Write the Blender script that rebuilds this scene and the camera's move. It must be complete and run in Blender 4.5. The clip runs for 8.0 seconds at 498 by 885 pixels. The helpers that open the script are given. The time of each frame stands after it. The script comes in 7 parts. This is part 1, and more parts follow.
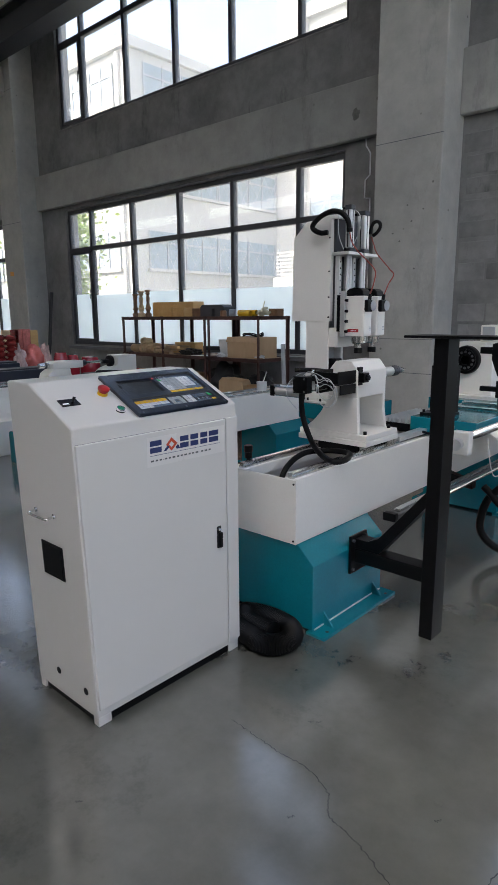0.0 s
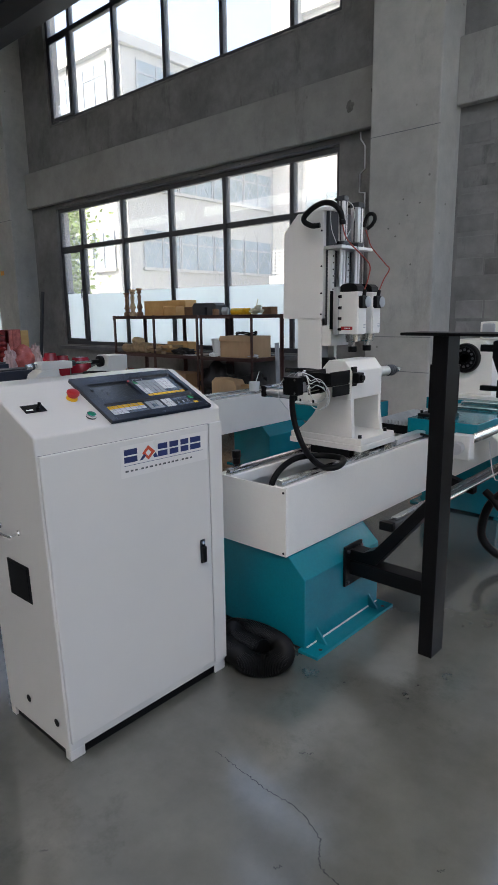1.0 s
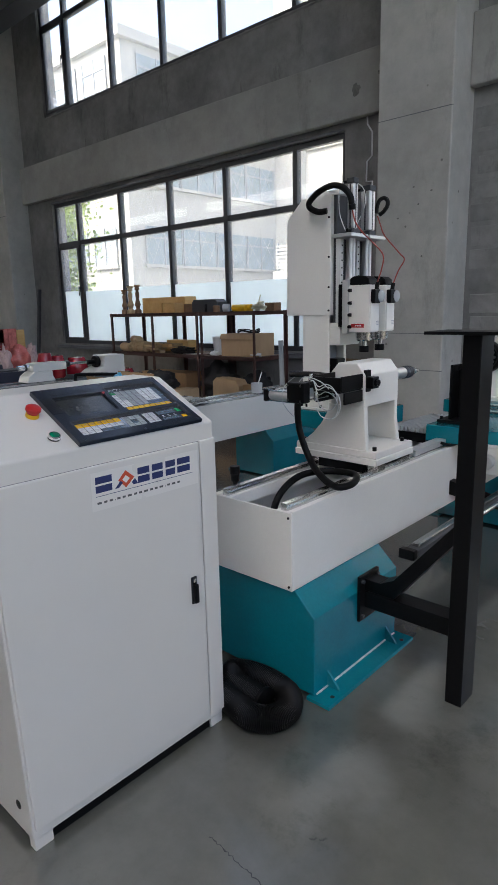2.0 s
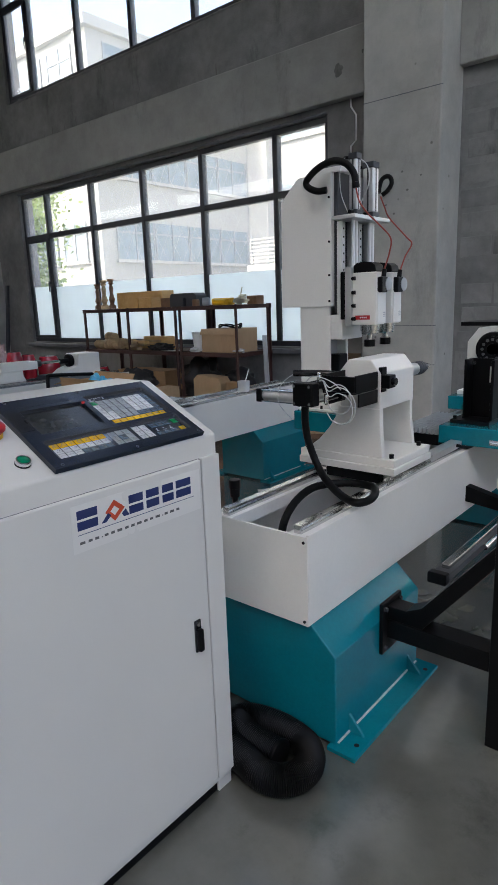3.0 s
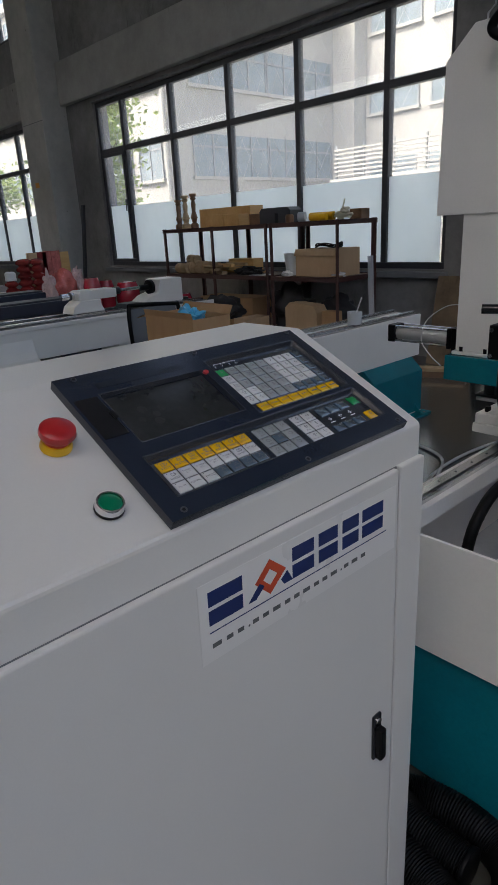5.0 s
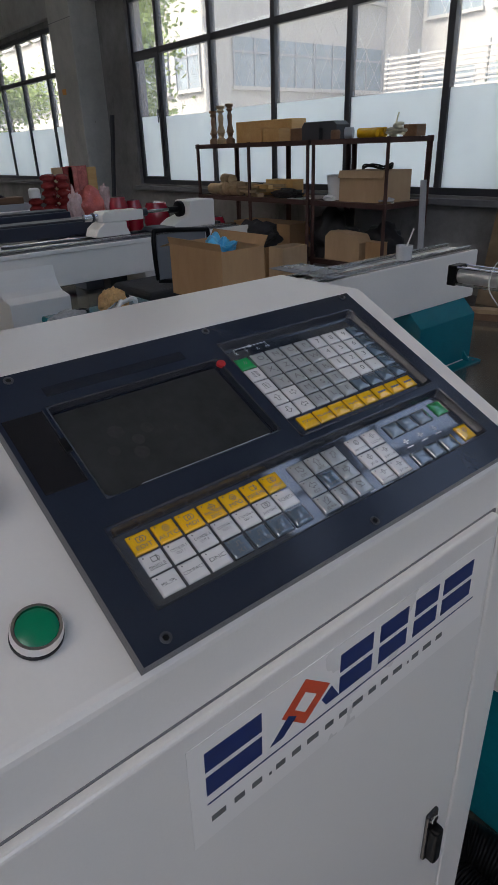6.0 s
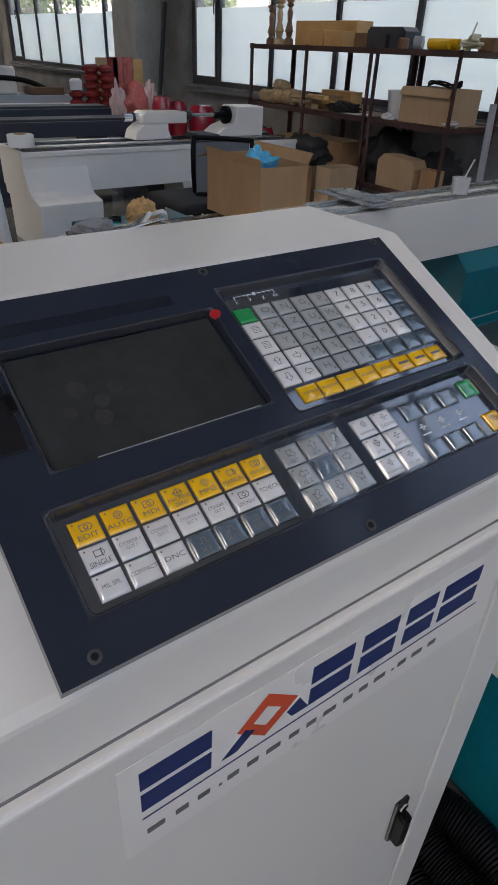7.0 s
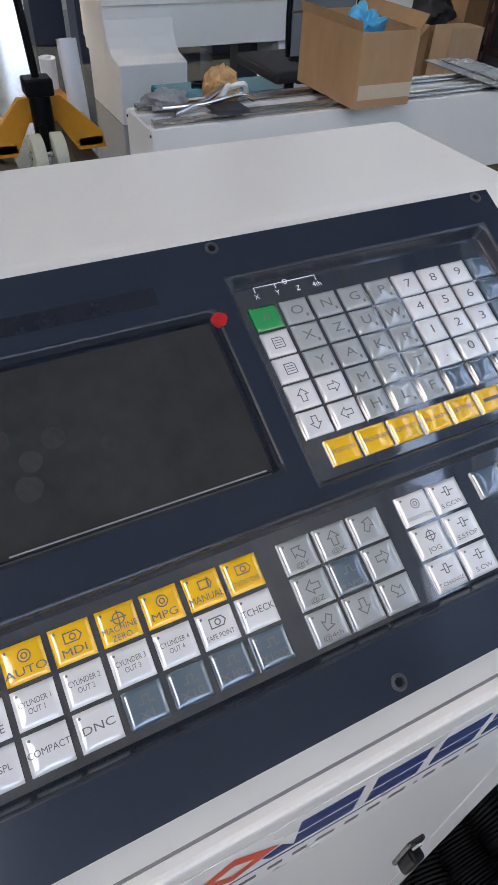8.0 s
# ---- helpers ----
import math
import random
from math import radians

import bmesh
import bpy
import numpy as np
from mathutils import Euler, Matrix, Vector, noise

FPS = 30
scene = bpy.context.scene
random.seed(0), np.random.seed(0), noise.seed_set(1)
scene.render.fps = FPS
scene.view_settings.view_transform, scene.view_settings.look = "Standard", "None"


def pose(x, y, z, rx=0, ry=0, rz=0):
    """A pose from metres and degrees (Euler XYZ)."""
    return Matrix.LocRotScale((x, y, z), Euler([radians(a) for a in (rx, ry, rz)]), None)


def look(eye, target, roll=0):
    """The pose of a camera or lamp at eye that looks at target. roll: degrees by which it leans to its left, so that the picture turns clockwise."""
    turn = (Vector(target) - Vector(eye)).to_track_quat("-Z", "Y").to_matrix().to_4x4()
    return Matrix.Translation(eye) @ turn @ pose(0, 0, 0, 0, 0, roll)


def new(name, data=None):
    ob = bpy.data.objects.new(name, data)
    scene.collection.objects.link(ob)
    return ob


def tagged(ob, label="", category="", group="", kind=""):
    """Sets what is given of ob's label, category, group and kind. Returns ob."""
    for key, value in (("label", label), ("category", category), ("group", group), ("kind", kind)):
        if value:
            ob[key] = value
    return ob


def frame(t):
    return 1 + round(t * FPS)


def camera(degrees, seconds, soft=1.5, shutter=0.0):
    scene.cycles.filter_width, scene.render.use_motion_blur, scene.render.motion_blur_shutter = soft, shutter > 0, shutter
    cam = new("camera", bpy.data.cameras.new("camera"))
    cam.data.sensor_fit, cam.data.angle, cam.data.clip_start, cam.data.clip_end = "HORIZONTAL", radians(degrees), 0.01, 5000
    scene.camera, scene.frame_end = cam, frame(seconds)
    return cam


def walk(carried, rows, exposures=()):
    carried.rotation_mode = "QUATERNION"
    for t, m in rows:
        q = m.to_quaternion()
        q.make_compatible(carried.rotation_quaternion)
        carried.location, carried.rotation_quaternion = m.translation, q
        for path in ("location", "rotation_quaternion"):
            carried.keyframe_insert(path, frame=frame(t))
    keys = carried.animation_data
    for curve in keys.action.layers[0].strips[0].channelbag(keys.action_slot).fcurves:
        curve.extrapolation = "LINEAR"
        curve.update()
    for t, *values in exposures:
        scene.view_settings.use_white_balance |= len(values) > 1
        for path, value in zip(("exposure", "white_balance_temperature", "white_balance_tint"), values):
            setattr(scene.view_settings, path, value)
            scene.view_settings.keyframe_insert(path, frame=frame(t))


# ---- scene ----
# camera and walk
cam = camera(44.6, 8.0)
PATH = [
    (0, (0.1129, 0.4117, 1.3190), (-1.2041, 1.8591, 0.9063), -0.40),
    (0.5, (0.0991, 0.4308, 1.3207), (-1.2170, 1.8784, 0.9057), -0.58),
    (1, (0.0353, 0.5629, 1.3110), (-1.2761, 2.0146, 0.8950), -0.76),
    (1.5, (-0.0658, 0.7569, 1.3160), (-1.3796, 2.2056, 0.8975), -0.81),
    (1.7, (-0.0948, 0.7883, 1.3160), (-1.4257, 2.2198, 0.8923), -1.13),
    (2.8, (-0.3973, 0.9228, 1.3024), (-1.6634, 2.4061, 0.8586), -2.13),
    (3, (-0.4290, 0.9795, 1.3027), (-1.6897, 2.4668, 0.8573), -2.09),
    (3.5, (-0.4694, 1.1478, 1.3118), (-1.7736, 2.5970, 0.8660), -1.97),
    (4, (-0.5592, 1.2074, 1.2900), (-1.9139, 2.6027, 0.8233), -1.93),
    (4.5, (-0.8052, 1.2201, 1.2987), (-2.1853, 2.5749, 0.7889), -2.41),
    (5, (-0.9833, 1.2920, 1.2738), (-2.3784, 2.5605, 0.6071), -3.15),
    (5.2, (-1.0504, 1.3607, 1.2705), (-2.4600, 2.5954, 0.5714), -3.34),
    (6.3, (-1.2117, 1.4873, 1.2658), (-2.5808, 2.6050, 0.3296), -1.82),
    (6.5, (-1.2190, 1.4931, 1.2651), (-2.5687, 2.6107, 0.3013), -1.83),
    (7, (-1.2410, 1.5539, 1.2626), (-2.5904, 2.5497, 0.1729), 2.47),
    (7.5, (-1.3072, 1.6210, 1.2858), (-2.6361, 2.4160, 0.0201), 3.84),
    (8, (-1.3592, 1.6733, 1.2670), (-2.6260, 2.3606, -0.1197), 3.00),
]
EXPOSURES = [(0, 1.14, 6550, 7), (3.5, 1.12, 6450, 6), (4, 1.0, 6450, 6), (4.5, 0.82, 6500, 7), (5, 0.46, 6600, 8), (6.5, 0.74, 6700, 9), (7, 0.9, 6800, 9), (7.5, 1.16, 6700, 8), (8, 1.56, 6650, 8)]
walk(cam, [(t, look(eye, target, roll)) for t, eye, target, roll in PATH], EXPOSURES)

# daylight
world = bpy.data.worlds.new("daylight")
scene.world = world
world.use_nodes = True
wn = world.node_tree.nodes
sky = wn.new("ShaderNodeTexSky")
sky.sky_type, sky.sun_disc = "NISHITA", False
sky.sun_elevation, sky.sun_rotation = radians(52), radians(200)
sky.air_density, sky.dust_density, sky.ozone_density = 0.8, 7.0, 1.0
world.node_tree.links.new(sky.outputs[0], wn["Background"].inputs[0])
wn["Background"].inputs[1].default_value = 0.4
SUN_AZ, SUN_EL = radians(200), radians(52)   # clockwise from +y
sun_dir = Vector((math.sin(SUN_AZ) * math.cos(SUN_EL), math.cos(SUN_AZ) * math.cos(SUN_EL), math.sin(SUN_EL)))
sun = new("sun", bpy.data.lights.new("sun", "SUN"))
sun.data.energy, sun.data.angle, sun.data.color = 2.0, radians(10), (1.0, 0.96, 0.9)
sun.matrix_world = look(sun_dir * 60, (0, 0, 0))
# ---- materials ----
def _nodes(name):
    m = bpy.data.materials.new(name)
    m.use_nodes = True
    t = m.node_tree
    return m, t, t.nodes["Principled BSDF"]


def _set(node, **kw):
    for k, v in kw.items():
        node.inputs[k.replace("_", " ")].default_value = v


def grain(t, scale, detail=6.0, rough=0.6, stretch=(1, 1, 1), shift=True):
    """Noise over the object's own space, shifted from object to object."""
    co = t.nodes.new("ShaderNodeTexCoord")
    mp = t.nodes.new("ShaderNodeMapping")
    mp.inputs["Scale"].default_value = stretch
    t.links.new(co.outputs["Object"], mp.inputs["Vector"])
    if shift:
        info = t.nodes.new("ShaderNodeObjectInfo")
        mul = t.nodes.new("ShaderNodeMath")
        mul.operation = "MULTIPLY"
        mul.inputs[1].default_value = 37.0
        t.links.new(info.outputs["Random"], mul.inputs[0])
        t.links.new(mul.outputs[0], mp.inputs["Location"])
    nz = t.nodes.new("ShaderNodeTexNoise")
    _set(nz, Scale=scale, Detail=detail, Roughness=rough)
    t.links.new(mp.outputs[0], nz.inputs["Vector"])
    return nz.outputs["Fac"]


def ramp(t, src, stops):
    r = t.nodes.new("ShaderNodeValToRGB")
    el = r.color_ramp.elements
    while len(el) < len(stops):
        el.new(0.5)
    for e, (p, c) in zip(el, stops):
        e.position, e.color = p, (*c, 1) if len(c) == 3 else c
    t.links.new(src, r.inputs[0])
    return r.outputs[0]


def mix(t, fac, a, b, mode="MIX"):
    m = t.nodes.new("ShaderNodeMix")
    m.data_type, m.blend_type = "RGBA", mode
    for sock, val in ((m.inputs[0], fac), (m.inputs[6], a), (m.inputs[7], b)):
        if hasattr(val, "links"):
            t.links.new(val, sock)
        else:
            sock.default_value = val if not isinstance(val, tuple) or len(val) == 4 else (*val, 1)
    return m.outputs[2]


def bump(t, b, src, strength, dist=0.01):
    n = t.nodes.new("ShaderNodeBump")
    n.inputs["Strength"].default_value, n.inputs["Distance"].default_value = strength, dist
    t.links.new(src, n.inputs["Height"])
    t.links.new(n.outputs[0], b.inputs["Normal"])


def paint(name, col, rough=0.45, metal=0.0, var=0.12, big=3.0, small=60.0, bumps=0.03, bdist=0.003, coat=0.0, spec=0.5, rvar=0.1, coat_ior=1.5):
    """A painted, plastic or metal surface with faint patches, fine grain and uneven gloss."""
    m, t, b = _nodes(name)
    _set(b, Roughness=rough, Metallic=metal, Coat_Weight=coat, Coat_IOR=coat_ior, Coat_Roughness=0.05, Specular_IOR_Level=spec)
    a, c = grain(t, big), grain(t, small, 4)
    dark, light = tuple(x * (1 - var) for x in col), tuple(min(1, x * (1 + var)) for x in col)
    patch = ramp(t, a, [(0.3, dark), (0.7, light)])
    fine = mix(t, 0.3, patch, ramp(t, c, [(0.35, dark), (0.65, light)]))
    t.links.new(fine, b.inputs["Base Color"])
    rr = t.nodes.new("ShaderNodeMapRange")
    rr.inputs["To Min"].default_value, rr.inputs["To Max"].default_value = max(0.02, rough - rvar), min(1, rough + rvar)
    t.links.new(a, rr.inputs["Value"])
    t.links.new(rr.outputs[0], b.inputs["Roughness"])
    if bumps:
        bump(t, b, c, bumps, bdist)
    return m


def concrete(name, lo, hi, rough=0.85, stain=0.5, scale=0.8, bumps=0.25, gloss_var=0.0, pores=0.0):
    """Bare or trowelled concrete: broad tone, blotches, pores, dark stains of their own shape."""
    m, t, b = _nodes(name)
    broad, mid, fine = grain(t, scale, 8, 0.65), grain(t, scale * 7, 8, 0.7), grain(t, 90, 4)
    base = ramp(t, broad, [(0.3, lo), (0.5, tuple((x + y) / 2 for x, y in zip(lo, hi))), (0.72, hi)])
    mott = ramp(t, mid, [(0.3, (0.72, 0.72, 0.72)), (0.6, (1, 1, 1)), (0.8, (1.0, 1.0, 0.98))])
    colr = mix(t, 0.55, base, mott, "MULTIPLY")
    st = grain(t, scale * 2.3, 10, 0.75, (1, 1, 0.35))
    stains = ramp(t, st, [(0.56, (1, 1, 1)), (0.7, (1 - stain, 1 - stain, 1 - stain * 0.97))])
    colr = mix(t, 0.8, colr, stains, "MULTIPLY")
    if pores:
        co, vo = t.nodes.new("ShaderNodeTexCoord"), t.nodes.new("ShaderNodeTexVoronoi")
        vo.inputs["Scale"].default_value = pores
        t.links.new(co.outputs["Object"], vo.inputs["Vector"])
        colr = mix(t, 0.8, colr, ramp(t, vo.outputs["Distance"], [(0.025, (0.3, 0.3, 0.3)), (0.06, (1, 1, 1))]), "MULTIPLY")
    t.links.new(colr, b.inputs["Base Color"])
    b.inputs["Roughness"].default_value = rough
    if gloss_var:
        rr = t.nodes.new("ShaderNodeMapRange")
        rr.inputs["From Min"].default_value, rr.inputs["From Max"].default_value = 0.3, 0.7
        rr.inputs["To Min"].default_value, rr.inputs["To Max"].default_value = rough - gloss_var, rough + gloss_var
        t.links.new(mid, rr.inputs["Value"])
        t.links.new(rr.outputs[0], b.inputs["Roughness"])
    both = mix(t, 0.5, mid, fine)
    bump(t, b, both, bumps, 0.01)
    return m


def wood(name, lo, hi, scale=14, rough=0.6, axis=(1, 0.12, 1)):
    m, t, b = _nodes(name)
    g = grain(t, scale, 6, 0.6, axis)
    f = grain(t, scale * 6, 4, 0.6, axis)
    colr = mix(t, 0.35, ramp(t, g, [(0.3, lo), (0.7, hi)]), ramp(t, f, [(0.3, lo), (0.7, hi)]))
    t.links.new(colr, b.inputs["Base Color"])
    b.inputs["Roughness"].default_value = rough
    bump(t, b, f, 0.15, 0.003)
    return m


def thin_glass(name, tint=(0.97, 0.98, 0.98), least=0.04, most=0.7, rough=0.02, haze=0.0):
    """A flat pane: mostly clear, with a mirror part that grows at a slant."""
    m, t, b = _nodes(name)
    t.nodes.remove(b)
    out = t.nodes["Material Output"]
    tr, gl, mx, lw, pw, mr = (t.nodes.new("ShaderNode" + k) for k in ("BsdfTransparent", "BsdfGlossy", "MixShader", "LayerWeight", "Math", "MapRange"))
    tr.inputs[0].default_value, gl.inputs["Roughness"].default_value = (*tint, 1), rough
    lw.inputs["Blend"].default_value = 0.5
    pw.operation, pw.inputs[1].default_value = "POWER", 5.0
    mr.inputs["To Min"].default_value, mr.inputs["To Max"].default_value = least, most
    # a translucent share puts the haze of bright windows into the pane
    dust, m2 = t.nodes.new("ShaderNodeBsdfTranslucent"), t.nodes.new("ShaderNodeMixShader")
    dust.inputs[0].default_value, m2.inputs[0].default_value = (0.9, 0.92, 0.93, 1), haze
    for a, c in ((lw.outputs["Facing"], pw.inputs[0]), (pw.outputs[0], mr.inputs["Value"]), (mr.outputs[0], mx.inputs[0]), (tr.outputs[0], mx.inputs[1]), (gl.outputs[0], mx.inputs[2]), (mx.outputs[0], m2.inputs[1]), (dust.outputs[0], m2.inputs[2]), (m2.outputs[0], out.inputs[0])):
        t.links.new(a, c)
    return m


def frosted(name, tint):
    """Milky film: light passes scattered."""
    m, t, b = _nodes(name)
    t.nodes.remove(b)
    out = t.nodes["Material Output"]
    tl, tr, df, mx, m2 = (t.nodes.new("ShaderNode" + k) for k in ("BsdfTranslucent", "BsdfTransparent", "BsdfDiffuse", "MixShader", "MixShader"))
    n = grain(t, 1.3, 4)
    c = ramp(t, n, [(0.3, tuple(x * 0.92 for x in tint)), (0.7, tint)])
    t.links.new(c, tl.inputs[0])
    t.links.new(c, df.inputs[0])
    tr.inputs[0].default_value = (*tint, 1)
    mx.inputs[0].default_value, m2.inputs[0].default_value = 0.12, 0.15
    for a, d in ((tl.outputs[0], mx.inputs[1]), (df.outputs[0], mx.inputs[2]), (mx.outputs[0], m2.inputs[1]), (tr.outputs[0], m2.inputs[2]), (m2.outputs[0], out.inputs[0])):
        t.links.new(a, d)
    return m


M = {}
M["floor"] = concrete("polished_concrete", (0.060, 0.062, 0.052), (0.155, 0.157, 0.137), 0.15, 0.5, 0.75, 0.025, 0.05)
_set(M["floor"].node_tree.nodes["Principled BSDF"], Specular_IOR_Level=0.8, Coat_Weight=0.7, Coat_Roughness=0.13, Coat_IOR=1.9)
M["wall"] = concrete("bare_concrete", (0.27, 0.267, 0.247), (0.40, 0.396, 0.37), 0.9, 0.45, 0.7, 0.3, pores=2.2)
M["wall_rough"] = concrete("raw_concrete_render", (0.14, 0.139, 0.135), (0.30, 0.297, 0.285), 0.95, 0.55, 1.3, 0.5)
M["sill"] = concrete("cement_sill", (0.13, 0.135, 0.145), (0.2, 0.205, 0.215), 0.9, 0.4, 1.0, 0.3)
M["pillar"] = concrete("cast_concrete", (0.37, 0.365, 0.333), (0.50, 0.492, 0.452), 0.85, 0.35, 0.8, 0.25, pores=4.0)
M["block"] = concrete("grey_block", (0.12, 0.125, 0.135), (0.2, 0.205, 0.215), 0.9, 0.4, 2.0, 0.3)
M["ceiling"] = concrete("ceiling_slab", (0.3, 0.3, 0.3), (0.42, 0.42, 0.41), 0.9, 0.2, 0.5, 0.2)
M["steel_dark"] = paint("dark_painted_steel", (0.035, 0.038, 0.045), 0.5)
M["frame"] = paint("dark_grey_aluminium", (0.04, 0.043, 0.05), 0.4, 0.0, 0.15)
# glare veil over the view outside, mixed into the glass as a milky share
M["pane"] = thin_glass("hazy_window_glass", haze=0.11)
M["net"] = paint("grey_mesh_fabric", (0.13, 0.14, 0.15), 0.8, 0, 0.1, 6, 300, 0.3, 0.002)
M["film"] = frosted("frosted_film", (0.92, 0.97, 0.98))
M["white"] = paint("white_powder_coat", (0.645, 0.627, 0.585), 0.3, 0, 0.03, 2.5, 350, 0.09, 0.001, rvar=0.04, spec=0.75)
M["cream"] = paint("white_machine_enamel", (0.77, 0.75, 0.70), 0.34, 0, 0.04, 3, 120, 0.05, 0.0015, rvar=0.04)
M["teal"] = paint("teal_machine_enamel", (0.005, 0.16, 0.205), 0.18, 0, 0.14, 4, 90, 0.06, 0.002, coat=0.1, spec=0.4, rvar=0.05)
M["black"] = paint("black_satin_paint", (0.004, 0.004, 0.0045), 0.4, 0, 0.2, spec=0.14)
M["black_gloss"] = paint("black_gloss_plastic", (0.01, 0.01, 0.012), 0.18, 0, 0.1)
M["rubber"] = paint("black_rubber", (0.0035, 0.0035, 0.0035), 0.5, 0, 0.2, 10, 120, 0.1, spec=0.16)
M["alu"] = paint("aluminium", (0.66, 0.66, 0.655), 0.4, 0.75, 0.06, 8, 150, 0.03, rvar=0.05)
M["steel"] = paint("ground_steel", (0.6, 0.6, 0.595), 0.2, 1.0, 0.05, 12, 150, 0.02, rvar=0.03)
M["chuck_stud"] = paint("dull_chuck_steel", (0.10, 0.10, 0.105), 0.45, 0.5, 0.1)
M["sheet_steel"] = paint("grey_sheet_steel", (0.22, 0.225, 0.23), 0.28, 0.5, 0.2, 5, 60, 0.03)
M["chrome"] = paint("chrome", (0.8, 0.8, 0.8), 0.12, 1.0, 0.03, 8, 60, 0.0)
M["grey_in"] = paint("grey_primer", (0.36, 0.38, 0.4), 0.5, 0, 0.08)
M["navy_panel"] = paint("navy_moulded_panel", (0.016, 0.022, 0.036), 0.17, 0, 0.1, 6, 500, 0.04, 0.0004, rvar=0.04)
M["navy_in"] = paint("slate_membrane", (0.022, 0.03, 0.045), 0.16, 0, 0.05, 6, 200, 0.02, rvar=0.03, coat=1.0, coat_ior=2.5)
M["rim"] = paint("moulded_well_edge", (0.018, 0.023, 0.034), 0.2, 0, 0.05, 6, 200, 0.0, rvar=0.03, spec=0.9)
M["name_strip"] = paint("dark_navy_strip", (0.010, 0.013, 0.021), 0.22, 0, 0.05, 6, 200, 0.0)
M["lcd"] = paint("switched_off_screen", (0.026, 0.028, 0.028), 0.13, 0, 0.35, 14, 90, 0.0, rvar=0.08)
M["facade_frame"] = paint("grey_window_frame", (0.3, 0.32, 0.34), 0.5, 0, 0.1)
M["dark_stain"] = paint("damp_stain", (0.17, 0.167, 0.155), 0.9, 0, 0.3, 9, 60, 0.2)
M["k_white"] = paint("white_key", (0.70, 0.70, 0.69), 0.09, 0, 0.03, 8, 60, 0.0, rvar=0.02, coat=1.0, coat_ior=2.5)
M["k_grey"] = paint("grey_key", (0.34, 0.36, 0.36), 0.09, 0, 0.03, 8, 60, 0.0, rvar=0.02, coat=1.0, coat_ior=2.5)
M["k_slate"] = paint("slate_key", (0.085, 0.125, 0.165), 0.15, 0, 0.03, 8, 60, 0.0, rvar=0.02, coat=1.0, coat_ior=2.5)
M["k_yellow"] = paint("yellow_key", (0.84, 0.46, 0.002), 0.15, 0, 0.04, 8, 60, 0.0, rvar=0.02, coat=1.0, coat_ior=1.9)
M["k_green"] = paint("green_key", (0.01, 0.27, 0.07), 0.15, 0, 0.04, 8, 60, 0.0, rvar=0.02, coat=1.0, coat_ior=1.9)
M["ink"] = paint("dark_ink", (0.10, 0.10, 0.10), 0.5, 0, 0.0, bumps=0)
M["ink_white"] = paint("white_ink", (0.75, 0.75, 0.75), 0.5, 0, 0.0, bumps=0)
M["logo_blue"] = paint("navy_vinyl", (0.008, 0.022, 0.11), 0.4, 0, 0.03, bumps=0)
M["logo_red"] = paint("orange_red_vinyl", (0.55, 0.07, 0.025), 0.4, 0, 0.03, bumps=0)
# grey for the shade inside the door gap
M["joint_dark"] = paint("door_gap_shade", (0.16, 0.16, 0.165), 0.7, 0, 0.1)
M["decal"] = paint("clear_decal", (0.71, 0.69, 0.65), 0.3, 0, 0.02, bumps=0)
M["red"] = paint("red_plastic", (0.42, 0.012, 0.014), 0.32, 0, 0.1)
M["red_gloss"] = paint("glossy_red_plastic", (0.30, 0.012, 0.026), 0.2, 0, 0.1, coat=0.4)
M["rail"] = paint("bright_ground_rail", (0.74, 0.74, 0.73), 0.32, 0.35, 0.05, 12, 150, 0.02, rvar=0.03)
M["parcel"] = paint("bright_red_film", (0.55, 0.13, 0.11), 0.25, 0, 0.3, 9, 50, 0.4, 0.01)
# pale colour that stands in for the highlight along weld seams
M["bare"] = paint("weld_highlight", (0.45, 0.50, 0.50), 0.3, 0.2, 0.3, 30, 150, 0.1, 0.001)
M["red_wrap"] = paint("red_lacquer_in_film", (0.24, 0.025, 0.024), 0.25, 0, 0.35, 12, 60, 0.3, 0.01)
M["wrap"] = paint("crumpled_plastic_wrap", (0.6, 0.42, 0.4), 0.2, 0, 0.2, 10, 40, 0.5, 0.015)
M["yellow"] = paint("yellow_plastic", (0.75, 0.42, 0.01), 0.4, 0, 0.1)
M["orange"] = paint("orange_enamel", (0.62, 0.26, 0.015), 0.4, 0, 0.15)
M["green_btn"] = paint("green_button", (0.0, 0.17, 0.075), 0.25, 0, 0.05)
M["card"] = wood("corrugated_cardboard", (0.33, 0.19, 0.09), (0.42, 0.26, 0.13), 5, 0.85, (1, 1, 0.3))
M["old_card"] = concrete("stained_cardboard", (0.13, 0.095, 0.06), (0.30, 0.22, 0.135), 0.9, 0.6, 2.2, 0.2)
M["card_light"] = wood("plain_cardboard", (0.4, 0.27, 0.15), (0.5, 0.35, 0.21), 5, 0.85, (1, 1, 0.3))
M["tape"] = paint("packing_tape", (0.55, 0.45, 0.33), 0.2, 0, 0.05)
M["pine"] = wood("pine", (0.5, 0.28, 0.09), (0.66, 0.42, 0.17), 9, 0.55)
M["turned"] = wood("turned_wood", (0.12, 0.06, 0.028), (0.26, 0.14, 0.07), 12, 0.5)
M["rough_wood"] = wood("rough_timber", (0.28, 0.19, 0.1), (0.5, 0.37, 0.22), 10, 0.8)
M["shelf_steel"] = paint("brown_painted_angle_iron", (0.055, 0.022, 0.018), 0.55, 0, 0.3)
M["shelf_board"] = wood("brown_board", (0.1, 0.055, 0.03), (0.2, 0.12, 0.07), 8, 0.7)
M["navy"] = paint("navy_machine_enamel", (0.022, 0.03, 0.05), 0.4)
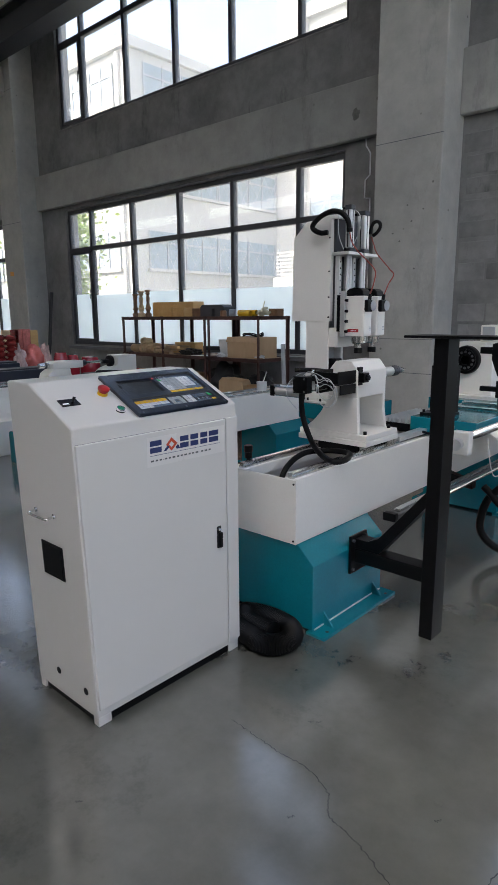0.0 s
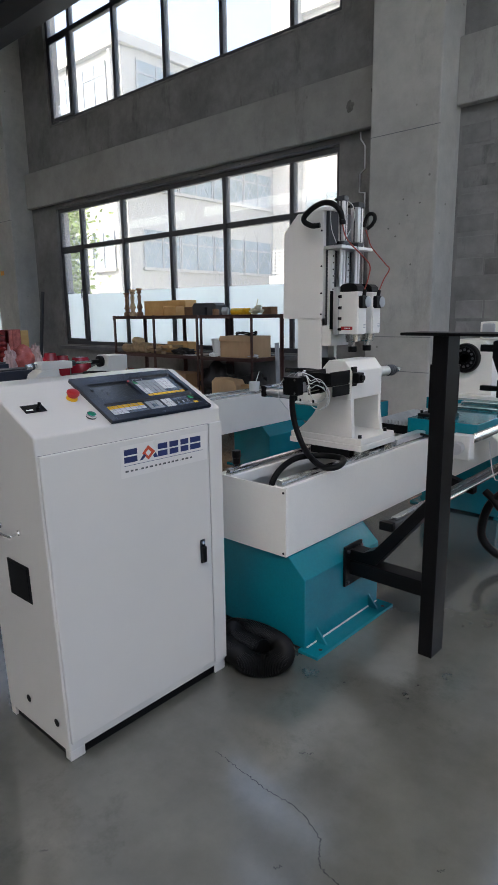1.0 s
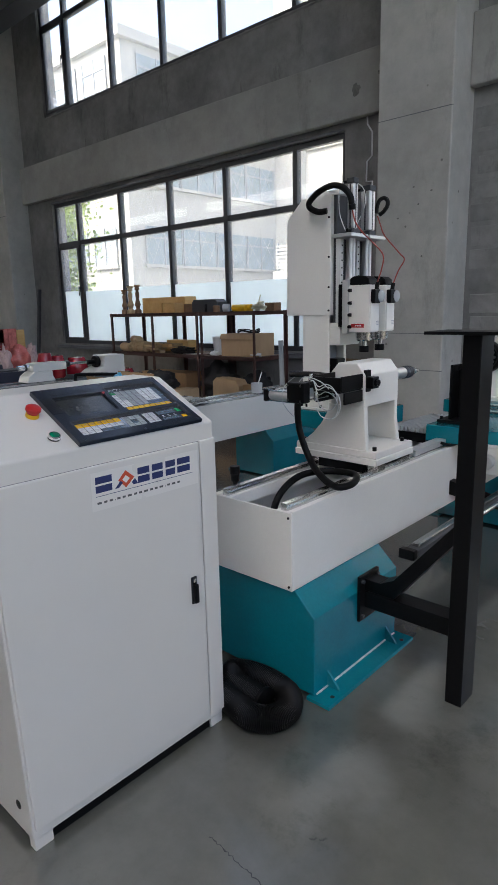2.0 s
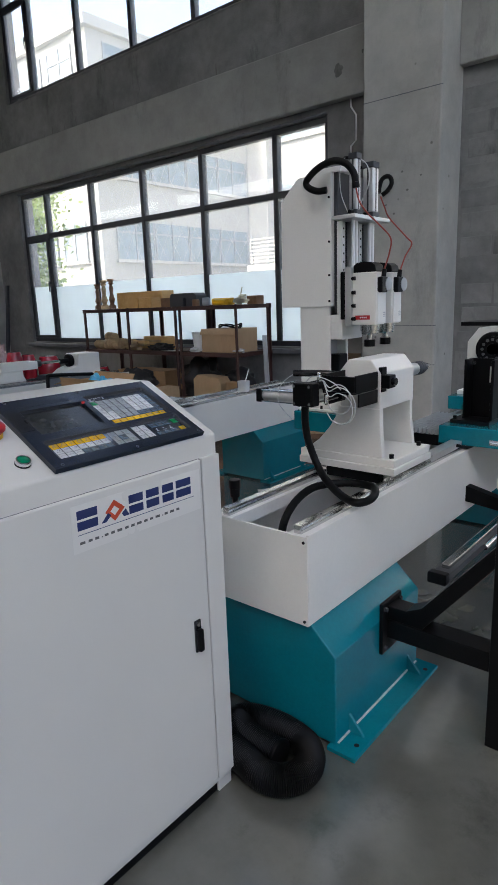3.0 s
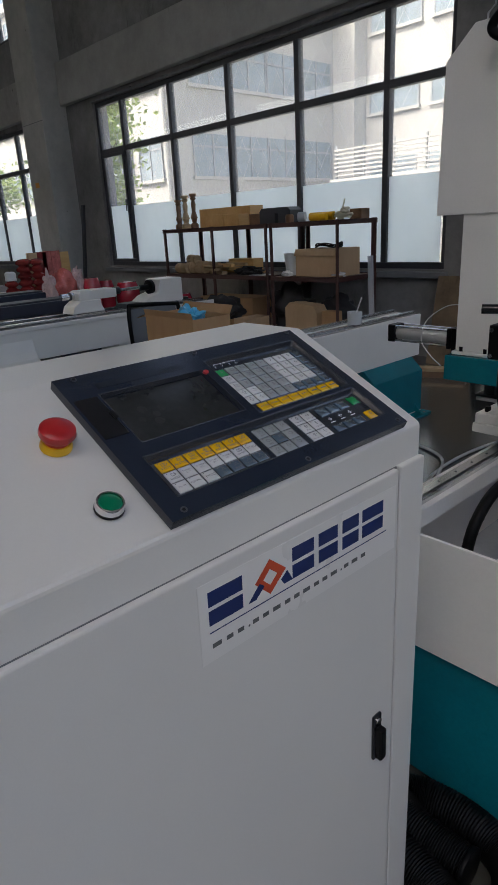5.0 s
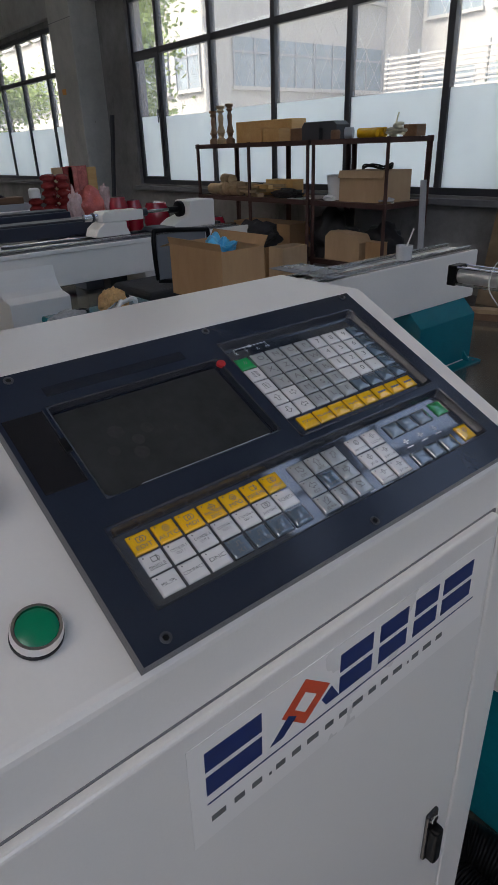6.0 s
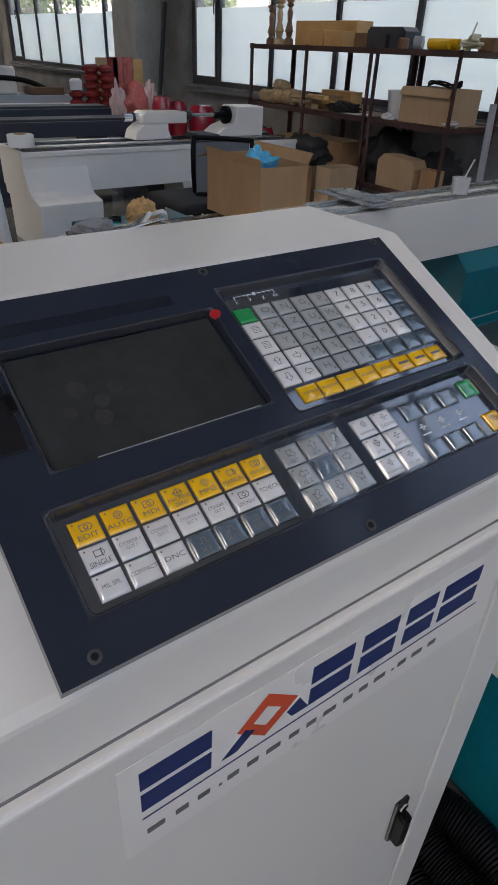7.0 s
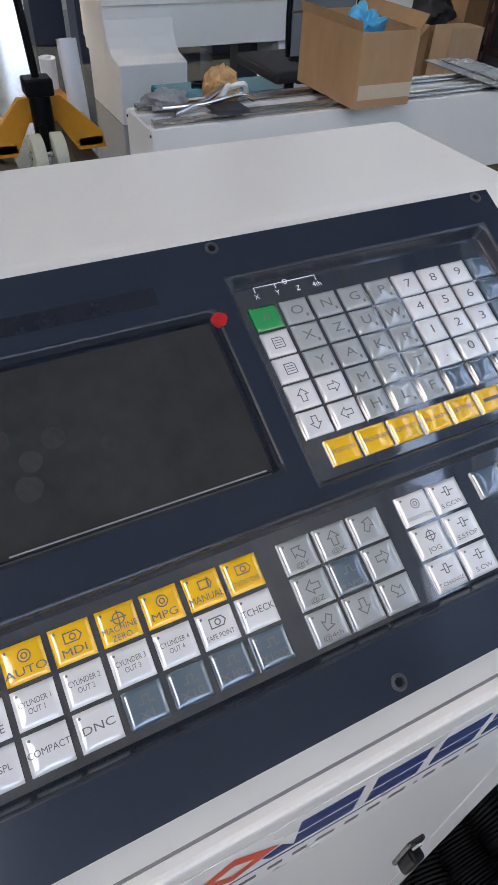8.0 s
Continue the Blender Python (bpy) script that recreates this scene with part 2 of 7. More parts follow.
M["foam"] = paint("yellow_foam", (0.62, 0.38, 0.16), 0.9, 0, 0.3, 20, 80, 0.8, 0.02)
M["rag"] = paint("grey_rag", (0.3, 0.3, 0.3), 0.9, 0, 0.3, 30, 120, 0.6, 0.01)
M["blue_bag"] = paint("blue_plastic_bag", (0.08, 0.4, 0.62), 0.3, 0, 0.2, 15, 60, 0.4)
M["paper"] = paint("white_paper", (0.75, 0.75, 0.73), 0.7, 0, 0.04)
M["pvc"] = paint("white_film_roll", (0.72, 0.73, 0.74), 0.35, 0, 0.05)
M["nylon"] = paint("cream_nylon", (0.6, 0.57, 0.42), 0.5, 0, 0.1)
M["hose_clear"] = paint("milky_tubing", (0.6, 0.61, 0.61), 0.25, 0, 0.05)
M["wire_red"] = paint("red_cable", (0.30, 0.05, 0.035), 0.4, 0, 0.1)
M["mesh"] = paint("black_mesh_fabric", (0.012, 0.012, 0.013), 0.7, 0, 0.2, 30, 400, 0.5)
M["facade"] = paint("white_facade_paint", (0.43, 0.427, 0.41), 0.8, 0, 0.08, 0.4, 8, 0.1)
M["facade_glass"] = paint("blue_grey_glazing", (0.24, 0.29, 0.33), 0.2, 0, 0.25, 1.0, 6, 0.0)
M["paving"] = concrete("outdoor_paving", (0.34, 0.34, 0.32), (0.45, 0.45, 0.42), 0.9, 0.2, 0.3, 0.1)
M["leaf"] = paint("foliage", (0.28, 0.38, 0.09), 0.5, 0, 0.4, 3, 20, 0.0)
M["bark"] = wood("bark", (0.08, 0.06, 0.045), (0.16, 0.12, 0.09), 8, 0.9)
M["crack"] = paint("crack_shadow", (0.02, 0.02, 0.02), 0.9, 0, 0.2)

M["film_red"] = paint("salmon_film_over_red", (0.5, 0.14, 0.12), 0.2, 0, 0.45, 14, 60, 0.4, 0.01)
M["turned_pale"] = wood("pale_turned_wood", (0.38, 0.25, 0.13), (0.52, 0.38, 0.22))
M["smear"] = paint("greasy_smear", (0.034, 0.036, 0.035), 0.16, 0, 0.3, 60, 300, 0.0, rvar=0.04)
# ---- building helpers ----
ORIGIN = {}


def thing(name, at, label="", category="", group="", kind=""):
    """An Empty at the thing's base; its parts are built in world metres."""
    ob = new(name)
    ob.empty_display_size = 0.05
    ob.location = at
    ORIGIN[ob] = Vector(at)
    return tagged(ob, label, category, group, kind)


def part(name, bm, material, parent=None, label="", smooth=None):
    """Links a bmesh, built in world metres, as one mesh object under its parent."""
    me = bpy.data.meshes.new(name)
    base = ORIGIN.get(parent, Vector())
    bmesh.ops.translate(bm, verts=bm.verts, vec=-base)
    if smooth:
        for f in bm.faces:
            f.smooth = True
        for e in bm.edges:
            if len(e.link_faces) == 2 and e.calc_face_angle(0) > radians(smooth):
                e.smooth = False
    bm.to_mesh(me)
    bm.free()
    for m in material if isinstance(material, (list, tuple)) else [material]:
        me.materials.append(M[m] if isinstance(m, str) else m)
    ob = new(name, me)
    ob.parent = parent
    ORIGIN[ob] = base
    return tagged(ob, label)


def solo(name, bm, material, label, category, group="", kind="", smooth=None):
    """A thing that is one mesh, its origin at the middle of its foot."""
    xs, ys, zs = zip(*(v.co for v in bm.verts))
    at = Vector(((min(xs) + max(xs)) / 2, (min(ys) + max(ys)) / 2, min(zs)))
    bmesh.ops.translate(bm, verts=bm.verts, vec=-at)
    ob = part(name, bm, material, None, "", smooth)
    ob.location = at
    ORIGIN[ob] = at
    return tagged(ob, label, category, group, kind)


def add(bm, other, m=None):
    """Adds one bmesh to another."""
    tmp = bpy.data.meshes.new("tmp")
    other.to_mesh(tmp)
    other.free()
    if m is not None:
        tmp.transform(m)
    bm.from_mesh(tmp)
    bpy.data.meshes.remove(tmp)
    return bm


def box(x0, x1, y0, y1, z0, z1, bev=0.0, seg=2, bm=None):
    b = bmesh.new()
    bmesh.ops.create_cube(b, size=1)
    for v in b.verts:
        v.co = Vector(((x0 + x1) / 2 + v.co.x * abs(x1 - x0), (y0 + y1) / 2 + v.co.y * abs(y1 - y0), (z0 + z1) / 2 + v.co.z * abs(z1 - z0)))
    if bev:
        bmesh.ops.bevel(b, geom=b.edges[:], offset=bev, segments=seg, affect="EDGES", profile=0.5)
    return add(bm, b) if bm is not None else b


def cyl(p0, p1, r, seg=20, r2=None, bev=0.0, bm=None):
    """A round bar between two points."""
    b = bmesh.new()
    p0, p1 = Vector(p0), Vector(p1)
    d = p1 - p0
    bmesh.ops.create_cone(b, cap_ends=True, segments=seg, radius1=r, radius2=r if r2 is None else r2, depth=d.length)
    if bev:
        rim = [e for e in b.edges if len(e.link_faces) == 2 and e.calc_face_angle(0) > 0.8]
        bmesh.ops.bevel(b, geom=rim, offset=bev, segments=2, affect="EDGES", profile=0.5)
    b.transform(Matrix.Translation((p0 + p1) / 2) @ d.to_track_quat("Z", "Y").to_matrix().to_4x4())
    return add(bm, b) if bm is not None else b


def prism(profile, axis, a0, a1, bev=0.0, seg=2, bm=None):
    """A profile of two coordinates drawn out along an axis; profile order (x,y), (x,z) or (y,z)."""
    b = bmesh.new()
    put = {"x": lambda p, a: (a, p[0], p[1]), "y": lambda p, a: (p[0], a, p[1]), "z": lambda p, a: (p[0], p[1], a)}[axis]
    f = b.faces.new([b.verts.new(put(p, a0)) for p in profile])
    ext = bmesh.ops.extrude_face_region(b, geom=[f])
    step = Vector(put((0, 0), a1)) - Vector(put((0, 0), a0))
    bmesh.ops.translate(b, verts=[g for g in ext["geom"] if isinstance(g, bmesh.types.BMVert)], vec=step)
    bmesh.ops.recalc_face_normals(b, faces=b.faces[:])
    if bev:
        bmesh.ops.bevel(b, geom=b.edges[:], offset=bev, segments=seg, affect="EDGES", profile=0.5)
    return add(bm, b) if bm is not None else b


def smooth_line(pts, n=10):
    """Catmull-Rom through the points."""
    p = [Vector(q) for q in pts]
    p = [2 * p[0] - p[1], *p, 2 * p[-1] - p[-2]]
    out = []
    for i in range(1, len(p) - 2):
        for k in range(n):
            t = k / n
            a, b, c, d = p[i - 1], p[i], p[i + 1], p[i + 2]
            out.append(0.5 * (2 * b + (c - a) * t + (2 * a - 5 * b + 4 * c - d) * t * t + (3 * b - a - 3 * c + d) * t ** 3))
    return out + [p[-2]]


def tube(pts, r, seg=10, n=10, ribs=0.0, bm=None, curved=True):
    """A hose or wire along a smooth line; ribs: how deep its corrugation is."""
    line = smooth_line(pts, n) if curved else [Vector(q) for q in pts]
    b = bmesh.new()
    up = Vector((0.31, 0.17, 0.93))
    rings = []
    for i, q in enumerate(line):
        d = (line[min(i + 1, len(line) - 1)] - line[max(i - 1, 0)]).normalized()
        u = (up - d * up.dot(d)).normalized()
        w = d.cross(u)
        up = u
        rr = r - (ribs if ribs and i % 2 else 0)
        rings.append([b.verts.new(q + rr * (math.cos(2 * math.pi * k / seg) * u + math.sin(2 * math.pi * k / seg) * w)) for k in range(seg)])
    for a, c in zip(rings, rings[1:]):
        for k in range(seg):
            b.faces.new((a[k], a[(k + 1) % seg], c[(k + 1) % seg], c[k]))
    b.faces.new(rings[0][::-1])
    b.faces.new(rings[-1])
    bmesh.ops.recalc_face_normals(b, faces=b.faces[:])
    return add(bm, b) if bm is not None else b


def lathe(profile, seg=24, m=None):
    """A turned body round z from (radius, height) pairs."""
    b = bmesh.new()
    rings = [[b.verts.new((r * math.cos(2 * math.pi * k / seg), r * math.sin(2 * math.pi * k / seg), z)) for k in range(seg)] for r, z in profile]
    for a, c in zip(rings, rings[1:]):
        for k in range(seg):
            b.faces.new((a[k], a[(k + 1) % seg], c[(k + 1) % seg], c[k]))
    b.faces.new(rings[0][::-1])
    b.faces.new(rings[-1])
    if m is not None:
        b.transform(m)
    return b


def lump(at, size, rough=0.3, seed=0, detail=2, freq=2.0):
    """An uneven soft body, flat below."""
    b = bmesh.new()
    bmesh.ops.create_icosphere(b, subdivisions=detail + 1, radius=1)
    for v in b.verts:
        v.co *= 1 + rough * noise.noise(v.co * freq + Vector((seed * 3.1, seed * 1.7, 0)))
        v.co = Vector((v.co.x * size[0], v.co.y * size[1], max(-0.55, v.co.z) * size[2] + 0.55 * size[2]))
    bmesh.ops.translate(b, verts=b.verts, vec=at)
    return b


def text(name, body, size, m, material, parent, depth=0.0, squeeze=1.0, align="CENTER"):
    """Lettering with the built-in font, turned to a mesh, in the plane of the pose m."""
    cu = bpy.data.curves.new(name, "FONT")
    cu.body, cu.size, cu.align_x, cu.align_y, cu.extrude = body, size, align, "CENTER", depth
    cu.resolution_u = 3
    tmp = bpy.data.objects.new(name, cu)
    scene.collection.objects.link(tmp)
    me = bpy.data.meshes.new_from_object(tmp.evaluated_get(bpy.context.evaluated_depsgraph_get()))
    bpy.data.objects.remove(tmp)
    bpy.data.curves.remove(cu)
    b = bmesh.new()
    b.from_mesh(me)
    bpy.data.meshes.remove(me)
    b.transform(m @ Matrix.Diagonal((squeeze, 1, 1, 1)))
    return part(name, b, material, parent)
# ---- the hall ----
HALL_X0, HALL_X1, HALL_Y0, WALL_IN, WALL_OUT, ROOF = -38.0, 12.0, -13.0, 6.52, 6.76, 8.6


def structure(name, bm, material, label, smooth=None):
    return tagged(part(name, bm, material, None, label, smooth), kind="structure", category=name.rstrip("_0123456789").replace("_", " "))


structure("floor", box(HALL_X0, HALL_X1, HALL_Y0, WALL_OUT, -0.2, 0.0), "floor", "polished grey concrete floor with stains and hairline cracks")
g = bmesh.new()
R = 1500
cells = ((-R, R, WALL_OUT, R), (-R, R, -R, HALL_Y0), (-R, HALL_X0, HALL_Y0, WALL_OUT), (HALL_X1, R, HALL_Y0, WALL_OUT))
for x0, x1, y0, y1 in cells:
    g.faces.new([g.verts.new(p) for p in ((x0, y0, -0.15), (x1, y0, -0.15), (x1, y1, -0.15), (x0, y1, -0.15))])
bmesh.ops.remove_doubles(g, verts=g.verts, dist=0.001)
structure("ground", g, "paving", "pale concrete yard outside the hall")

WIN_LO, WIN_HI = (0.82, 3.085), (4.385, 8.2)
BAY = 7.88                      # from pillar to pillar
WX0, WX1 = -9.72, -3.965        # the window of the bay in view
MULL = (-9.05, -7.935, -6.83, -5.757, -4.655)


def bay_wall(name, shift, label):
    """The wall of one bay with its two window openings."""
    b = bmesh.new()
    l, r = -10.5 + shift, -2.64 + shift
    x0, x1 = WX0 + shift, WX1 + shift
    for xa, xb, za, zb in ((l, x0, 0, ROOF), (x1, r, 0, ROOF), (x0, x1, 0, WIN_LO[0]), (x0, x1, WIN_LO[1], WIN_HI[0]), (x0, x1, WIN_HI[1], ROOF)):
        box(xa, xb, WALL_IN, WALL_OUT, za, zb, bm=b)
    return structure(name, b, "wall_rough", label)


def window(name, shift, z0, z1, transom, film, label):
    """A dark aluminium window: frame bars, panes, an opening sash, frosted film on the lower glass."""
    w = thing(name, ((WX0 + WX1) / 2 + shift, 6.6, z0), label, "window", "windows of the hall", "structure")
    x0, x1 = WX0 + shift, WX1 + shift
    ya, yb = 6.565, 6.635
    rim = ((x0, x1, z0, z0 + 0.06), (x0, x1, z1 - 0.06, z1), (x0, x0 + 0.06, z0 + 0.06, z1 - 0.06), (x1 - 0.06, x1, z0 + 0.06, z1 - 0.06))
    for xa, xb, za, zb in rim:
        part("window_frame", box(xa, xb, ya, yb, za, zb, 0.004), "frame", w)
    xs = [x0 + 0.06, *(m + shift for m in MULL), x1 - 0.06]
    for m in xs[1:-1]:
        part("mullion", box(m - 0.032, m + 0.032, ya - 0.006, yb + 0.004, z0 + 0.06, z1 - 0.06, 0.004), "frame", w)
    cuts = [z0 + 0.06, *transom, z1 - 0.06]
    for zt in transom:
        part("transom", box(x0 + 0.06, x1 - 0.06, ya - 0.003, yb, zt - 0.035, zt + 0.035, 0.004), "frame", w)
    for xa, xb in zip(xs, xs[1:]):
        for za, zb in zip(cuts, cuts[1:]):
            p = part("pane", box(xa, xb, 6.598, 6.604, za, zb), "pane", w)
            p.visible_shadow = False
    if film:
        for xa, xb in zip(xs, xs[1:]):
            part("frosted_film", box(xa + 0.03, xb - 0.03, 6.588, 6.591, z0 + 0.06, film + 0.012 * math.sin(xa * 7)), "film", w, "milky frosted film on the lower glass")
    # the opening sash beside the left jamb
    for xa, xb, za, zb in ((xs[0], xs[1], cuts[0], cuts[0] + 0.045), (xs[0], xs[1], cuts[1] - 0.08, cuts[1] - 0.035), (xs[0], xs[0] + 0.045, cuts[0] + 0.045, cuts[1] - 0.08), (xs[1] - 0.077, xs[1] - 0.032, cuts[0] + 0.045, cuts[1] - 0.08)):
        part("sash", box(xa, xb, ya - 0.014, ya + 0.01, za, zb, 0.003), "frame", w)
    zc = (cuts[0] + cuts[1]) / 2 + 0.05
    h = box(xs[1] - 0.068, xs[1] - 0.045, ya - 0.045, ya - 0.014, zc, zc + 0.05, 0.004)
    box(xs[1] - 0.064, xs[1] - 0.049, ya - 0.05, ya - 0.036, zc - 0.11, zc + 0.03, 0.004, bm=h)
    part("window_handle", h, "frame", w)
    return w


for i, sh in enumerate((-BAY * 2, -BAY, 0.0, BAY)):
    n = i + 1
    bay_wall("wall_north_%d" % n, sh, "rough grey concrete wall with two rows of windows")
    window("window_%d" % (2 * n - 1), sh, *WIN_LO, (2.43,), 1.67, "wide dark aluminium window with frosted film below")
    window("window_%d" % (2 * n), sh, *WIN_HI, (5.66,), 0, "tall upper dark aluminium window")
    structure("sill_%d" % n, box(WX0 + sh - 0.05, WX1 + sh + 0.05, 6.44, 6.52, 0.745, 0.80, 0.006), "sill", "cement window sill")
for n, x0 in enumerate((-10.5 - 2 * BAY - 0.7, -10.5 - BAY - 0.7, -11.2, -3.33, -3.33 + BAY)):
    x1 = x0 + 0.71
    b = box(x0, x1, 6.1, WALL_OUT + 0.02, 0, ROOF, 0.012)
    structure("pillar_%d" % (n + 1), b, "pillar", "square cast concrete pillar with formwork seams")
    # formwork seams
    for z in (0.72, 1.06, 2.95, 5.1):
        b = box(x0 - 0.003, x1 + 0.003, 6.097, 6.11, z, z + 0.006)
        structure("pillar_seam", b, "sill", "dark formwork seam in the pillar")
for n, (xa, xb) in enumerate(((-10.5 - 2 * BAY, -11.2 - BAY), (-10.5 - BAY, -11.2), (-10.49, -3.33), (-2.62, 4.55), (5.26, HALL_X1))):
    structure("beam_%d" % (n + 1), box(xa, xb, 6.42, 6.519, 3.16, 3.735, 0.012), "wall", "cast concrete ring beam across the wall")

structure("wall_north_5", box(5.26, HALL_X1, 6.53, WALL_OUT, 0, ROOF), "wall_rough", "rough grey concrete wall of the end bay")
# the unseen sides close the hall; their openings are added to let daylight in
b = bmesh.new()
for x in range(5):                               # south wall with a row of window openings
    xa = HALL_X0 + x * 10
    for xs, xe, za, zb in ((xa, xa + 1.4, 0, ROOF), (xa + 1.4, xa + 10, 0, 6.75), (xa + 1.4, xa + 10, 7.3, ROOF)):
        box(xs, xe, HALL_Y0 - 0.24, HALL_Y0, za, zb, bm=b)
structure("wall_south", b, "wall", "unseen concrete wall behind the camera with a row of openings added for daylight")
b = bmesh.new()
# the high opening is added so that light falls steeply from +x
for ya, yb, za, zb in ((HALL_Y0, -12.0, 0, ROOF), (5.6, 6.52, 0, ROOF), (-12.0, 5.6, 0, 4.2), (-12.0, 5.6, 8.0, ROOF)):
    box(HALL_X1, HALL_X1 + 0.24, ya, yb, za, zb, bm=b)
structure("wall_east", b, "wall", "unseen concrete end wall with a high band of openings added for daylight")
structure("wall_west", box(HALL_X0 - 0.24, HALL_X0, HALL_Y0, 6.52, 0, ROOF), "wall", "concrete end wall")
b = bmesh.new()
# unseen roof openings, added and sized only to light the hall from above
SKY = [(-33, -30.5), (-22, -20.5), (-10.5, -8.8), (-0.2, 4.6), (5.4, 11.2)]
edges_x = [HALL_X0 - 0.24] + [v for s in SKY for v in s] + [HALL_X1 + 0.24]
for k in range(0, len(edges_x), 2):
    box(edges_x[k], edges_x[k + 1], HALL_Y0 - 0.24, WALL_OUT, ROOF, ROOF + 0.2, bm=b)
for xa, xb in SKY:
    box(xa, xb, HALL_Y0 - 0.24, -6.0 if xa > -1 else -3.6, ROOF, ROOF + 0.2, bm=b)
    box(xa, xb, {-10.5: -1.9, -0.2: -0.2, 5.4: 5.0}.get(xa, 2.0), WALL_OUT, ROOF, ROOF + 0.2, bm=b)
structure("ceiling", b, "ceiling", "unseen pale concrete ceiling with openings added to let daylight in")

# crane runway: an I-beam on brackets along the wall
run = thing("crane_runway", (-12, 5.85, 5.5), "dark painted steel crane runway beam along the wall", "crane beam", kind="structure")
part("flange", box(-30, 11.5, 5.66, 6.0, 5.5, 5.53, 0.004), "steel_dark", run)
part("flange", box(-30, 11.5, 5.66, 6.0, 5.95, 5.98, 0.004), "steel_dark", run)
part("web", box(-30, 11.5, 5.815, 5.845, 5.53, 5.95), "steel_dark", run)
part("crane_rail", box(-30, 11.5, 5.80, 5.86, 5.98, 6.05, 0.004), "steel_dark", run)
for x in (-10.85, -2.98):
    part("bracket", prism([(6.1, 5.05), (6.1, 5.49), (5.68, 5.49), (5.68, 5.38)], "x", x - 0.15, x + 0.15, 0.006), "pillar", run)


# wire lattice outside the lower window of the bay in view
wm = bmesh.new()
z0, z1 = WIN_LO[0] + 0.06, WIN_LO[1] - 0.06
for sgn in (1, -1):
    for k in range(-12, 34):
        xa = WX0 + k * 0.24
        ends = []
        for z in (z0, z1):
            ends.append((xa + sgn * (z - z0) * 0.62, z))
        (x_a, z_a), (x_b, z_b) = ends
        lo, hi = WX0 + 0.07, WX1 - 0.07
        if max(x_a, x_b) < lo or min(x_a, x_b) > hi:
            continue
        cutz = lambda x: z_a + (x - x_a) / (x_b - x_a) * (z_b - z_a)
        pts = sorted(((min(max(x, lo), hi), cutz(min(max(x, lo), hi))) for x in (x_a, x_b)), key=lambda p: p[1])
        cyl((pts[0][0], 6.66 + 0.004 * sgn, pts[0][1]), (pts[1][0], 6.66 + 0.004 * sgn, pts[1][1]), 0.0014, 5, bm=wm)
structure("wire_lattice", wm, "alu", "thin diagonal wire lattice outside the window glass")

# grey blocks of the infill beside the pillar
rb = random.Random(17)
w4 = bpy.data.objects["wall_north_4"]
blk = []
for w_, h_ in ((0.36, 0.17), (0.27, 0.17), (0.36, 0.15)):
    me = bpy.data.meshes.new("block")
    b = box(-w_ / 2, w_ / 2, -0.006, 0.006, -h_ / 2, h_ / 2, 0.004)
    b.to_mesh(me)
    b.free()
    me.materials.append(M["wall_rough"])
    blk.append((me, w_))
for r in range(15):
    x = -2.6 + rb.uniform(0, 0.05)
    while x < -1.95:
        me, w_ = blk[rb.randrange(3)]
        if x + w_ > -1.88:
            break
        if rb.random() < 0.95:
            ob = new("block", me)
            ob.parent = w4
            ob.location = (x + w_ / 2, 6.520 + rb.uniform(0, 0.003), 0.12 + r * 0.2 + rb.uniform(-0.006, 0.006))
        x += w_ + 0.02


# uneven mortar along the lintel, damp stains, a small label on the pillar
def ragged_bead(x0, x1, y, z, r, seed):
    rnd_ = random.Random(seed)
    b = bmesh.new()
    n = int((x1 - x0) / 0.035)
    prev = None
    for i in range(n + 1):
        x = x0 + (x1 - x0) * i / n
        rr = r * rnd_.uniform(0.3, 1.0) * (1.6 if rnd_.random() < 0.08 else 1)
        ring = [b.verts.new((x, y - rr * math.cos(a), z + rr * math.sin(a))) for a in (-1.57, -0.8, 0, 0.8, 1.57)]
        if prev:
            for k in range(4):
                b.faces.new((prev[k], ring[k], ring[k + 1], prev[k + 1]))
        prev = ring
    bmesh.ops.recalc_face_normals(b, faces=b.faces[:])
    return b


structure("mortar_bead", ragged_bead(-10.4, -3.4, 6.519, 3.735, 0.022, 3), "wall_rough", "ragged mortar along the top of the ring beam", 60)
structure("mortar_bead", ragged_bead(WX0, WX1, 6.52, 3.10, 0.02, 5), "sill", "ragged mortar under the lintel", 60)
structure("mortar_bead", ragged_bead(WX0, WX1, 6.519, 4.37, 0.02, 7), "wall_rough", "ragged mortar below the upper window", 60)


def stain(at, w, h, seed, axis="y"):
    """A thin irregular patch on a wall that faces -y."""
    rnd_ = random.Random(seed)
    b = bmesh.new()
    n = 36
    ring = []
    for k in range(n):
        a = 2 * math.pi * k / n
        r = 1 + 0.45 * noise.noise(Vector((math.cos(a) * 1.6, math.sin(a) * 1.6, seed))) + rnd_.uniform(-0.08, 0.08)
        ring.append(b.verts.new((at[0] + w * r * math.cos(a), at[1], at[2] + h * r * math.sin(a))))
    b.faces.new(ring[::-1])
    return structure("wall_stain", b, "dark_stain", "dark damp stain on the concrete")


stain((-3.775, 6.4175, 3.40), 0.045, 0.055, 2)
stain((-3.42, 6.4175, 3.66), 0.012, 0.06, 9)
stain((-3.52, 6.4175, 3.50), 0.010, 0.02, 11)
for k, (x, z) in enumerate(((-8.6, 3.78), (-7.2, 3.80), (-5.4, 3.76))):
    stain((x, 6.515, z), 0.012, 0.12, 20 + k)
for k, (x, z) in enumerate(((-2.95, 2.35), (-2.9, 2.2), (-2.78, 2.3), (-3.1, 2.1), (-2.85, 1.75), (-3.02, 2.02))):
    stain((x, 6.097, z), 0.010, 0.008, 40 + k)

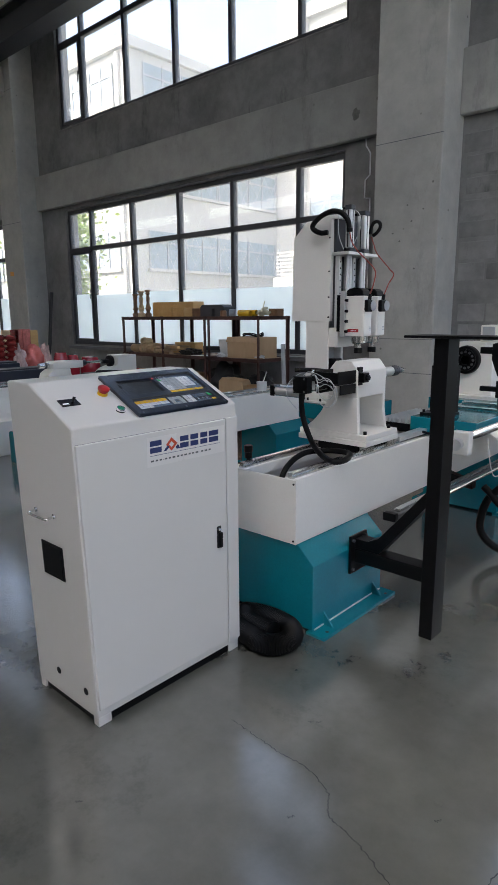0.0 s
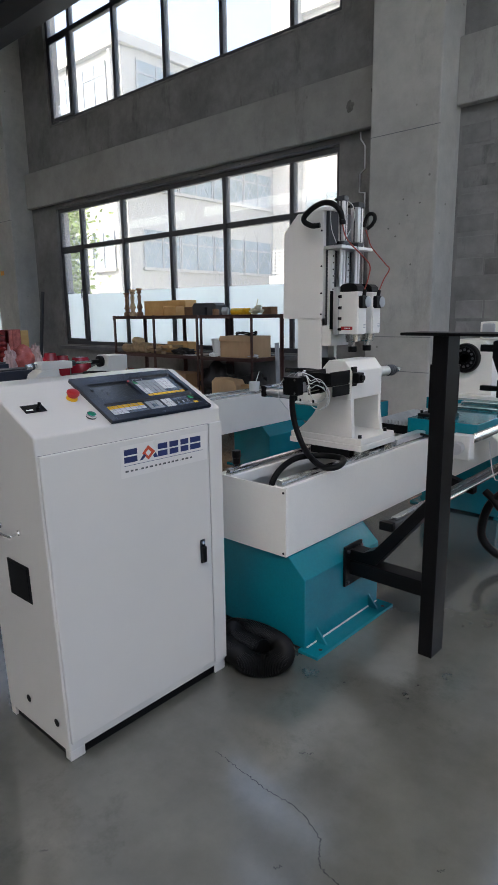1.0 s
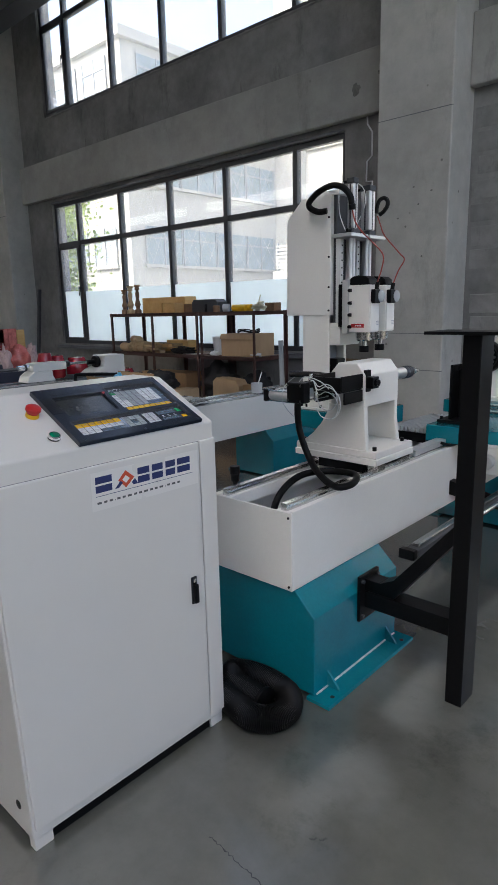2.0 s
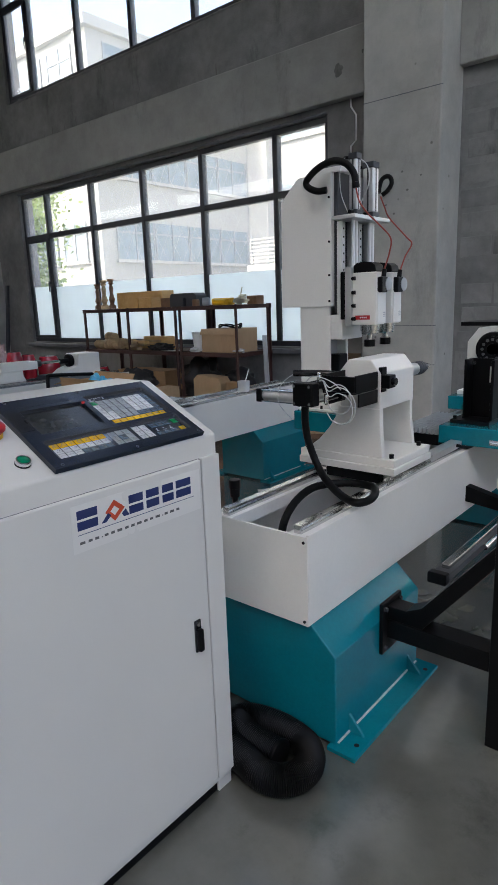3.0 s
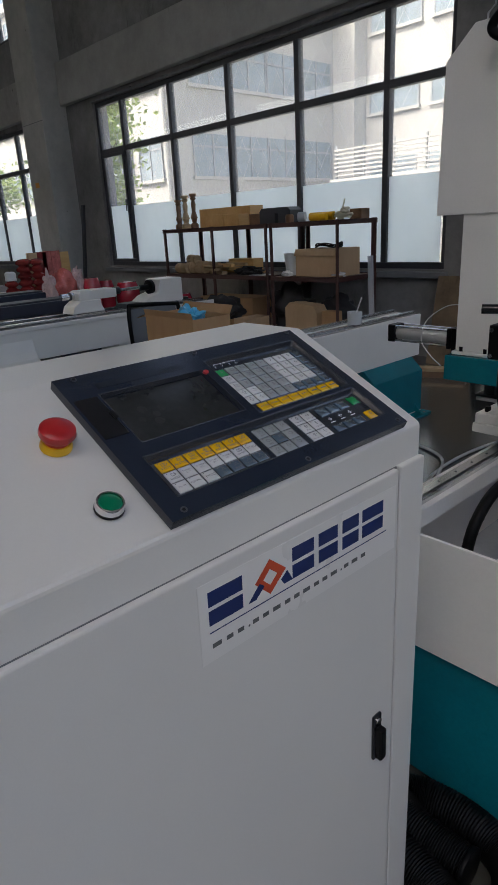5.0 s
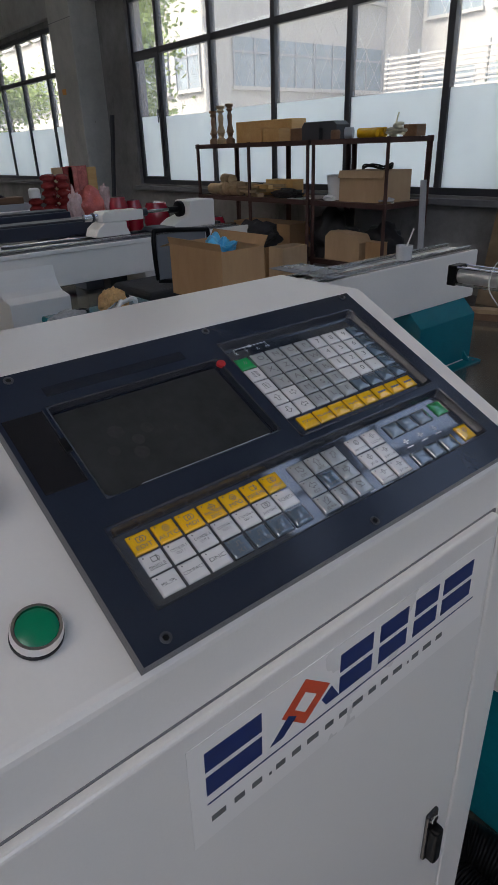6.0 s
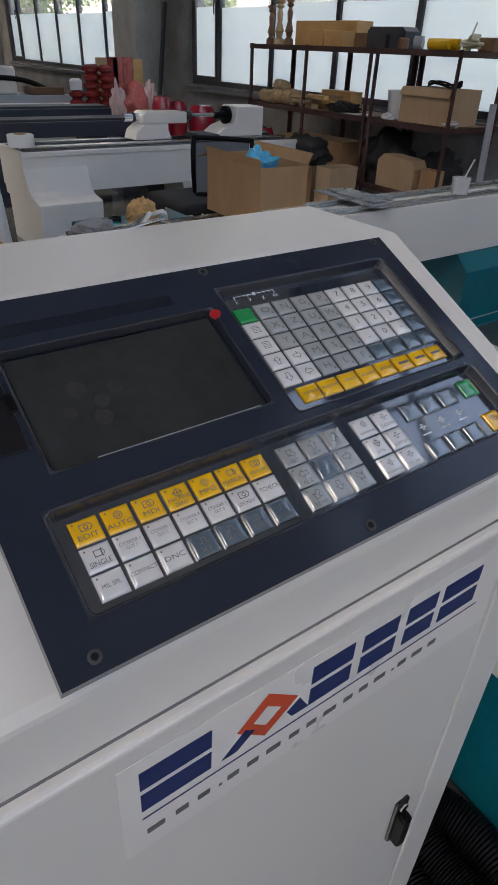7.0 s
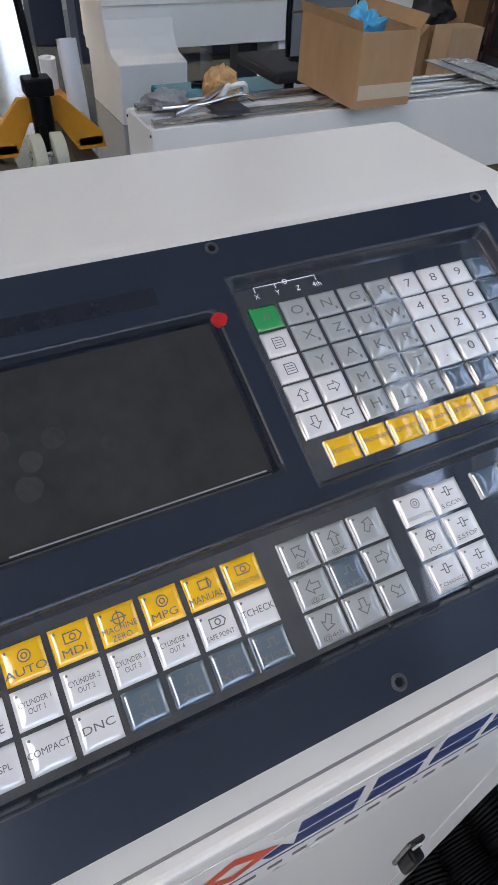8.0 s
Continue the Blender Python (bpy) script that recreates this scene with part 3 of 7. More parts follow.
# small faded orange label on the pillar
lb = box(-11.03, -10.90, 6.094, 6.0975, 2.045, 2.12, 0.001)
structure("pillar_label", lb, "orange", "small faded orange label on the pillar")
# ---- outside the windows ----
def facade(house, face, a0, a1, fixed, floors, bays, z0, storey, sill, head, lead, trail):
    """Window bands of one face: face 'y' looks towards -y, 'x' towards +x."""
    for f in range(floors):
        za, zb = z0 + f * storey + sill, z0 + f * storey + head
        step = (a1 - a0) / bays
        for k in range(bays):
            w0, w1 = a0 + step * k + step * lead, a0 + step * (k + 1) - step * trail
            if face == "y":
                dims = lambda e, d0, d1: (w0 - e, w1 + e, fixed - d0, fixed - d1)
                bar = lambda m: (m - 0.04, m + 0.04, fixed - 0.09, fixed - 0.05)
            else:
                dims = lambda e, d0, d1: (fixed + d1, fixed + d0, w0 - e, w1 + e)
                bar = lambda m: (fixed + 0.05, fixed + 0.09, m - 0.04, m + 0.04)
            win = part("window", box(*dims(0, 0.05, 0.0), za, zb), "facade_glass", house, "blue-grey glazing")
            n = max(2, int((w1 - w0) / 1.3))
            for j in range(n + 1):
                m = w0 + (w1 - w0) * j / n
                part("frame", box(*bar(m), za, zb), "facade_frame", win)
            part("frame", box(*dims(0, 0.09, 0.05), za + (zb - za) * 0.68, za + (zb - za) * 0.68 + 0.08), "facade_frame", win)
            part("sill", box(*dims(0.12, 0.16, 0.0), za - 0.14, za), "facade", win)


H1 = thing("factory_building", (-34, 30, -0.15), "white painted factory building with blue-grey window bands", "building")
part("wall", box(-50, -24, 19, 44, -0.15, 13.0), "facade", H1)
part("roof", box(-50.25, -23.75, 18.75, 44, 13.0, 13.45, 0.03), "facade", H1, "plain parapet")
facade(H1, "y", -48.6, -24.6, 19, 3, 10, 3.55, 3.65, 0.0, 1.75, 0.05, 0.2)
facade(H1, "x", 19.8, 29.3, -24, 3, 4, 3.55, 3.65, 0.0, 1.75, 0.02, 0.03)
part("downpipe", cyl((-24.6, 18.86, 0), (-24.6, 18.86, 12.9), 0.09, 10), "facade", H1)

H2 = thing("stair_tower", (-23, 33, -0.15), "tall white stair tower of the neighbouring factory", "building")
part("wall", box(-23.99, -22.6, 29.5, 44, -0.15, 21), "facade", H2)
part("roof", box(-24.1, -22.5, 29.4, 44, 21, 21.5), "facade", H2)
H3 = thing("factory_wing", (-8, 36, -0.15), "white factory wing with rows of windows", "building")
part("wall", box(-22.59, 14, 30.5, 46, -0.15, 17.2), "facade", H3)
part("roof", box(-22.55, 14.3, 30.2, 46, 17.2, 17.9, 0.03), "facade", H3)
facade(H3, "y", -22.5, 13.0, 30.5, 4, 10, 2.9, 3.6, 0.0, 1.4, 0.06, 0.14)

scr = thing("louvre_screen", (-16, 24.5, 1.5), "white louvred screen round air units on a low roof", "screen")
part("base", box(-20.0, -6, 24.4, 29, -0.15, 3.1), "facade", scr, "low white annexe")
for k in range(7):
    part("slat", box(-19.8, -6.2, 24.4, 24.5, 3.2 + k * 0.17, 3.27 + k * 0.17), "facade", scr)
for x in range(10):
    part("post", box(-19.8 + x * 1.5, -19.72 + x * 1.5, 24.5, 24.58, 3.1, 4.45), "facade_frame", scr)

fence = structure("yard_wall", box(-60, 40, 14.0, 14.2, -0.15, 1.6), "facade", "white yard wall outside the windows")


def tree(at, height, spread, seed):
    rnd = random.Random(seed)
    t = thing("tree", at, "young broad-leaved tree with loose bright green foliage", "tree", "trees in the yard")
    a = Vector(at)
    b = tube([a, a + Vector((0.08, 0.05, height * 0.4)), a + Vector((-0.05, 0.1, height * 0.85))], 0.09, 8, 6)
    part("trunk", b, "bark", t)
    limbs = []
    for k in range(9):
        z = height * rnd.uniform(0.3, 0.8)
        q = a + Vector((0, 0, z))
        ang = rnd.uniform(0, 6.28)
        tip = q + Vector((math.cos(ang) * spread * rnd.uniform(0.5, 0.95), math.sin(ang) * spread * rnd.uniform(0.5, 0.95), height * rnd.uniform(0.08, 0.3)))
        part("limb", tube([q, (q + tip) / 2 + Vector((0, 0, 0.15)), tip], 0.03, 6, 5), "bark", t)
        limbs += [(q + tip) / 2, tip]
    verts, faces = [], []
    for k in range(4200):
        c = limbs[rnd.randrange(len(limbs))] + Vector((rnd.gauss(0, 0.42), rnd.gauss(0, 0.42), rnd.gauss(0, 0.38)))
        u = Vector((rnd.gauss(0, 1), rnd.gauss(0, 1), rnd.gauss(0, 0.5))).normalized()
        w = u.cross(Vector((rnd.gauss(0, 1), rnd.gauss(0, 1), rnd.gauss(0, 1)))).normalized()
        s = rnd.uniform(0.07, 0.14)
        i = len(verts)
        verts += [c - u * s, c + w * s * 0.5, c + u * s, c - w * s * 0.5]
        faces.append((i, i + 1, i + 2, i + 3))
    b = bmesh.new()
    me = bpy.data.meshes.new("crown")
    me.from_pydata(verts, [], faces)
    b.from_mesh(me)
    bpy.data.meshes.remove(me)
    tagged(part("crown", b, "leaf", t), kind="stuff")


tree((-18.5, 11.6, -0.15), 5.0, 1.1, 3)
tree((-20.4, 12.4, -0.15), 6.0, 1.4, 5)
tree((-29.0, 12.0, -0.15), 4.6, 1.8, 6)
tree((-7.2, 20.5, -0.15), 5.2, 1.2, 9)
# ---- control cabinet ----
CX, CB, CY0, CY1 = -1.430, -1.797, 1.342, 2.036
cab = thing("control_cabinet", ((CX + CB) / 2, (CY0 + CY1) / 2, 0), "white powder-coated steel control cabinet with a sloping top", "cabinet")
profile = [(CX, 0.032), (CX, 0.9975), (-1.661, 1.1145), (CB, 1.1145), (CB, 0.032)]
part("body", prism(profile, "y", CY0, CY1, 0.006, 3), "white", cab)
for x0, x1, y0, y1 in ((CX - 0.03, CX - 0.002, CY0 + 0.002, CY0 + 0.055), (CX - 0.03, CX - 0.002, CY1 - 0.055, CY1 - 0.002), (CB + 0.002, CB + 0.03, CY0 + 0.002, CY0 + 0.055), (CB + 0.002, CB + 0.03, CY1 - 0.055, CY1 - 0.002)):
    part("foot", box(x0, x1, y0, y1, 0.0, 0.033, 0.002), "white", cab)
# black block set near the edges to draw the shade under the cabinet
part("plinth", box(CB + 0.012, CX - 0.009, CY0 + 0.012, CY1 - 0.012, 0.002, 0.0325), "black", cab, "black block standing in for the shade under the cabinet")
# door in a dark gap
door = part("door", box(CX - 0.003, CX + 0.009, CY0 + 0.006, 1.970, 0.062, 0.9465, 0.0035, 3), "white", cab)
lock = part("door_lock", box(CX + 0.008, CX + 0.014, 1.913, 1.935, 0.462, 0.548, 0.003), "black_gloss", door, "black swing-handle lock")
part("lever", box(CX + 0.012, CX + 0.026, 1.916, 1.932, 0.466, 0.526, 0.004), "black", cab, "black lever of the door lock")
part("lock_barrel", cyl((CX + 0.013, 1.924, 0.537), (CX + 0.0165, 1.924, 0.537), 0.006, 14), "chrome", cab)
# the dark joint round the door: grey strips draw the shade in the gap
for ya, yb, za, zb in ((CY0 + 0.006, 1.974, 0.9465, 0.9474), (1.970, 1.9745, 0.062, 0.9465)):
    part("door_joint", box(CX - 0.002, CX + 0.0014, ya, yb, za, zb), "joint_dark", cab)
part("door_frame", box(CX - 0.002, CX + 0.0085, 1.9745, CY1 - 0.0005, 0.05, 0.9485, 0.003, 3), "white", cab)
# side fittings: handle, cable opening, two holes
ys = CY0
hb = tube([(-1.683, ys, 0.700), (-1.683, ys - 0.02, 0.697), (-1.677, ys - 0.03, 0.695), (-1.580, ys - 0.03, 0.695), (-1.573, ys - 0.02, 0.697), (-1.573, ys, 0.700)], 0.004, 10, 6)
hh = part("side_handle", hb, "chrome", cab, "chrome bow handle", 40)
for x in (-1.683, -1.573):
    part("rosette", cyl((x, ys + 0.001, 0.700), (x, ys - 0.004, 0.700), 0.009, 16, bev=0.001), "chrome", cab)
part("cable_opening", box(-1.672, -1.546, ys - 0.0012, ys + 0.004, 0.482, 0.598), "black", cab, "black rectangular socket plate")
part("cable_rim", box(-1.664, -1.554, ys - 0.003, ys, 0.490, 0.590, 0.001), "black", cab)
for x, z in ((-1.652, 0.119), (-1.488, 0.110)):
    part("cable_hole", cyl((x, ys + 0.004, z), (x, ys - 0.0012, z), 0.0125, 18), "black", cab)
    part("grommet", cyl((x, ys + 0.003, z), (x, ys - 0.0022, z), 0.008, 16), "rubber", cab)

# the flank draws in a little towards the floor
for ob in cab.children_recursive:
    for v in ob.data.vertices:
        y, z = v.co.y + ORIGIN[cab].y, v.co.z
        v.co.y += 0.029 * max(0.0, 1 - z / 0.9) * (CY1 - y) / (CY1 - CY0)

# the sloping plane: u along y, v up the slope, n out of it
ANG = radians(26.4)
PO = Vector((-1.428, 1.5868, 1.0115))
SLOPE = Matrix(((0, -math.cos(ANG), math.sin(ANG), PO.x), (1, 0, 0, PO.y), (0, math.sin(ANG), math.cos(ANG), PO.z), (0, 0, 0, 1)))


def on_slope(bm):
    bm.transform(SLOPE)
    return bm


def ubox(u0, u1, v0, v1, n0, n1, bev=0.0, seg=2, bm=None):
    return box(u0, u1, v0, v1, n0, n1, bev, seg, bm)


PU0, PU1, PV0, PV1 = 0.0025, 0.405, -0.003, 0.2405
SK = -0.0113                    # the cabinet's skin below the panel's face
N0 = -0.0078                    # the membrane at the bottom of the wells
REC1, REC2, LCD = (0.2095, 0.3872, 0.0950, 0.2158), (0.0275, 0.3872, 0.0232, 0.0868), (0.0405, 0.1962, 0.1082, 0.1988)


def frame_plate(holes, w0, w1, h0, h1, n0, n1):
    """A plate with rectangular openings, made of bars of one thickness."""
    us = sorted({w0, w1, *(x for q in holes for x in q[:2])})
    vs = sorted({h0, h1, *(x for q in holes for x in q[2:])})
    b = bmesh.new()
    key = {}

    def vert(u, v, n):
        k = (u, v, n)
        if k not in key:
            key[k] = b.verts.new(k)
        return key[k]

    cell = lambda i, j: 0 <= i < len(us) - 1 and 0 <= j < len(vs) - 1 and not any(q[0] <= us[i] and us[i + 1] <= q[1] and q[2] <= vs[j] and vs[j + 1] <= q[3] for q in holes)
    for i in range(len(us) - 1):
        for j in range(len(vs) - 1):
            if not cell(i, j):
                continue
            u0, u1, v0, v1 = us[i], us[i + 1], vs[j], vs[j + 1]
            b.faces.new([vert(*p) for p in ((u0, v0, n1), (u1, v0, n1), (u1, v1, n1), (u0, v1, n1))])
            b.faces.new([vert(*p) for p in ((u0, v0, n0), (u0, v1, n0), (u1, v1, n0), (u1, v0, n0))])
            if not cell(i - 1, j):
                b.faces.new([vert(*p) for p in ((u0, v0, n0), (u0, v0, n1), (u0, v1, n1), (u0, v1, n0))])
            if not cell(i + 1, j):
                b.faces.new([vert(*p) for p in ((u1, v0, n0), (u1, v1, n0), (u1, v1, n1), (u1, v0, n1))])
            if not cell(i, j - 1):
                b.faces.new([vert(*p) for p in ((u0, v0, n0), (u1, v0, n0), (u1, v0, n1), (u0, v0, n1))])
            if not cell(i, j + 1):
                b.faces.new([vert(*p) for p in ((u0, v1, n0), (u0, v1, n1), (u1, v1, n1), (u1, v1, n0))])
    bmesh.ops.recalc_face_normals(b, faces=b.faces[:])
    bmesh.ops.dissolve_limit(b, angle_limit=0.01, verts=b.verts[:], edges=b.edges[:])
    rim = [e for e in b.edges if len(e.link_faces) == 2 and e.calc_face_angle(0) > 0.5 and any(v.co.x in (w0, w1) or v.co.y in (h0, h1) for v in e.verts)]
    bmesh.ops.bevel(b, geom=rim, offset=0.0022, segments=3, affect="EDGES", profile=0.5, clamp_overlap=True)
    return b


def well(q, depth, steep=1.0):
    """The sloping wall of a sunken field, its corners rounded."""
    u0, u1, v0, v1 = q
    b = bmesh.new()
    prev = None
    for inset, r, n in ((i * steep if i > 0 else i, c, d) for i, c, d in ((-0.0012, 0.0012, 0.0003), (0.0, 0.0045, 0.0003), (0.0005, 0.0046, -0.0001), (0.0012, 0.0046, -0.0012), (0.0030, 0.0042, depth * 0.85), (0.0040, 0.0040, depth))):
        ring = []
        for cu, cv, a0 in ((u1 - inset - r, v1 - inset - r, 0), (u0 + inset + r, v1 - inset - r, 90), (u0 + inset + r, v0 + inset + r, 180), (u1 - inset - r, v0 + inset + r, 270)):
            ring += [b.verts.new((cu + r * math.cos(radians(a0 + d)), cv + r * math.sin(radians(a0 + d)), n)) for d in range(0, 91, 15)]
        if prev:
            m = len(ring)
            for k in range(m):
                b.faces.new((prev[k], prev[(k + 1) % m], ring[(k + 1) % m], ring[k]))
        prev = ring
    return b


pan = part("control_panel", on_slope(frame_plate([REC1, REC2, LCD], PU0, PU1, PV0, PV1, SK + 0.0002, 0.0)), "navy_panel", cab, "navy moulded control panel with membrane keys")
CABO = ORIGIN[cab]
part("back_plate", on_slope(ubox(PU0 + 0.008, PU1 - 0.008, PV0 + 0.008, PV1 - 0.008, SK + 0.0006, N0)), "navy_in", pan)
for q, deep, steep, m in ((REC1, N0, 0.8, "rim"), (REC2, N0, 0.8, "rim"), (LCD, -0.0066, 0.3, "rim")):
    part("rim", on_slope(well(q, deep, steep)), m, pan, smooth=70)
part("screen", on_slope(ubox(LCD[0] + 0.003, LCD[1] - 0.003, LCD[2] + 0.003, LCD[3] - 0.003, N0 + 0.0004, -0.0064)), "lcd", pan, "switched-off dark screen with dust and smears")
# the glint on the screen's lower edge, drawn as a thin grey strip
part("screen_film", on_slope(ubox(LCD[0] + 0.03, LCD[1] - 0.006, LCD[2] + 0.0036, LCD[2] + 0.0043, -0.0064, -0.0056, 0.0003)), "grey_in", pan, "grey strip drawn as the glint along the screen's lower edge")
for u, v, r in ((0.078, 0.163, 0.0065), (0.09, 0.15, 0.005), (0.102, 0.158, 0.0055), (0.086, 0.138, 0.006), (0.125, 0.148, 0.004), (0.068, 0.147, 0.0045)):
    pts_ = [(r * (1 + 0.2 * noise.noise(Vector((math.cos(k * 0.45) * 2, math.sin(k * 0.45) * 2, u * 99)))) * math.cos(k * 0.449), r * (1 + 0.2 * noise.noise(Vector((math.cos(k * 0.45) * 2, math.sin(k * 0.45) * 2, v * 99)))) * math.sin(k * 0.449)) for k in range(14)]
    b = bmesh.new()
    b.faces.new([b.verts.new((u + x, v + y, -0.00625)) for x, y in pts_])
    part("smear", on_slope(b), "smear", pan, "faint greasy smear on the screen")
part("slot", on_slope(ubox(0.0455, 0.1705, 0.2092, 0.2190, 0.0, 0.0004)), "name_strip", pan, "dark recessed name strip")
sg = bmesh.new()
sg.faces.new([sg.verts.new((0.1968 + 0.0042 * (1 + 0.12 * math.sin(3 * a)) * math.cos(a), 0.1928 + 0.0039 * math.sin(a), 0.0012)) for a in (k * math.pi / 6 for k in range(12))])
ex = bmesh.ops.extrude_face_region(sg, geom=sg.faces[:])
bmesh.ops.translate(sg, verts=[e for e in ex["geom"] if isinstance(e, bmesh.types.BMVert)], vec=(0, 0, -0.0028))
bmesh.ops.recalc_face_normals(sg, faces=sg.faces[:])
part("sticker", on_slope(sg), "red", pan, "small round red sticker")
part("usb_cover", on_slope(ubox(0.006, 0.0355, 0.1264, 0.1966, -0.0004, 0.0011, 0.0008)), "black_gloss", pan, "glossy black port cover")
part("cover_seam", on_slope(ubox(0.0352, 0.0362, 0.1264, 0.1966, 0.0004, 0.0016, 0.0003)), "rim", pan)
part("finger_notch", on_slope(ubox(0.0335, 0.0385, 0.153, 0.166, 0.0006, 0.0030, 0.0006)), "black", pan)
for u, v in ((0.0221, 0.0056), (0.205, 0.0034), (0.392, 0.0050), (0.0272, 0.2342), (0.2091, 0.2350), (0.3925, 0.2355)):
    part("screw", on_slope(lathe([(0.0022, 0.0), (0.0036, 0.0), (0.0038, 0.0010), (0.0026, 0.0014), (0.0023, 0.0004), (0.001, 0.0004)], 18, Matrix.Translation((u, v, 0)))), "steel_dark", pan)
    part("screw_socket", on_slope(cyl((u, v, 0.0001), (u, v, 0.0007), 0.0021, 6)), "black", pan)

# keys
KEY_MESH = {}


def key_bm(w, h):
    """A key under stretched film: a pillowed top with soft creases towards its corners."""
    b = bmesh.new()
    n = 8
    rows = []
    for j in range(n + 1):
        row = []
        for i in range(n + 1):
            x, y = (i / n - 0.5), (j / n - 0.5)
            far = max(2 * abs(x), 2 * abs(y))
            e = 1 - 0.55 * far - 0.45 * far ** 6
            row.append(b.verts.new((x * w, y * h, 0.0012 + 0.0006 * e)))
        rows.append(row)
    for j in range(n):
        for i in range(n):
            f = b.faces.new((rows[j][i], rows[j][i + 1], rows[j + 1][i + 1], rows[j + 1][i]))
            f.smooth = True
    rim = [rows[0][i] for i in range(n)] + [rows[j][n] for j in range(n)] + [rows[n][i] for i in range(n, 0, -1)] + [rows[j][0] for j in range(n, 0, -1)]
    low = [b.verts.new((v.co.x, v.co.y, 0)) for v in rim]
    for k in range(len(rim)):
        b.faces.new((low[k], low[(k + 1) % len(rim)], rim[(k + 1) % len(rim)], rim[k]))
    return b


def key(u, v, w, h, mat, body="", size=0.0042, dot=False, drop=0.0, icon=None):
    """A membrane key at its lower left corner (u, v), with its print."""
    k = (round(w, 4), round(h, 4), mat)
    if k not in KEY_MESH:
        me = bpy.data.meshes.new("key")
        b = key_bm(w, h)
        b.to_mesh(me)
        b.free()
        me.materials.append(M[mat])
        KEY_MESH[k] = me
    ob = new("key", KEY_MESH[k])
    ob.parent = pan
    m = SLOPE @ Matrix.Translation((u + w / 2, v + h / 2, N0))
    ob.matrix_basis = Matrix.Translation(-CABO) @ m
    top = m @ Matrix.Translation((0, 0, 0.00188))
    if body:
        wide = 0.6 * size * max(len(s) for s in body.split("\n"))
        text("print", body, size, top @ Matrix.Translation((0, drop, 0)), "ink", pan, 0, min(1.35, 0.86 * w / wide))
    if mat == "k_grey" and len(body) == 1:      # the small second letter cannot be read
        d = box(w / 2 - 0.0040, w / 2 - 0.0026, -h / 2 + 0.0024, -h / 2 + 0.0042, 0, 0.0001)
        d.transform(top)
        part("print", d, "ink", pan)
    if dot:
        d = cyl((-w / 2 + 0.0022, h / 2 - 0.0022, 0), (-w / 2 + 0.0022, h / 2 - 0.0022, 0.0002), 0.0006, 8)
        d.transform(top)
        part("lamp", d, "ink", pan)
    if icon:
        d = icon_bm(icon)
        d.transform(top)
        part("symbol", d, "ink", pan)
    return ob


def outline(pts, w=0.00026, closed=True, m=None):
    """A thin printed line along points, mitred at its corners."""
    b = bmesh.new()
    p = [Vector(q) for q in pts]
    n = len(p)
    pairs = []
    for i in range(n):
        into = (p[i] - p[i - 1]).normalized() if closed or i else None
        out = (p[(i + 1) % n] - p[i]).normalized() if closed or i < n - 1 else None
        into, out = into or out, out or into
        side = Vector((-into.y - out.y, into.x + out.x))
        side = side.normalized() * min(w * 2.5, w / max(0.3, math.cos(into.angle(out, 0) / 2)))
        ext = Vector((0, 0)) if closed or 0 < i < n - 1 else (out * w if i else out * -w)
        pairs.append([b.verts.new((*(p[i] + ext + side * k), 0)) for k in (-1, 1)])
    for i in range(n if closed else n - 1):
        a, c = pairs[i], pairs[(i + 1) % n]
        b.faces.new((a[0], c[0], c[1], a[1]))
    if m is not None:
        b.transform(m)
    return b


ARROW = [(-0.0014, -0.0035), (0.0014, -0.0035), (0.0014, 0.0003), (0.0031, 0.0003), (0, 0.0036), (-0.0031, 0.0003), (-0.0014, 0.0003)]
CIRCLE = [(0.0024 * math.cos(k * 0.524), 0.0024 * math.sin(k * 0.524)) for k in range(12)]


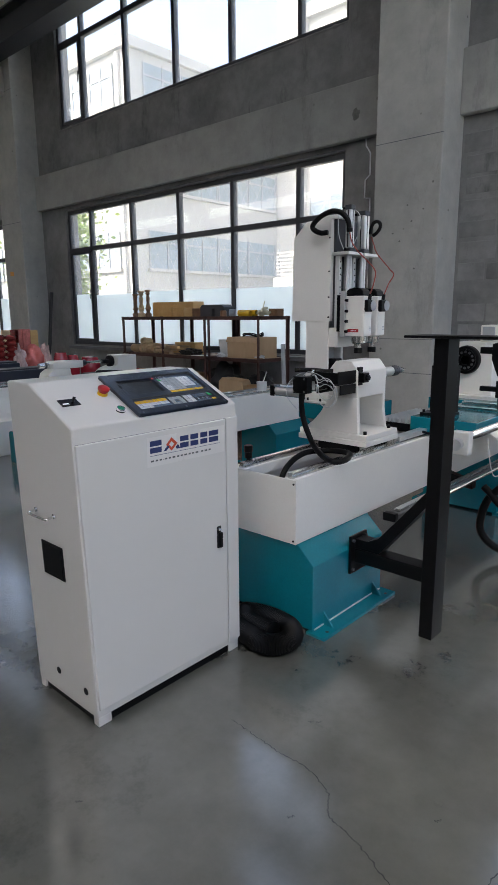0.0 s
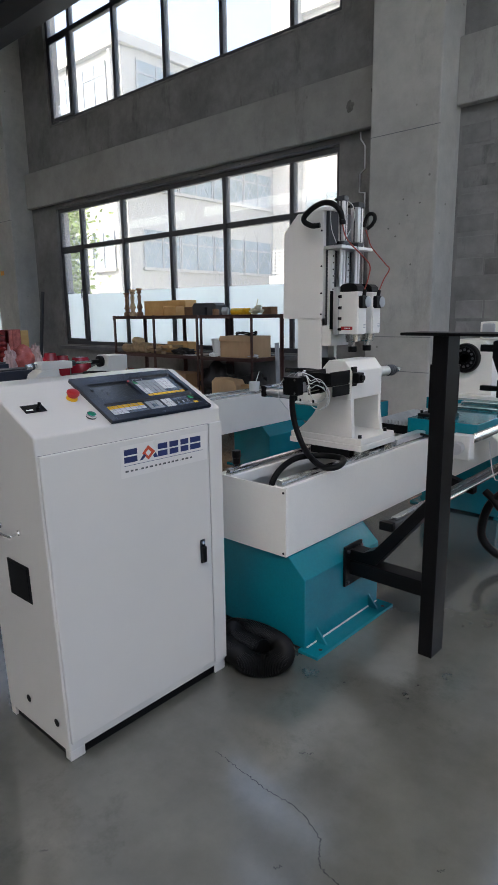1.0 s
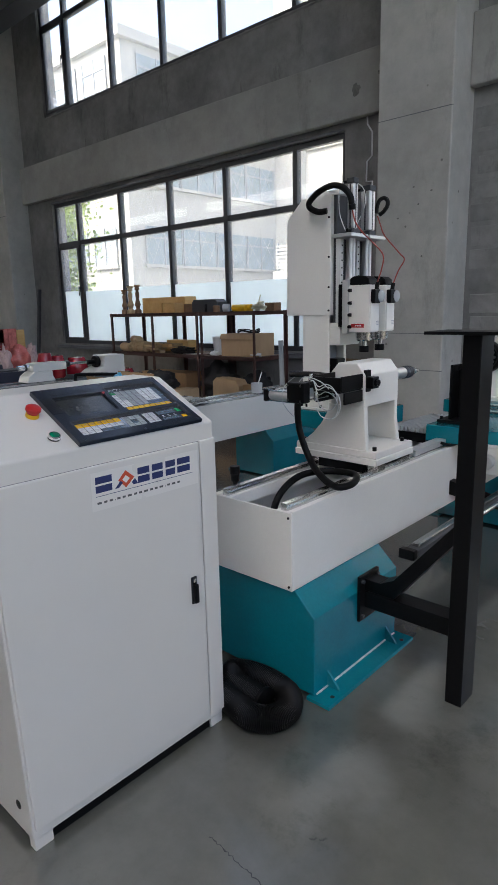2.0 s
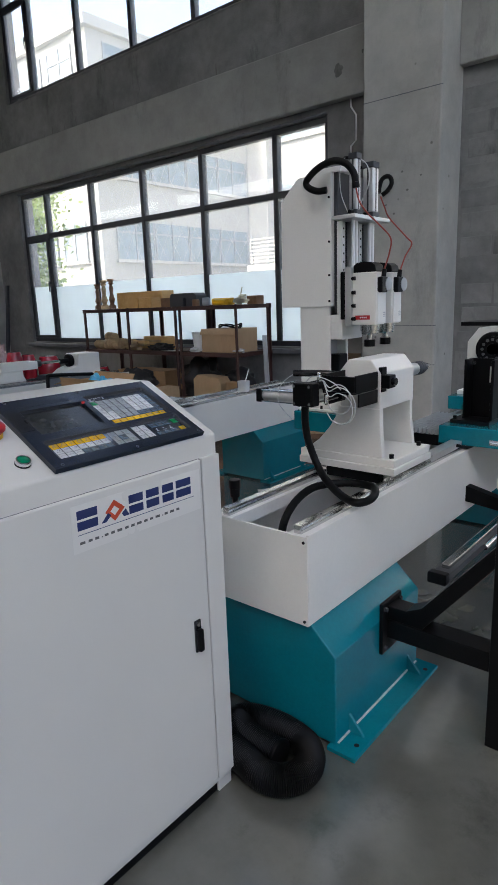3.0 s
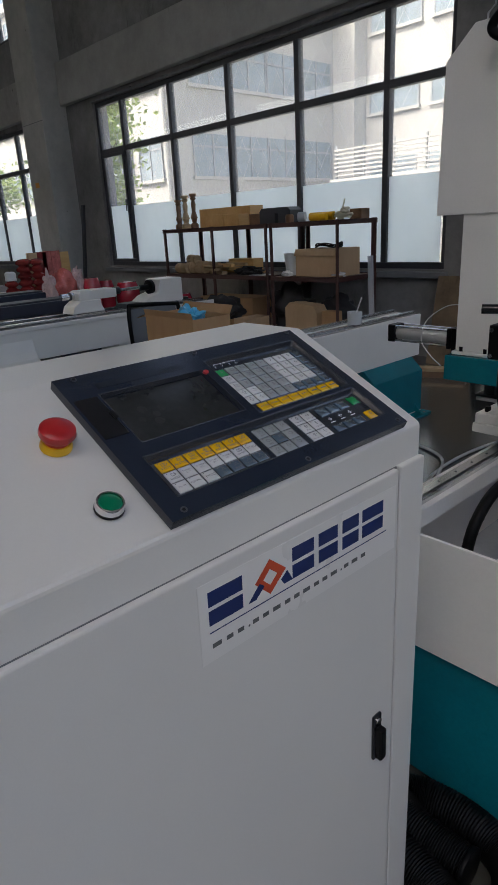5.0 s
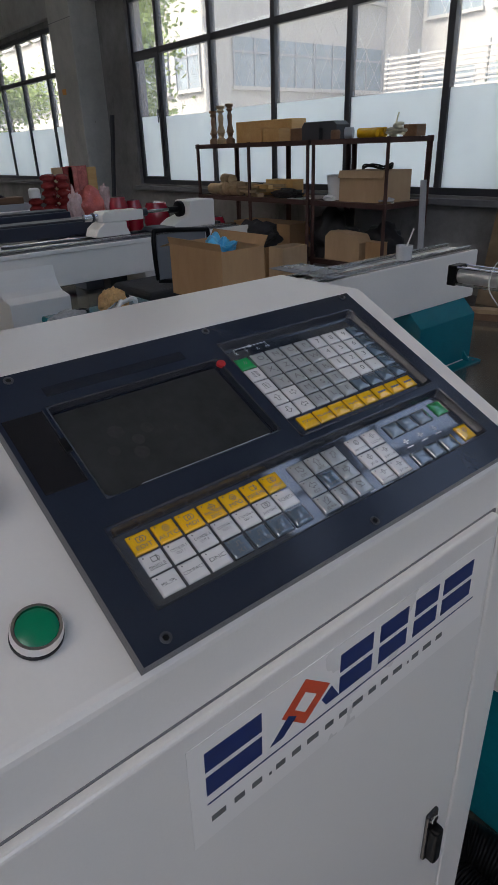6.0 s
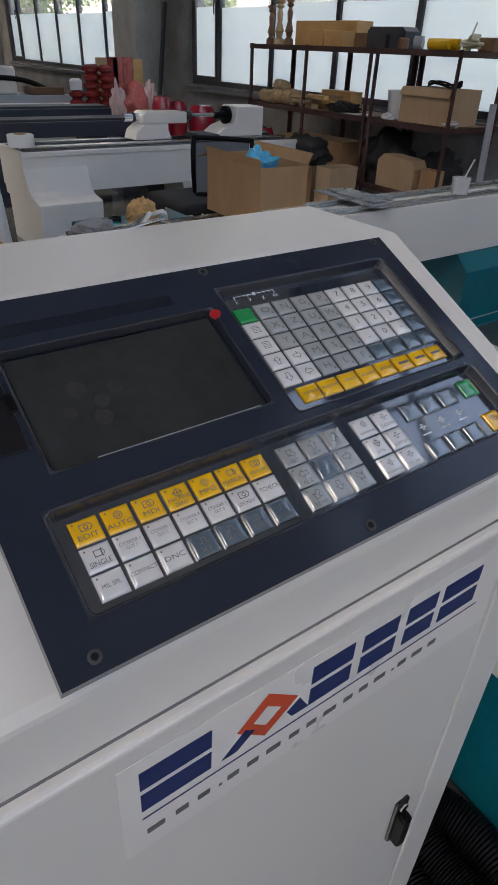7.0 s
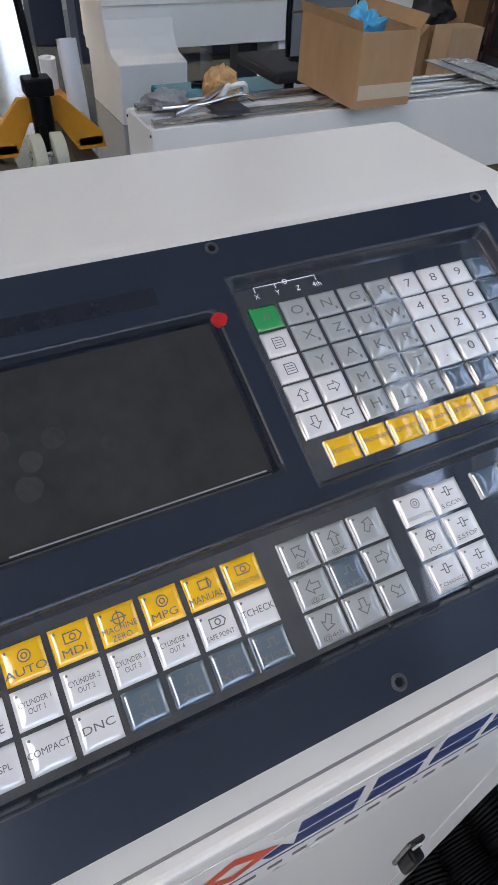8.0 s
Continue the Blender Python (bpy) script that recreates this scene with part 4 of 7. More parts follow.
def icon_bm(kind):
    turn = {"up": 0, "left": 90, "down": 180, "right": 270, "up_left": 40, "down_right": 220, "up_right": -30, "down_left": 150}
    hi = Matrix.Translation((0.0006, 0.0022, 0))
    if kind in turn:
        return outline(ARROW, m=pose(0, 0, 0, 0, 0, turn[kind]))
    if kind in ("jl", "jr", "ju", "jd", "jul", "jdr", "jur", "jdl"):
        ang = {"ju": 0, "jl": 90, "jd": 180, "jr": 270, "jul": 50, "jdr": 230, "jur": -30, "jdl": 150}[kind]
        return outline(ARROW, m=pose(0.0, 0.0012, 0, 0, 0, ang))
    if kind == "page":
        b = outline([(-0.003, -0.003), (0.003, -0.003), (0.003, 0.0018), (0.0018, 0.003), (-0.003, 0.003)])
        for z in (-0.0014, 0, 0.0014):
            add(b, outline([(-0.002, z), (0.002, z)], 0.0002, False))
        return b
    if kind == "wave":
        return outline([(-0.003, -0.0014), (-0.0012, -0.0014), (-0.0012, 0.0016), (0.0012, 0.0016), (0.0012, -0.0014), (0.003, -0.0014)], closed=False, m=hi)
    if kind == "dial":
        b = outline(CIRCLE, m=hi)
        return add(b, outline([(x * 0.45, y * 0.45) for x, y in CIRCLE], m=hi))
    if kind == "target":
        b = outline(CIRCLE, m=hi)
        add(b, outline([(-0.0032, 0), (0.0032, 0)], closed=False, m=hi))
        return add(b, outline([(0, -0.0032), (0, 0.0032)], closed=False, m=hi))
    if kind == "tag":
        b = outline([(-0.0034, -0.002), (0.0022, -0.002), (0.0036, 0), (0.0022, 0.002), (-0.0034, 0.002)], m=hi)
        return add(b, outline([(x * 0.5, y * 0.5) for x, y in CIRCLE], m=hi))
    if kind == "box":
        b = outline([(-0.0022, -0.0018), (0.0018, -0.0018), (0.0018, 0.0018), (-0.0022, 0.0018)], m=hi)
        return add(b, outline([(0.0022, -0.0024), (0.0036, 0), (0.0022, 0.0024)], m=hi))
    b = outline([(-0.0035, 0), (-0.0012, 0), (-0.0012, 0.0022), (0.0006, 0.0022), (0.0006, -0.0022), (-0.0012, -0.0022), (-0.0012, 0)], closed=False, m=hi)
    return add(b, outline([(0.0006, 0), (0.0034, 0)], closed=False, m=hi))


UP = ["|O|N|G|P|7|8|9|", "|X|Z|U|W|4|5|6|", "|Y|A|K|R|1|2|3|", "||M|S|T|.|0|-|", "||H|L|F||||"]
for r, row in enumerate(UP):
    v = 0.1841 - 0.0159 * r
    for c, ch in enumerate(row.split("|")):
        mat = "k_white" if c == 0 or 5 <= c <= 7 or (c == 1 and r > 2) else "k_grey"
        icon = None
        if c == 0:
            mat, icon = [("k_green", None), ("k_white", "page"), ("k_white", "page"), ("k_white", "up"), ("k_white", "down")][r]
        if c == 1 and r > 2:
            icon = "right" if r == 3 else "left"
        if c == 8 or (r == 4 and c > 4):
            mat = "k_slate"
        body = "//" if (c, r) == (0, 0) else ch
        key(0.2171 + 0.01866 * c, v, 0.0160, 0.0144, mat, body, 0.0076 if body != "//" else 0.006, icon=icon)
for c, w in enumerate("POSITION PROGRAM OFFSET ALARM SETTING PARAM GRAPH HELP".split()):
    # only the first five captions can be read; the rest are bars
    k = key(0.2247 + 0.0195 * c, 0.1031, 0.0170, 0.0140, "k_yellow", w if c < 5 else "", 0.0034)
    if c > 4:
        d = ubox(-0.0055, 0.0055, -0.001, 0.001, 0, 0.0002)
        d.transform(SLOPE @ Matrix.Translation((0.2247 + 0.0195 * c + 0.0085, 0.1101, N0 + 0.00186)))
        t = part("print", d, "ink", pan)
ROW1 = [("EDIT", "tag"), ("AUTO", "dial"), ("MDI", "tag"), ("MACHINE\nZERO", "target"), ("MPG", "dial"), ("MANUAL", "box"), ("STARTING POINT", "tag")]
ROW2 = [("SINGLE", "box"), ("CYLINDER 1\nOUT 1", None), ("CYLINDER 2\nOUT 2", None), ("CYLINDER 3\nOUT 3", None), ("CYLINDER 4\nOUT 4", None), ("SAFE POINT", "tag"), ("TCHECK", None)]
ROW3 = [("MIL SPL", None), ("COMPACT", None), ("DNC", None), ("X1", "wave"), ("X10", "wave"), ("X100", "wave"), ("X1000", "wave")]
for r, row in enumerate((ROW1, ROW2, ROW3)):
    v = (0.0635, 0.0467, 0.0300)[r]
    for c, (w, icon) in enumerate(row):
        mat = "k_yellow" if r == 0 else ("k_slate" if r == 2 and c > 2 else "k_white")
        sz = 0.0044 if len(w) < 7 else (0.0031 if len(w.split("\n")[0]) > 9 else 0.0036)
        key(0.0376 + 0.0191 * c, v, 0.0165, 0.0150, mat, w, sz, True, -0.0035 if icon else 0.0, icon)
JOG = [("jul", "jul", "@Y"), ("ju", "ju", "@X"), ("jur", "jur", ""), ("jl", "jl", "@Z"), ("", "", "RAPID"), ("jr", "jr", ""), ("jdl", "jdl", "@4th"), ("jd", "jd", ""), ("jdr", "jdr", "")]
for i, (_, icon, w) in enumerate(JOG):
    key(0.1800 + 0.0193 * (i % 3), 0.0622 - 0.0168 * (i // 3), 0.0168, 0.0154, "k_slate" if i == 4 else "k_grey", w, 0.0034, True, -0.0048, icon or "wave")
for i, (w, icon) in enumerate((("ORIENTATION", "dial"), ("S.CCW", "tool"), ("JOG", "target"), ("S.STOP", "tool"), ("T.CHANGE", "tool"), ("S.CW", "tool"))):
    key(0.2467 + 0.0204 * (i % 2), 0.0620 - 0.0171 * (i // 2), 0.0175, 0.0155, "k_white", w, 0.0026 if len(w) > 7 else 0.0032, True, -0.0045, icon)
for i in range(6):
    key(0.2950 + 0.0208 * (i % 3), 0.0612 if i < 3 else 0.0262, 0.0182, 0.0150, "k_slate")
for i in range(3):                                  # small white symbols between the two rows
    sym = icon_bm("tool")
    add(sym, outline([(-0.0040, -0.0040), (0.0040, -0.0040)], 0.0005, False))
    sym.transform(SLOPE @ Matrix.Translation((0.3041 + 0.0208 * i, 0.0512, N0 + 0.0004)))
    part("symbol", sym, "ink_white", pan)
key(0.3640, 0.0618, 0.0165, 0.0160, "k_green")
key(0.3645, 0.0275, 0.0165, 0.0165, "k_yellow", icon="dial")
# axis legend above the keys
lg = outline([(0.2256, 0.2078), (0.2256, 0.2108), (0.2639, 0.2108), (0.2639, 0.2078)], closed=False)
add(lg, outline([(0.2384, 0.2108), (0.2384, 0.2082)], closed=False))
add(lg, outline([(x * 0.55 + 0.2450, y * 0.55 + 0.2108) for x, y in CIRCLE]))
lg.transform(SLOPE @ Matrix.Translation((0, 0, N0 + 0.0006)))
part("axis_legend", lg, "ink_white", pan)
for w, u in (("X", 0.2256), ("Y", 0.2384), ("Z", 0.2512), ("4th", 0.2632)):
    text("print", w, 0.0042, SLOPE @ Matrix.Translation((u, 0.2050, N0 + 0.0006)), "ink_white", pan)
# buttons on the slope, parts of the cabinet
T = Matrix.Translation((-0.0385, 0.1490, SK)) @ Matrix.Diagonal((0.82, 0.82, 0.75, 1))
es = part("emergency_stop", on_slope(lathe([(0.0, 0.012), (0.0165, 0.012), (0.017, 0.020), (0.0215, 0.021), (0.0235, 0.025), (0.0225, 0.033), (0.018, 0.0365), (0.010, 0.0382), (0.0, 0.0386)], 32, T)), "red", cab, "red mushroom emergency stop button", 40)
part("collar", on_slope(lathe([(0.0, 0.0), (0.0205, 0.0), (0.0205, 0.004), (0.019, 0.012), (0.0, 0.012)], 28, T)), "yellow", es, "yellow collar", 40)
T = Matrix.Translation((-0.0355, 0.0480, SK))
gb = part("push_button", on_slope(lathe([(0.0, 0.003), (0.0118, 0.003), (0.0118, 0.0088), (0.010, 0.0096), (0.0, 0.0098)], 28, T)), "green_btn", cab, "flush green push button", 40)
part("gasket", on_slope(lathe([(0.0, 0), (0.0152, 0), (0.0152, 0.003), (0.0, 0.003)], 28, T)), "black", gb, "black gasket", 40)
part("ring", on_slope(lathe([(0.0122, 0.003), (0.0148, 0.003), (0.0148, 0.008), (0.0138, 0.0105), (0.0122, 0.0105), (0.0122, 0.003)], 32, T)), "chrome", gb, "chrome ring", 40)
ss = part("selector_switch", on_slope(ubox(-0.2085, -0.1440, 0.1045, 0.1420, SK, SK + 0.0025, 0.0008)), "black_gloss", cab, "black selector switch plate")
part("marking", on_slope(ubox(-0.2025, -0.1815, 0.1135, 0.1195, SK + 0.0025, SK + 0.0028)), "ink_white", ss, "small white marking")
part("lever", on_slope(cyl((-0.162, 0.1245, SK + 0.002), (-0.158, 0.1285, SK + 0.017), 0.004, 14, 0.005, 0.001)), "black", ss)

# sign on the door: a decal whose mark is drawn as plain shapes and whose small line is a row of bars
FRONT = Matrix(((0, 0, 1, CX + 0.0092), (1, 0, 0, 0), (0, 1, 0, 0), (0, 0, 0, 1)))   # u = y, v = z
FRONT = FRONT @ Matrix.Translation((1.6185, 0.8770, 0)) @ Matrix.Rotation(radians(-0.75), 4, "Z") @ Matrix.Diagonal((0.995, 1, 1, 1)) @ Matrix.Translation((-1.607, -0.881, 0))


def on_front(bm):
    bm.transform(FRONT)
    return bm


dec = part("door_decal", on_front(ubox(1.594, 1.952, 0.836, 0.934, 0, 0.0004)), "decal", cab, "pale decal with dark blue and orange-red shapes")
for u0, u1 in ((1.607, 1.656), (1.737, 1.776), (1.785, 1.822), (1.832, 1.866), (1.874, 1.921)):
    part("shape", on_front(ubox(u0, u1, 0.881, 0.899, 0.0004, 0.0008)), "logo_blue", dec)
    part("shape", on_front(ubox(u0, u1, 0.904, 0.922, 0.0004, 0.0008)), "logo_blue", dec)
dm = bmesh.new()
c = Vector((1.699, 0.9, 0.0006))
ring = [Vector((0, 0.024, 0)), Vector((0.027, 0.001, 0)), Vector((0.0, -0.022, 0)), Vector((-0.024, 0.001, 0))]
for i in range(4):
    a, e = ring[i], ring[(i + 1) % 4]
    dm.faces.new([dm.verts.new(c + p) for p in (a, e, e * 0.45, a * 0.45)])
part("shape", on_front(dm), "logo_red", dec, "orange-red diamond outline")
part("shape", on_front(prism([(1.664, 0.881), (1.676, 0.881), (1.69, 0.893), (1.682, 0.899)], "z", 0.0004, 0.0008)), "logo_blue", dec)
part("shape", on_front(prism([(1.722, 0.881), (1.737, 0.881), (1.728, 0.897), (1.717, 0.889)], "z", 0.0004, 0.0008)), "logo_blue", dec)
part("rule", on_front(ubox(1.607, 1.93, 0.8715, 0.8728, 0.0004, 0.0007)), "logo_blue", dec)
u = 1.608
for k in range(17):
    w = 0.0055 if k in (3, 13) else 0.013 + 0.003 * (k % 3 == 0)
    low = k in (3, 13)
    part("bar", on_front(ubox(u + 0.0015, u + (0.004 if low else w - 0.002), 0.852, 0.8545 if low else 0.8575, 0.0004, 0.0007)), "ink", dec)
    u += 0.3195 * (w / 0.253)
# ---- lathe machine beds ----
def foot_base(name, x0, x1, y0, y1, label, group):
    """A teal pedestal with sloping shoulders and bolted foot plates."""
    b = thing(name, ((x0 + x1) / 2, (y0 + y1) / 2, 0), label, "machine base", group)
    s = 0.08
    part("body", prism([(x1 + s, 0.012), (x1 + s, 0.3), (x1 - 0.004, 0.379), (x0 + 0.004, 0.379), (x0 - s, 0.3), (x0 - s, 0.012)], "y", y0, y1, 0.004), "teal", b)
    for side, xe in ((1, x1 + s), (-1, x0 - s)):
        part("foot_plate", box(min(xe - side * 0.02, xe + side * 0.075), max(xe - side * 0.02, xe + side * 0.075), y0 - 0.02, y1 + 0.015, 0, 0.014, 0.002), "teal", b)
        # the seam's highlight is put into its pale colour
        part("weld_seam", tube([(xe + side * 0.002, y0 + 0.01, 0.016), (xe + side * 0.003, (y0 + y1) / 2, 0.017), (xe + side * 0.002, y1 - 0.01, 0.016)], 0.0035, 6, 8), "bare", b, "weld seam coloured pale for its highlight", 40)
        for y in (y0 + 0.075, y1 - 0.08):
            part("gusset", prism([(xe - side * 0.001, 0.013), (xe + side * 0.05, 0.013), (xe + side * 0.045, 0.022), (xe - side * 0.001, 0.075)], "y", y, y + 0.009, 0.001), "teal", b)
        for y in (y0 + 0.035, y1 - 0.035):
            part("bolt_hole", cyl((xe + side * 0.05, y, 0.0135), (xe + side * 0.05, y, 0.0146), 0.008, 12), "black", b)
    return b


def bed(name, x0, x1, y0, y1, label):
    """A white box beam with an open trough and two guide rails."""
    b = thing(name, ((x0 + x1) / 2, (y0 + y1) / 2, 0.38), label, "machine bed", "lathe beds")
    zt = 0.661
    part("end_plate", box(x0, x1, y0, y0 + 0.008, 0.381, zt - 0.004, 0.0015), "cream", b)
    part("end_plate", box(x0, x1, y1 - 0.008, y1, 0.381, zt - 0.004, 0.0015), "cream", b)
    for xa, xb, out in ((x1 - 0.012, x1, 1), (x0, x0 + 0.012, -1)):
        part("side_plate", box(xa, xb, y0 + 0.0085, y1 - 0.0085, 0.381, zt, 0.002), "cream", b)
    for xa, xb in ((x1 - 0.075, x1 - 0.0125), (x0 + 0.0125, x0 + 0.075)):
        part("rail_seat", box(xa, xb, y0 + 0.0085, y1 - 0.0085, zt - 0.05, zt - 0.006, 0.002), "cream", b)
    part("trough_floor", box(x0 + 0.0125, x1 - 0.0125, y0 + 0.0085, y1 - 0.0085, 0.40, 0.408), "grey_in", b)
    for xc in (x1 - 0.045, x0 + 0.045):
        prof = [(xc - 0.013, zt - 0.006), (xc + 0.013, zt - 0.006), (xc + 0.013, zt + 0.003), (xc + 0.009, zt + 0.007), (xc + 0.013, zt + 0.012), (xc + 0.012, zt + 0.019), (xc - 0.012, zt + 0.019), (xc - 0.013, zt + 0.012), (xc - 0.009, zt + 0.007), (xc - 0.013, zt + 0.003)]
        r = part("guide_rail", prism(prof, "y", y0 + 0.018, y1 - 0.02), "steel", b)
        for k in range(14):
            y = y0 + 0.06 + k * 0.08
            part("counterbore", cyl((xc, y, zt + 0.0185), (xc, y, zt + 0.0196), 0.0032, 10), "steel_dark", r)
    for x in (x0 + 0.012, x1 - 0.012):
        for z in (0.395, 0.64):
            part("screw", cyl((x, y0 + 0.001, z), (x, y0 - 0.003, z), 0.0045, 10), "black", b)
    return b


AX0, AX1, AY0, AY1 = -1.71, -1.345, 2.296, 5.0
bed("lathe_bed", AX0, AX1, AY0, AY1, "white enamelled lathe bed with open trough and steel rails")
foot_base("bed_pedestal", AX0, AX1, 2.315, 2.865, "teal enamelled steel pedestal under the lathe bed", "teal pedestals")
foot_base("bed_pedestal", AX0, AX1, 4.36, 4.93, "teal enamelled steel pedestal under the lathe bed", "teal pedestals")
BX0, BX1 = -3.50, -3.252
bed("lathe_bed", BX0, BX1, 2.31, 5.0, "unfinished white lathe bed with parts lying on it")
foot_base("bed_pedestal", BX0, BX1, 4.37, 4.92, "teal enamelled steel pedestal under the lathe bed", "teal pedestals")
foot_base("bed_pedestal", BX0, BX1, 2.45, 3.0, "teal enamelled steel pedestal under the lathe bed", "teal pedestals")

# ---- tailstock ----
ts = thing("tailstock", (-1.55, 2.98, 0.68), "white cast tailstock with live centre, air cylinder and hoses", "tailstock")
for xc in (AX1 - 0.045, AX0 + 0.045):
    for y in (2.87, 3.07):
        part("rail_block", box(xc - 0.025, xc + 0.025, y, y + 0.06, 0.668, 0.702, 0.002), "steel", ts)
part("base_plate", box(-1.752, -1.352, 2.838, 3.142, 0.702, 0.728, 0.003), "cream", ts)
part("dust_shield", box(-1.635, -1.42, 2.85, 3.13, 0.664, 0.7015), "black", ts, "black shield under the base")
part("base_step", box(-1.748, -1.356, 2.842, 3.138, 0.728, 0.757, 0.004), "cream", ts)
head = [(-1.575, 0.93), (-1.575, 1.06), (-1.54, 1.1), (-1.452, 1.1), (-1.415, 1.055), (-1.415, 0.93)]
part("head", prism(head, "y", 2.848, 3.108, 0.004), "cream", ts)
web = [(-1.577, 0.932), (-1.416, 0.932), (-1.413, 0.86), (-1.405, 0.757), (-1.722, 0.757), (-1.665, 0.80), (-1.62, 0.85), (-1.592, 0.895)]
part("front_web", prism(web, "y", 2.846, 2.872, 0.003), "cream", ts)
part("rear_web", prism([(3.085, 0.932), (3.106, 0.932), (3.108, 0.86), (3.135, 0.757), (3.112, 0.757), (3.088, 0.85)], "x", -1.60, -1.416, 0.003), "cream", ts)
part("back_web", prism([(2.872, 0.932), (3.085, 0.932), (3.088, 0.85), (3.112, 0.757), (2.872, 0.757)], "x", -1.60, -1.56, 0.002), "cream", ts)
for x, y in ((-1.38, 2.87), (-1.385, 3.1), (-1.725, 2.87), (-1.725, 3.1)):
    part("cap_screw", cyl((x, y, 0.757), (x, y, 0.772), 0.0085, 14, bev=0.001), "black", ts)
QX, QZ = -1.515, 1.018
part("quill", cyl((QX, 3.03, QZ), (QX, 3.33, QZ), 0.025, 24, bev=0.002), "alu", ts, smooth=40)
part("collar", lathe([(0.0, 0), (0.026, 0), (0.030, 0.006), (0.030, 0.025), (0.026, 0.028), (0.030, 0.032), (0.030, 0.05), (0.026, 0.053), (0.029, 0.057), (0.024, 0.075), (0.020, 0.09), (0, 0.09)], 24, pose(QX, 3.33, QZ, -90) @ Matrix.Diagonal((0.95, 0.95, 0.95, 1))), "steel_dark", ts, smooth=40)
part("live_centre", lathe([(0.0, 0), (0.018, 0), (0.017, 0.015), (0.001, 0.085), (0.0, 0.085)], 20, pose(QX, 3.412, QZ, -90)), "steel", ts, smooth=40)
# black tray behind the head and the air cylinder
part("tray", box(-1.555, -1.43, 2.70, 2.847, 1.0, 1.006), "black", ts)
for x in (-1.558, -1.43):
    part("tray_wall", box(x, x + 0.006, 2.70, 2.847, 1.0065, 1.062, 0.001), "black", ts)
    part("tray_foot", box(x, x + 0.006, 2.72, 2.847, 0.955, 0.9995, 0.001), "black", ts)
part("tray_wall", box(-1.5515, -1.4305, 2.70, 2.706, 1.0065, 1.058, 0.001), "black", ts)
part("end_block", box(-1.62, -1.54, 2.618, 2.662, 0.962, 1.04, 0.004), "black", ts)
for x in (-1.61, -1.55):
    for z in (0.972, 1.03):
        part("tie_bolt", cyl((x, 2.619, z), (x, 2.612, z), 0.005, 8), "steel", ts)
part("air_cylinder", cyl((-1.58, 2.662, 1.0), (-1.58, 2.80, 1.0), 0.028, 24), "alu", ts, "bright aluminium air cylinder", 40)
for x, z in ((-1.61, 0.972), (-1.55, 0.972), (-1.61, 1.03), (-1.55, 1.03)):
    part("tie_rod", cyl((x, 2.662, z), (x, 2.80, z), 0.004, 8), "steel", ts)
part("cylinder_cap", box(-1.62, -1.54, 2.80, 2.846, 0.962, 1.04, 0.003), "black", ts)
for k, (x, y, z) in enumerate(((-1.56, 2.69, 1.045), (-1.60, 2.75, 1.045), (-1.52, 2.67, 0.985))):
    part("fitting", cyl((x, y, z - 0.014), (x, y, z + 0.016), 0.008, 10, bev=0.001), "chrome", ts, "nickelled push-in fitting", 40)
part("clamp_lever", tube([(-1.56, 2.80, 1.05), (-1.60, 2.78, 1.055), (-1.66, 2.755, 1.056), (-1.70, 2.74, 1.056)], 0.012, 10, 8), "black_gloss", ts, smooth=40)
sq = box(-1.425, -1.411, 2.852, 2.885, 0.99, 1.075, 0.001)
part("sensor_bracket", sq, "black", ts)
part("sensor", box(-1.411, -1.38, 2.845, 2.893, 1.005, 1.05, 0.003), "black", ts)
part("sensor_knob", cyl((-1.38, 2.868, 1.028), (-1.366, 2.868, 1.028), 0.013, 8), "black_gloss", ts)
hz = part("drag_hose", tube([(-1.54, 2.70, 1.03), (-1.57, 2.665, 1.02), (-1.59, 2.65, 0.96), (-1.59, 2.66, 0.85), (-1.54, 2.66, 0.74), (-1.44, 2.60, 0.70), (-1.345, 2.555, 0.69), (-1.315, 2.61, 0.693), (-1.36, 2.70, 0.70), (-1.47, 2.69, 0.698), (-1.535, 2.585, 0.69), (-1.54, 2.46, 0.63), (-1.54, 2.42, 0.5), (-1.54, 2.45, 0.42)], 0.0132, 14, 14, 0.0004), "rubber", ts, "black corrugated cable hose", 60)
curls = []
for k, (cx_, cz_, rx_, rz_, y_) in enumerate(((-1.475, 0.955, 0.052, 0.052, 2.668), (-1.47, 0.965, 0.060, 0.062, 2.664), (-1.48, 0.985, 0.048, 0.05, 2.674))):
    curls.append([(-1.57, 2.69, 1.03), (-1.54, 2.68, 1.045)] + [(cx_ - rx_ * math.cos(0.9 + a * 0.62), y_ + 0.002 * a, cz_ + rz_ * math.sin(0.9 + a * 0.62)) for a in range(8 + k)])
curls += [[(-1.62, 2.69, 1.03), (-1.56, 2.66, 1.06), (-1.50, 2.68, 1.04), (-1.47, 2.72, 0.99)]]
for k, pts in enumerate(curls):
    part("air_tube", tube(pts, 0.0018, 7, 10), "hose_clear", ts, "milky air tube", 60)

# ---- milling column behind the bed ----
col = thing("milling_column", (-1.97, 3.5, 0.72), "white milling column with two vertical spindles and air cylinders", "machine column")
YA, YB = 3.32, 3.452
col.location += Vector((-0.015, 0, -0.009))      # the whole column set back on its carriage
part("column_side", box(-2.062, -1.902, YA, YA + 0.012, 0.824, 1.3, 0.003), "cream", col)
part("column_side", box(-2.062, -1.902, YB - 0.012, YB, 0.824, 1.3, 0.003), "cream", col)
part("column_back", box(-2.06, -2.048, YA + 0.0125, YB - 0.0125, 0.817, 1.3), "cream", col)
part("column_web", box(-1.95, -1.938, YA + 0.0125, YB - 0.0125, 0.817, 1.3), "grey_in", col)
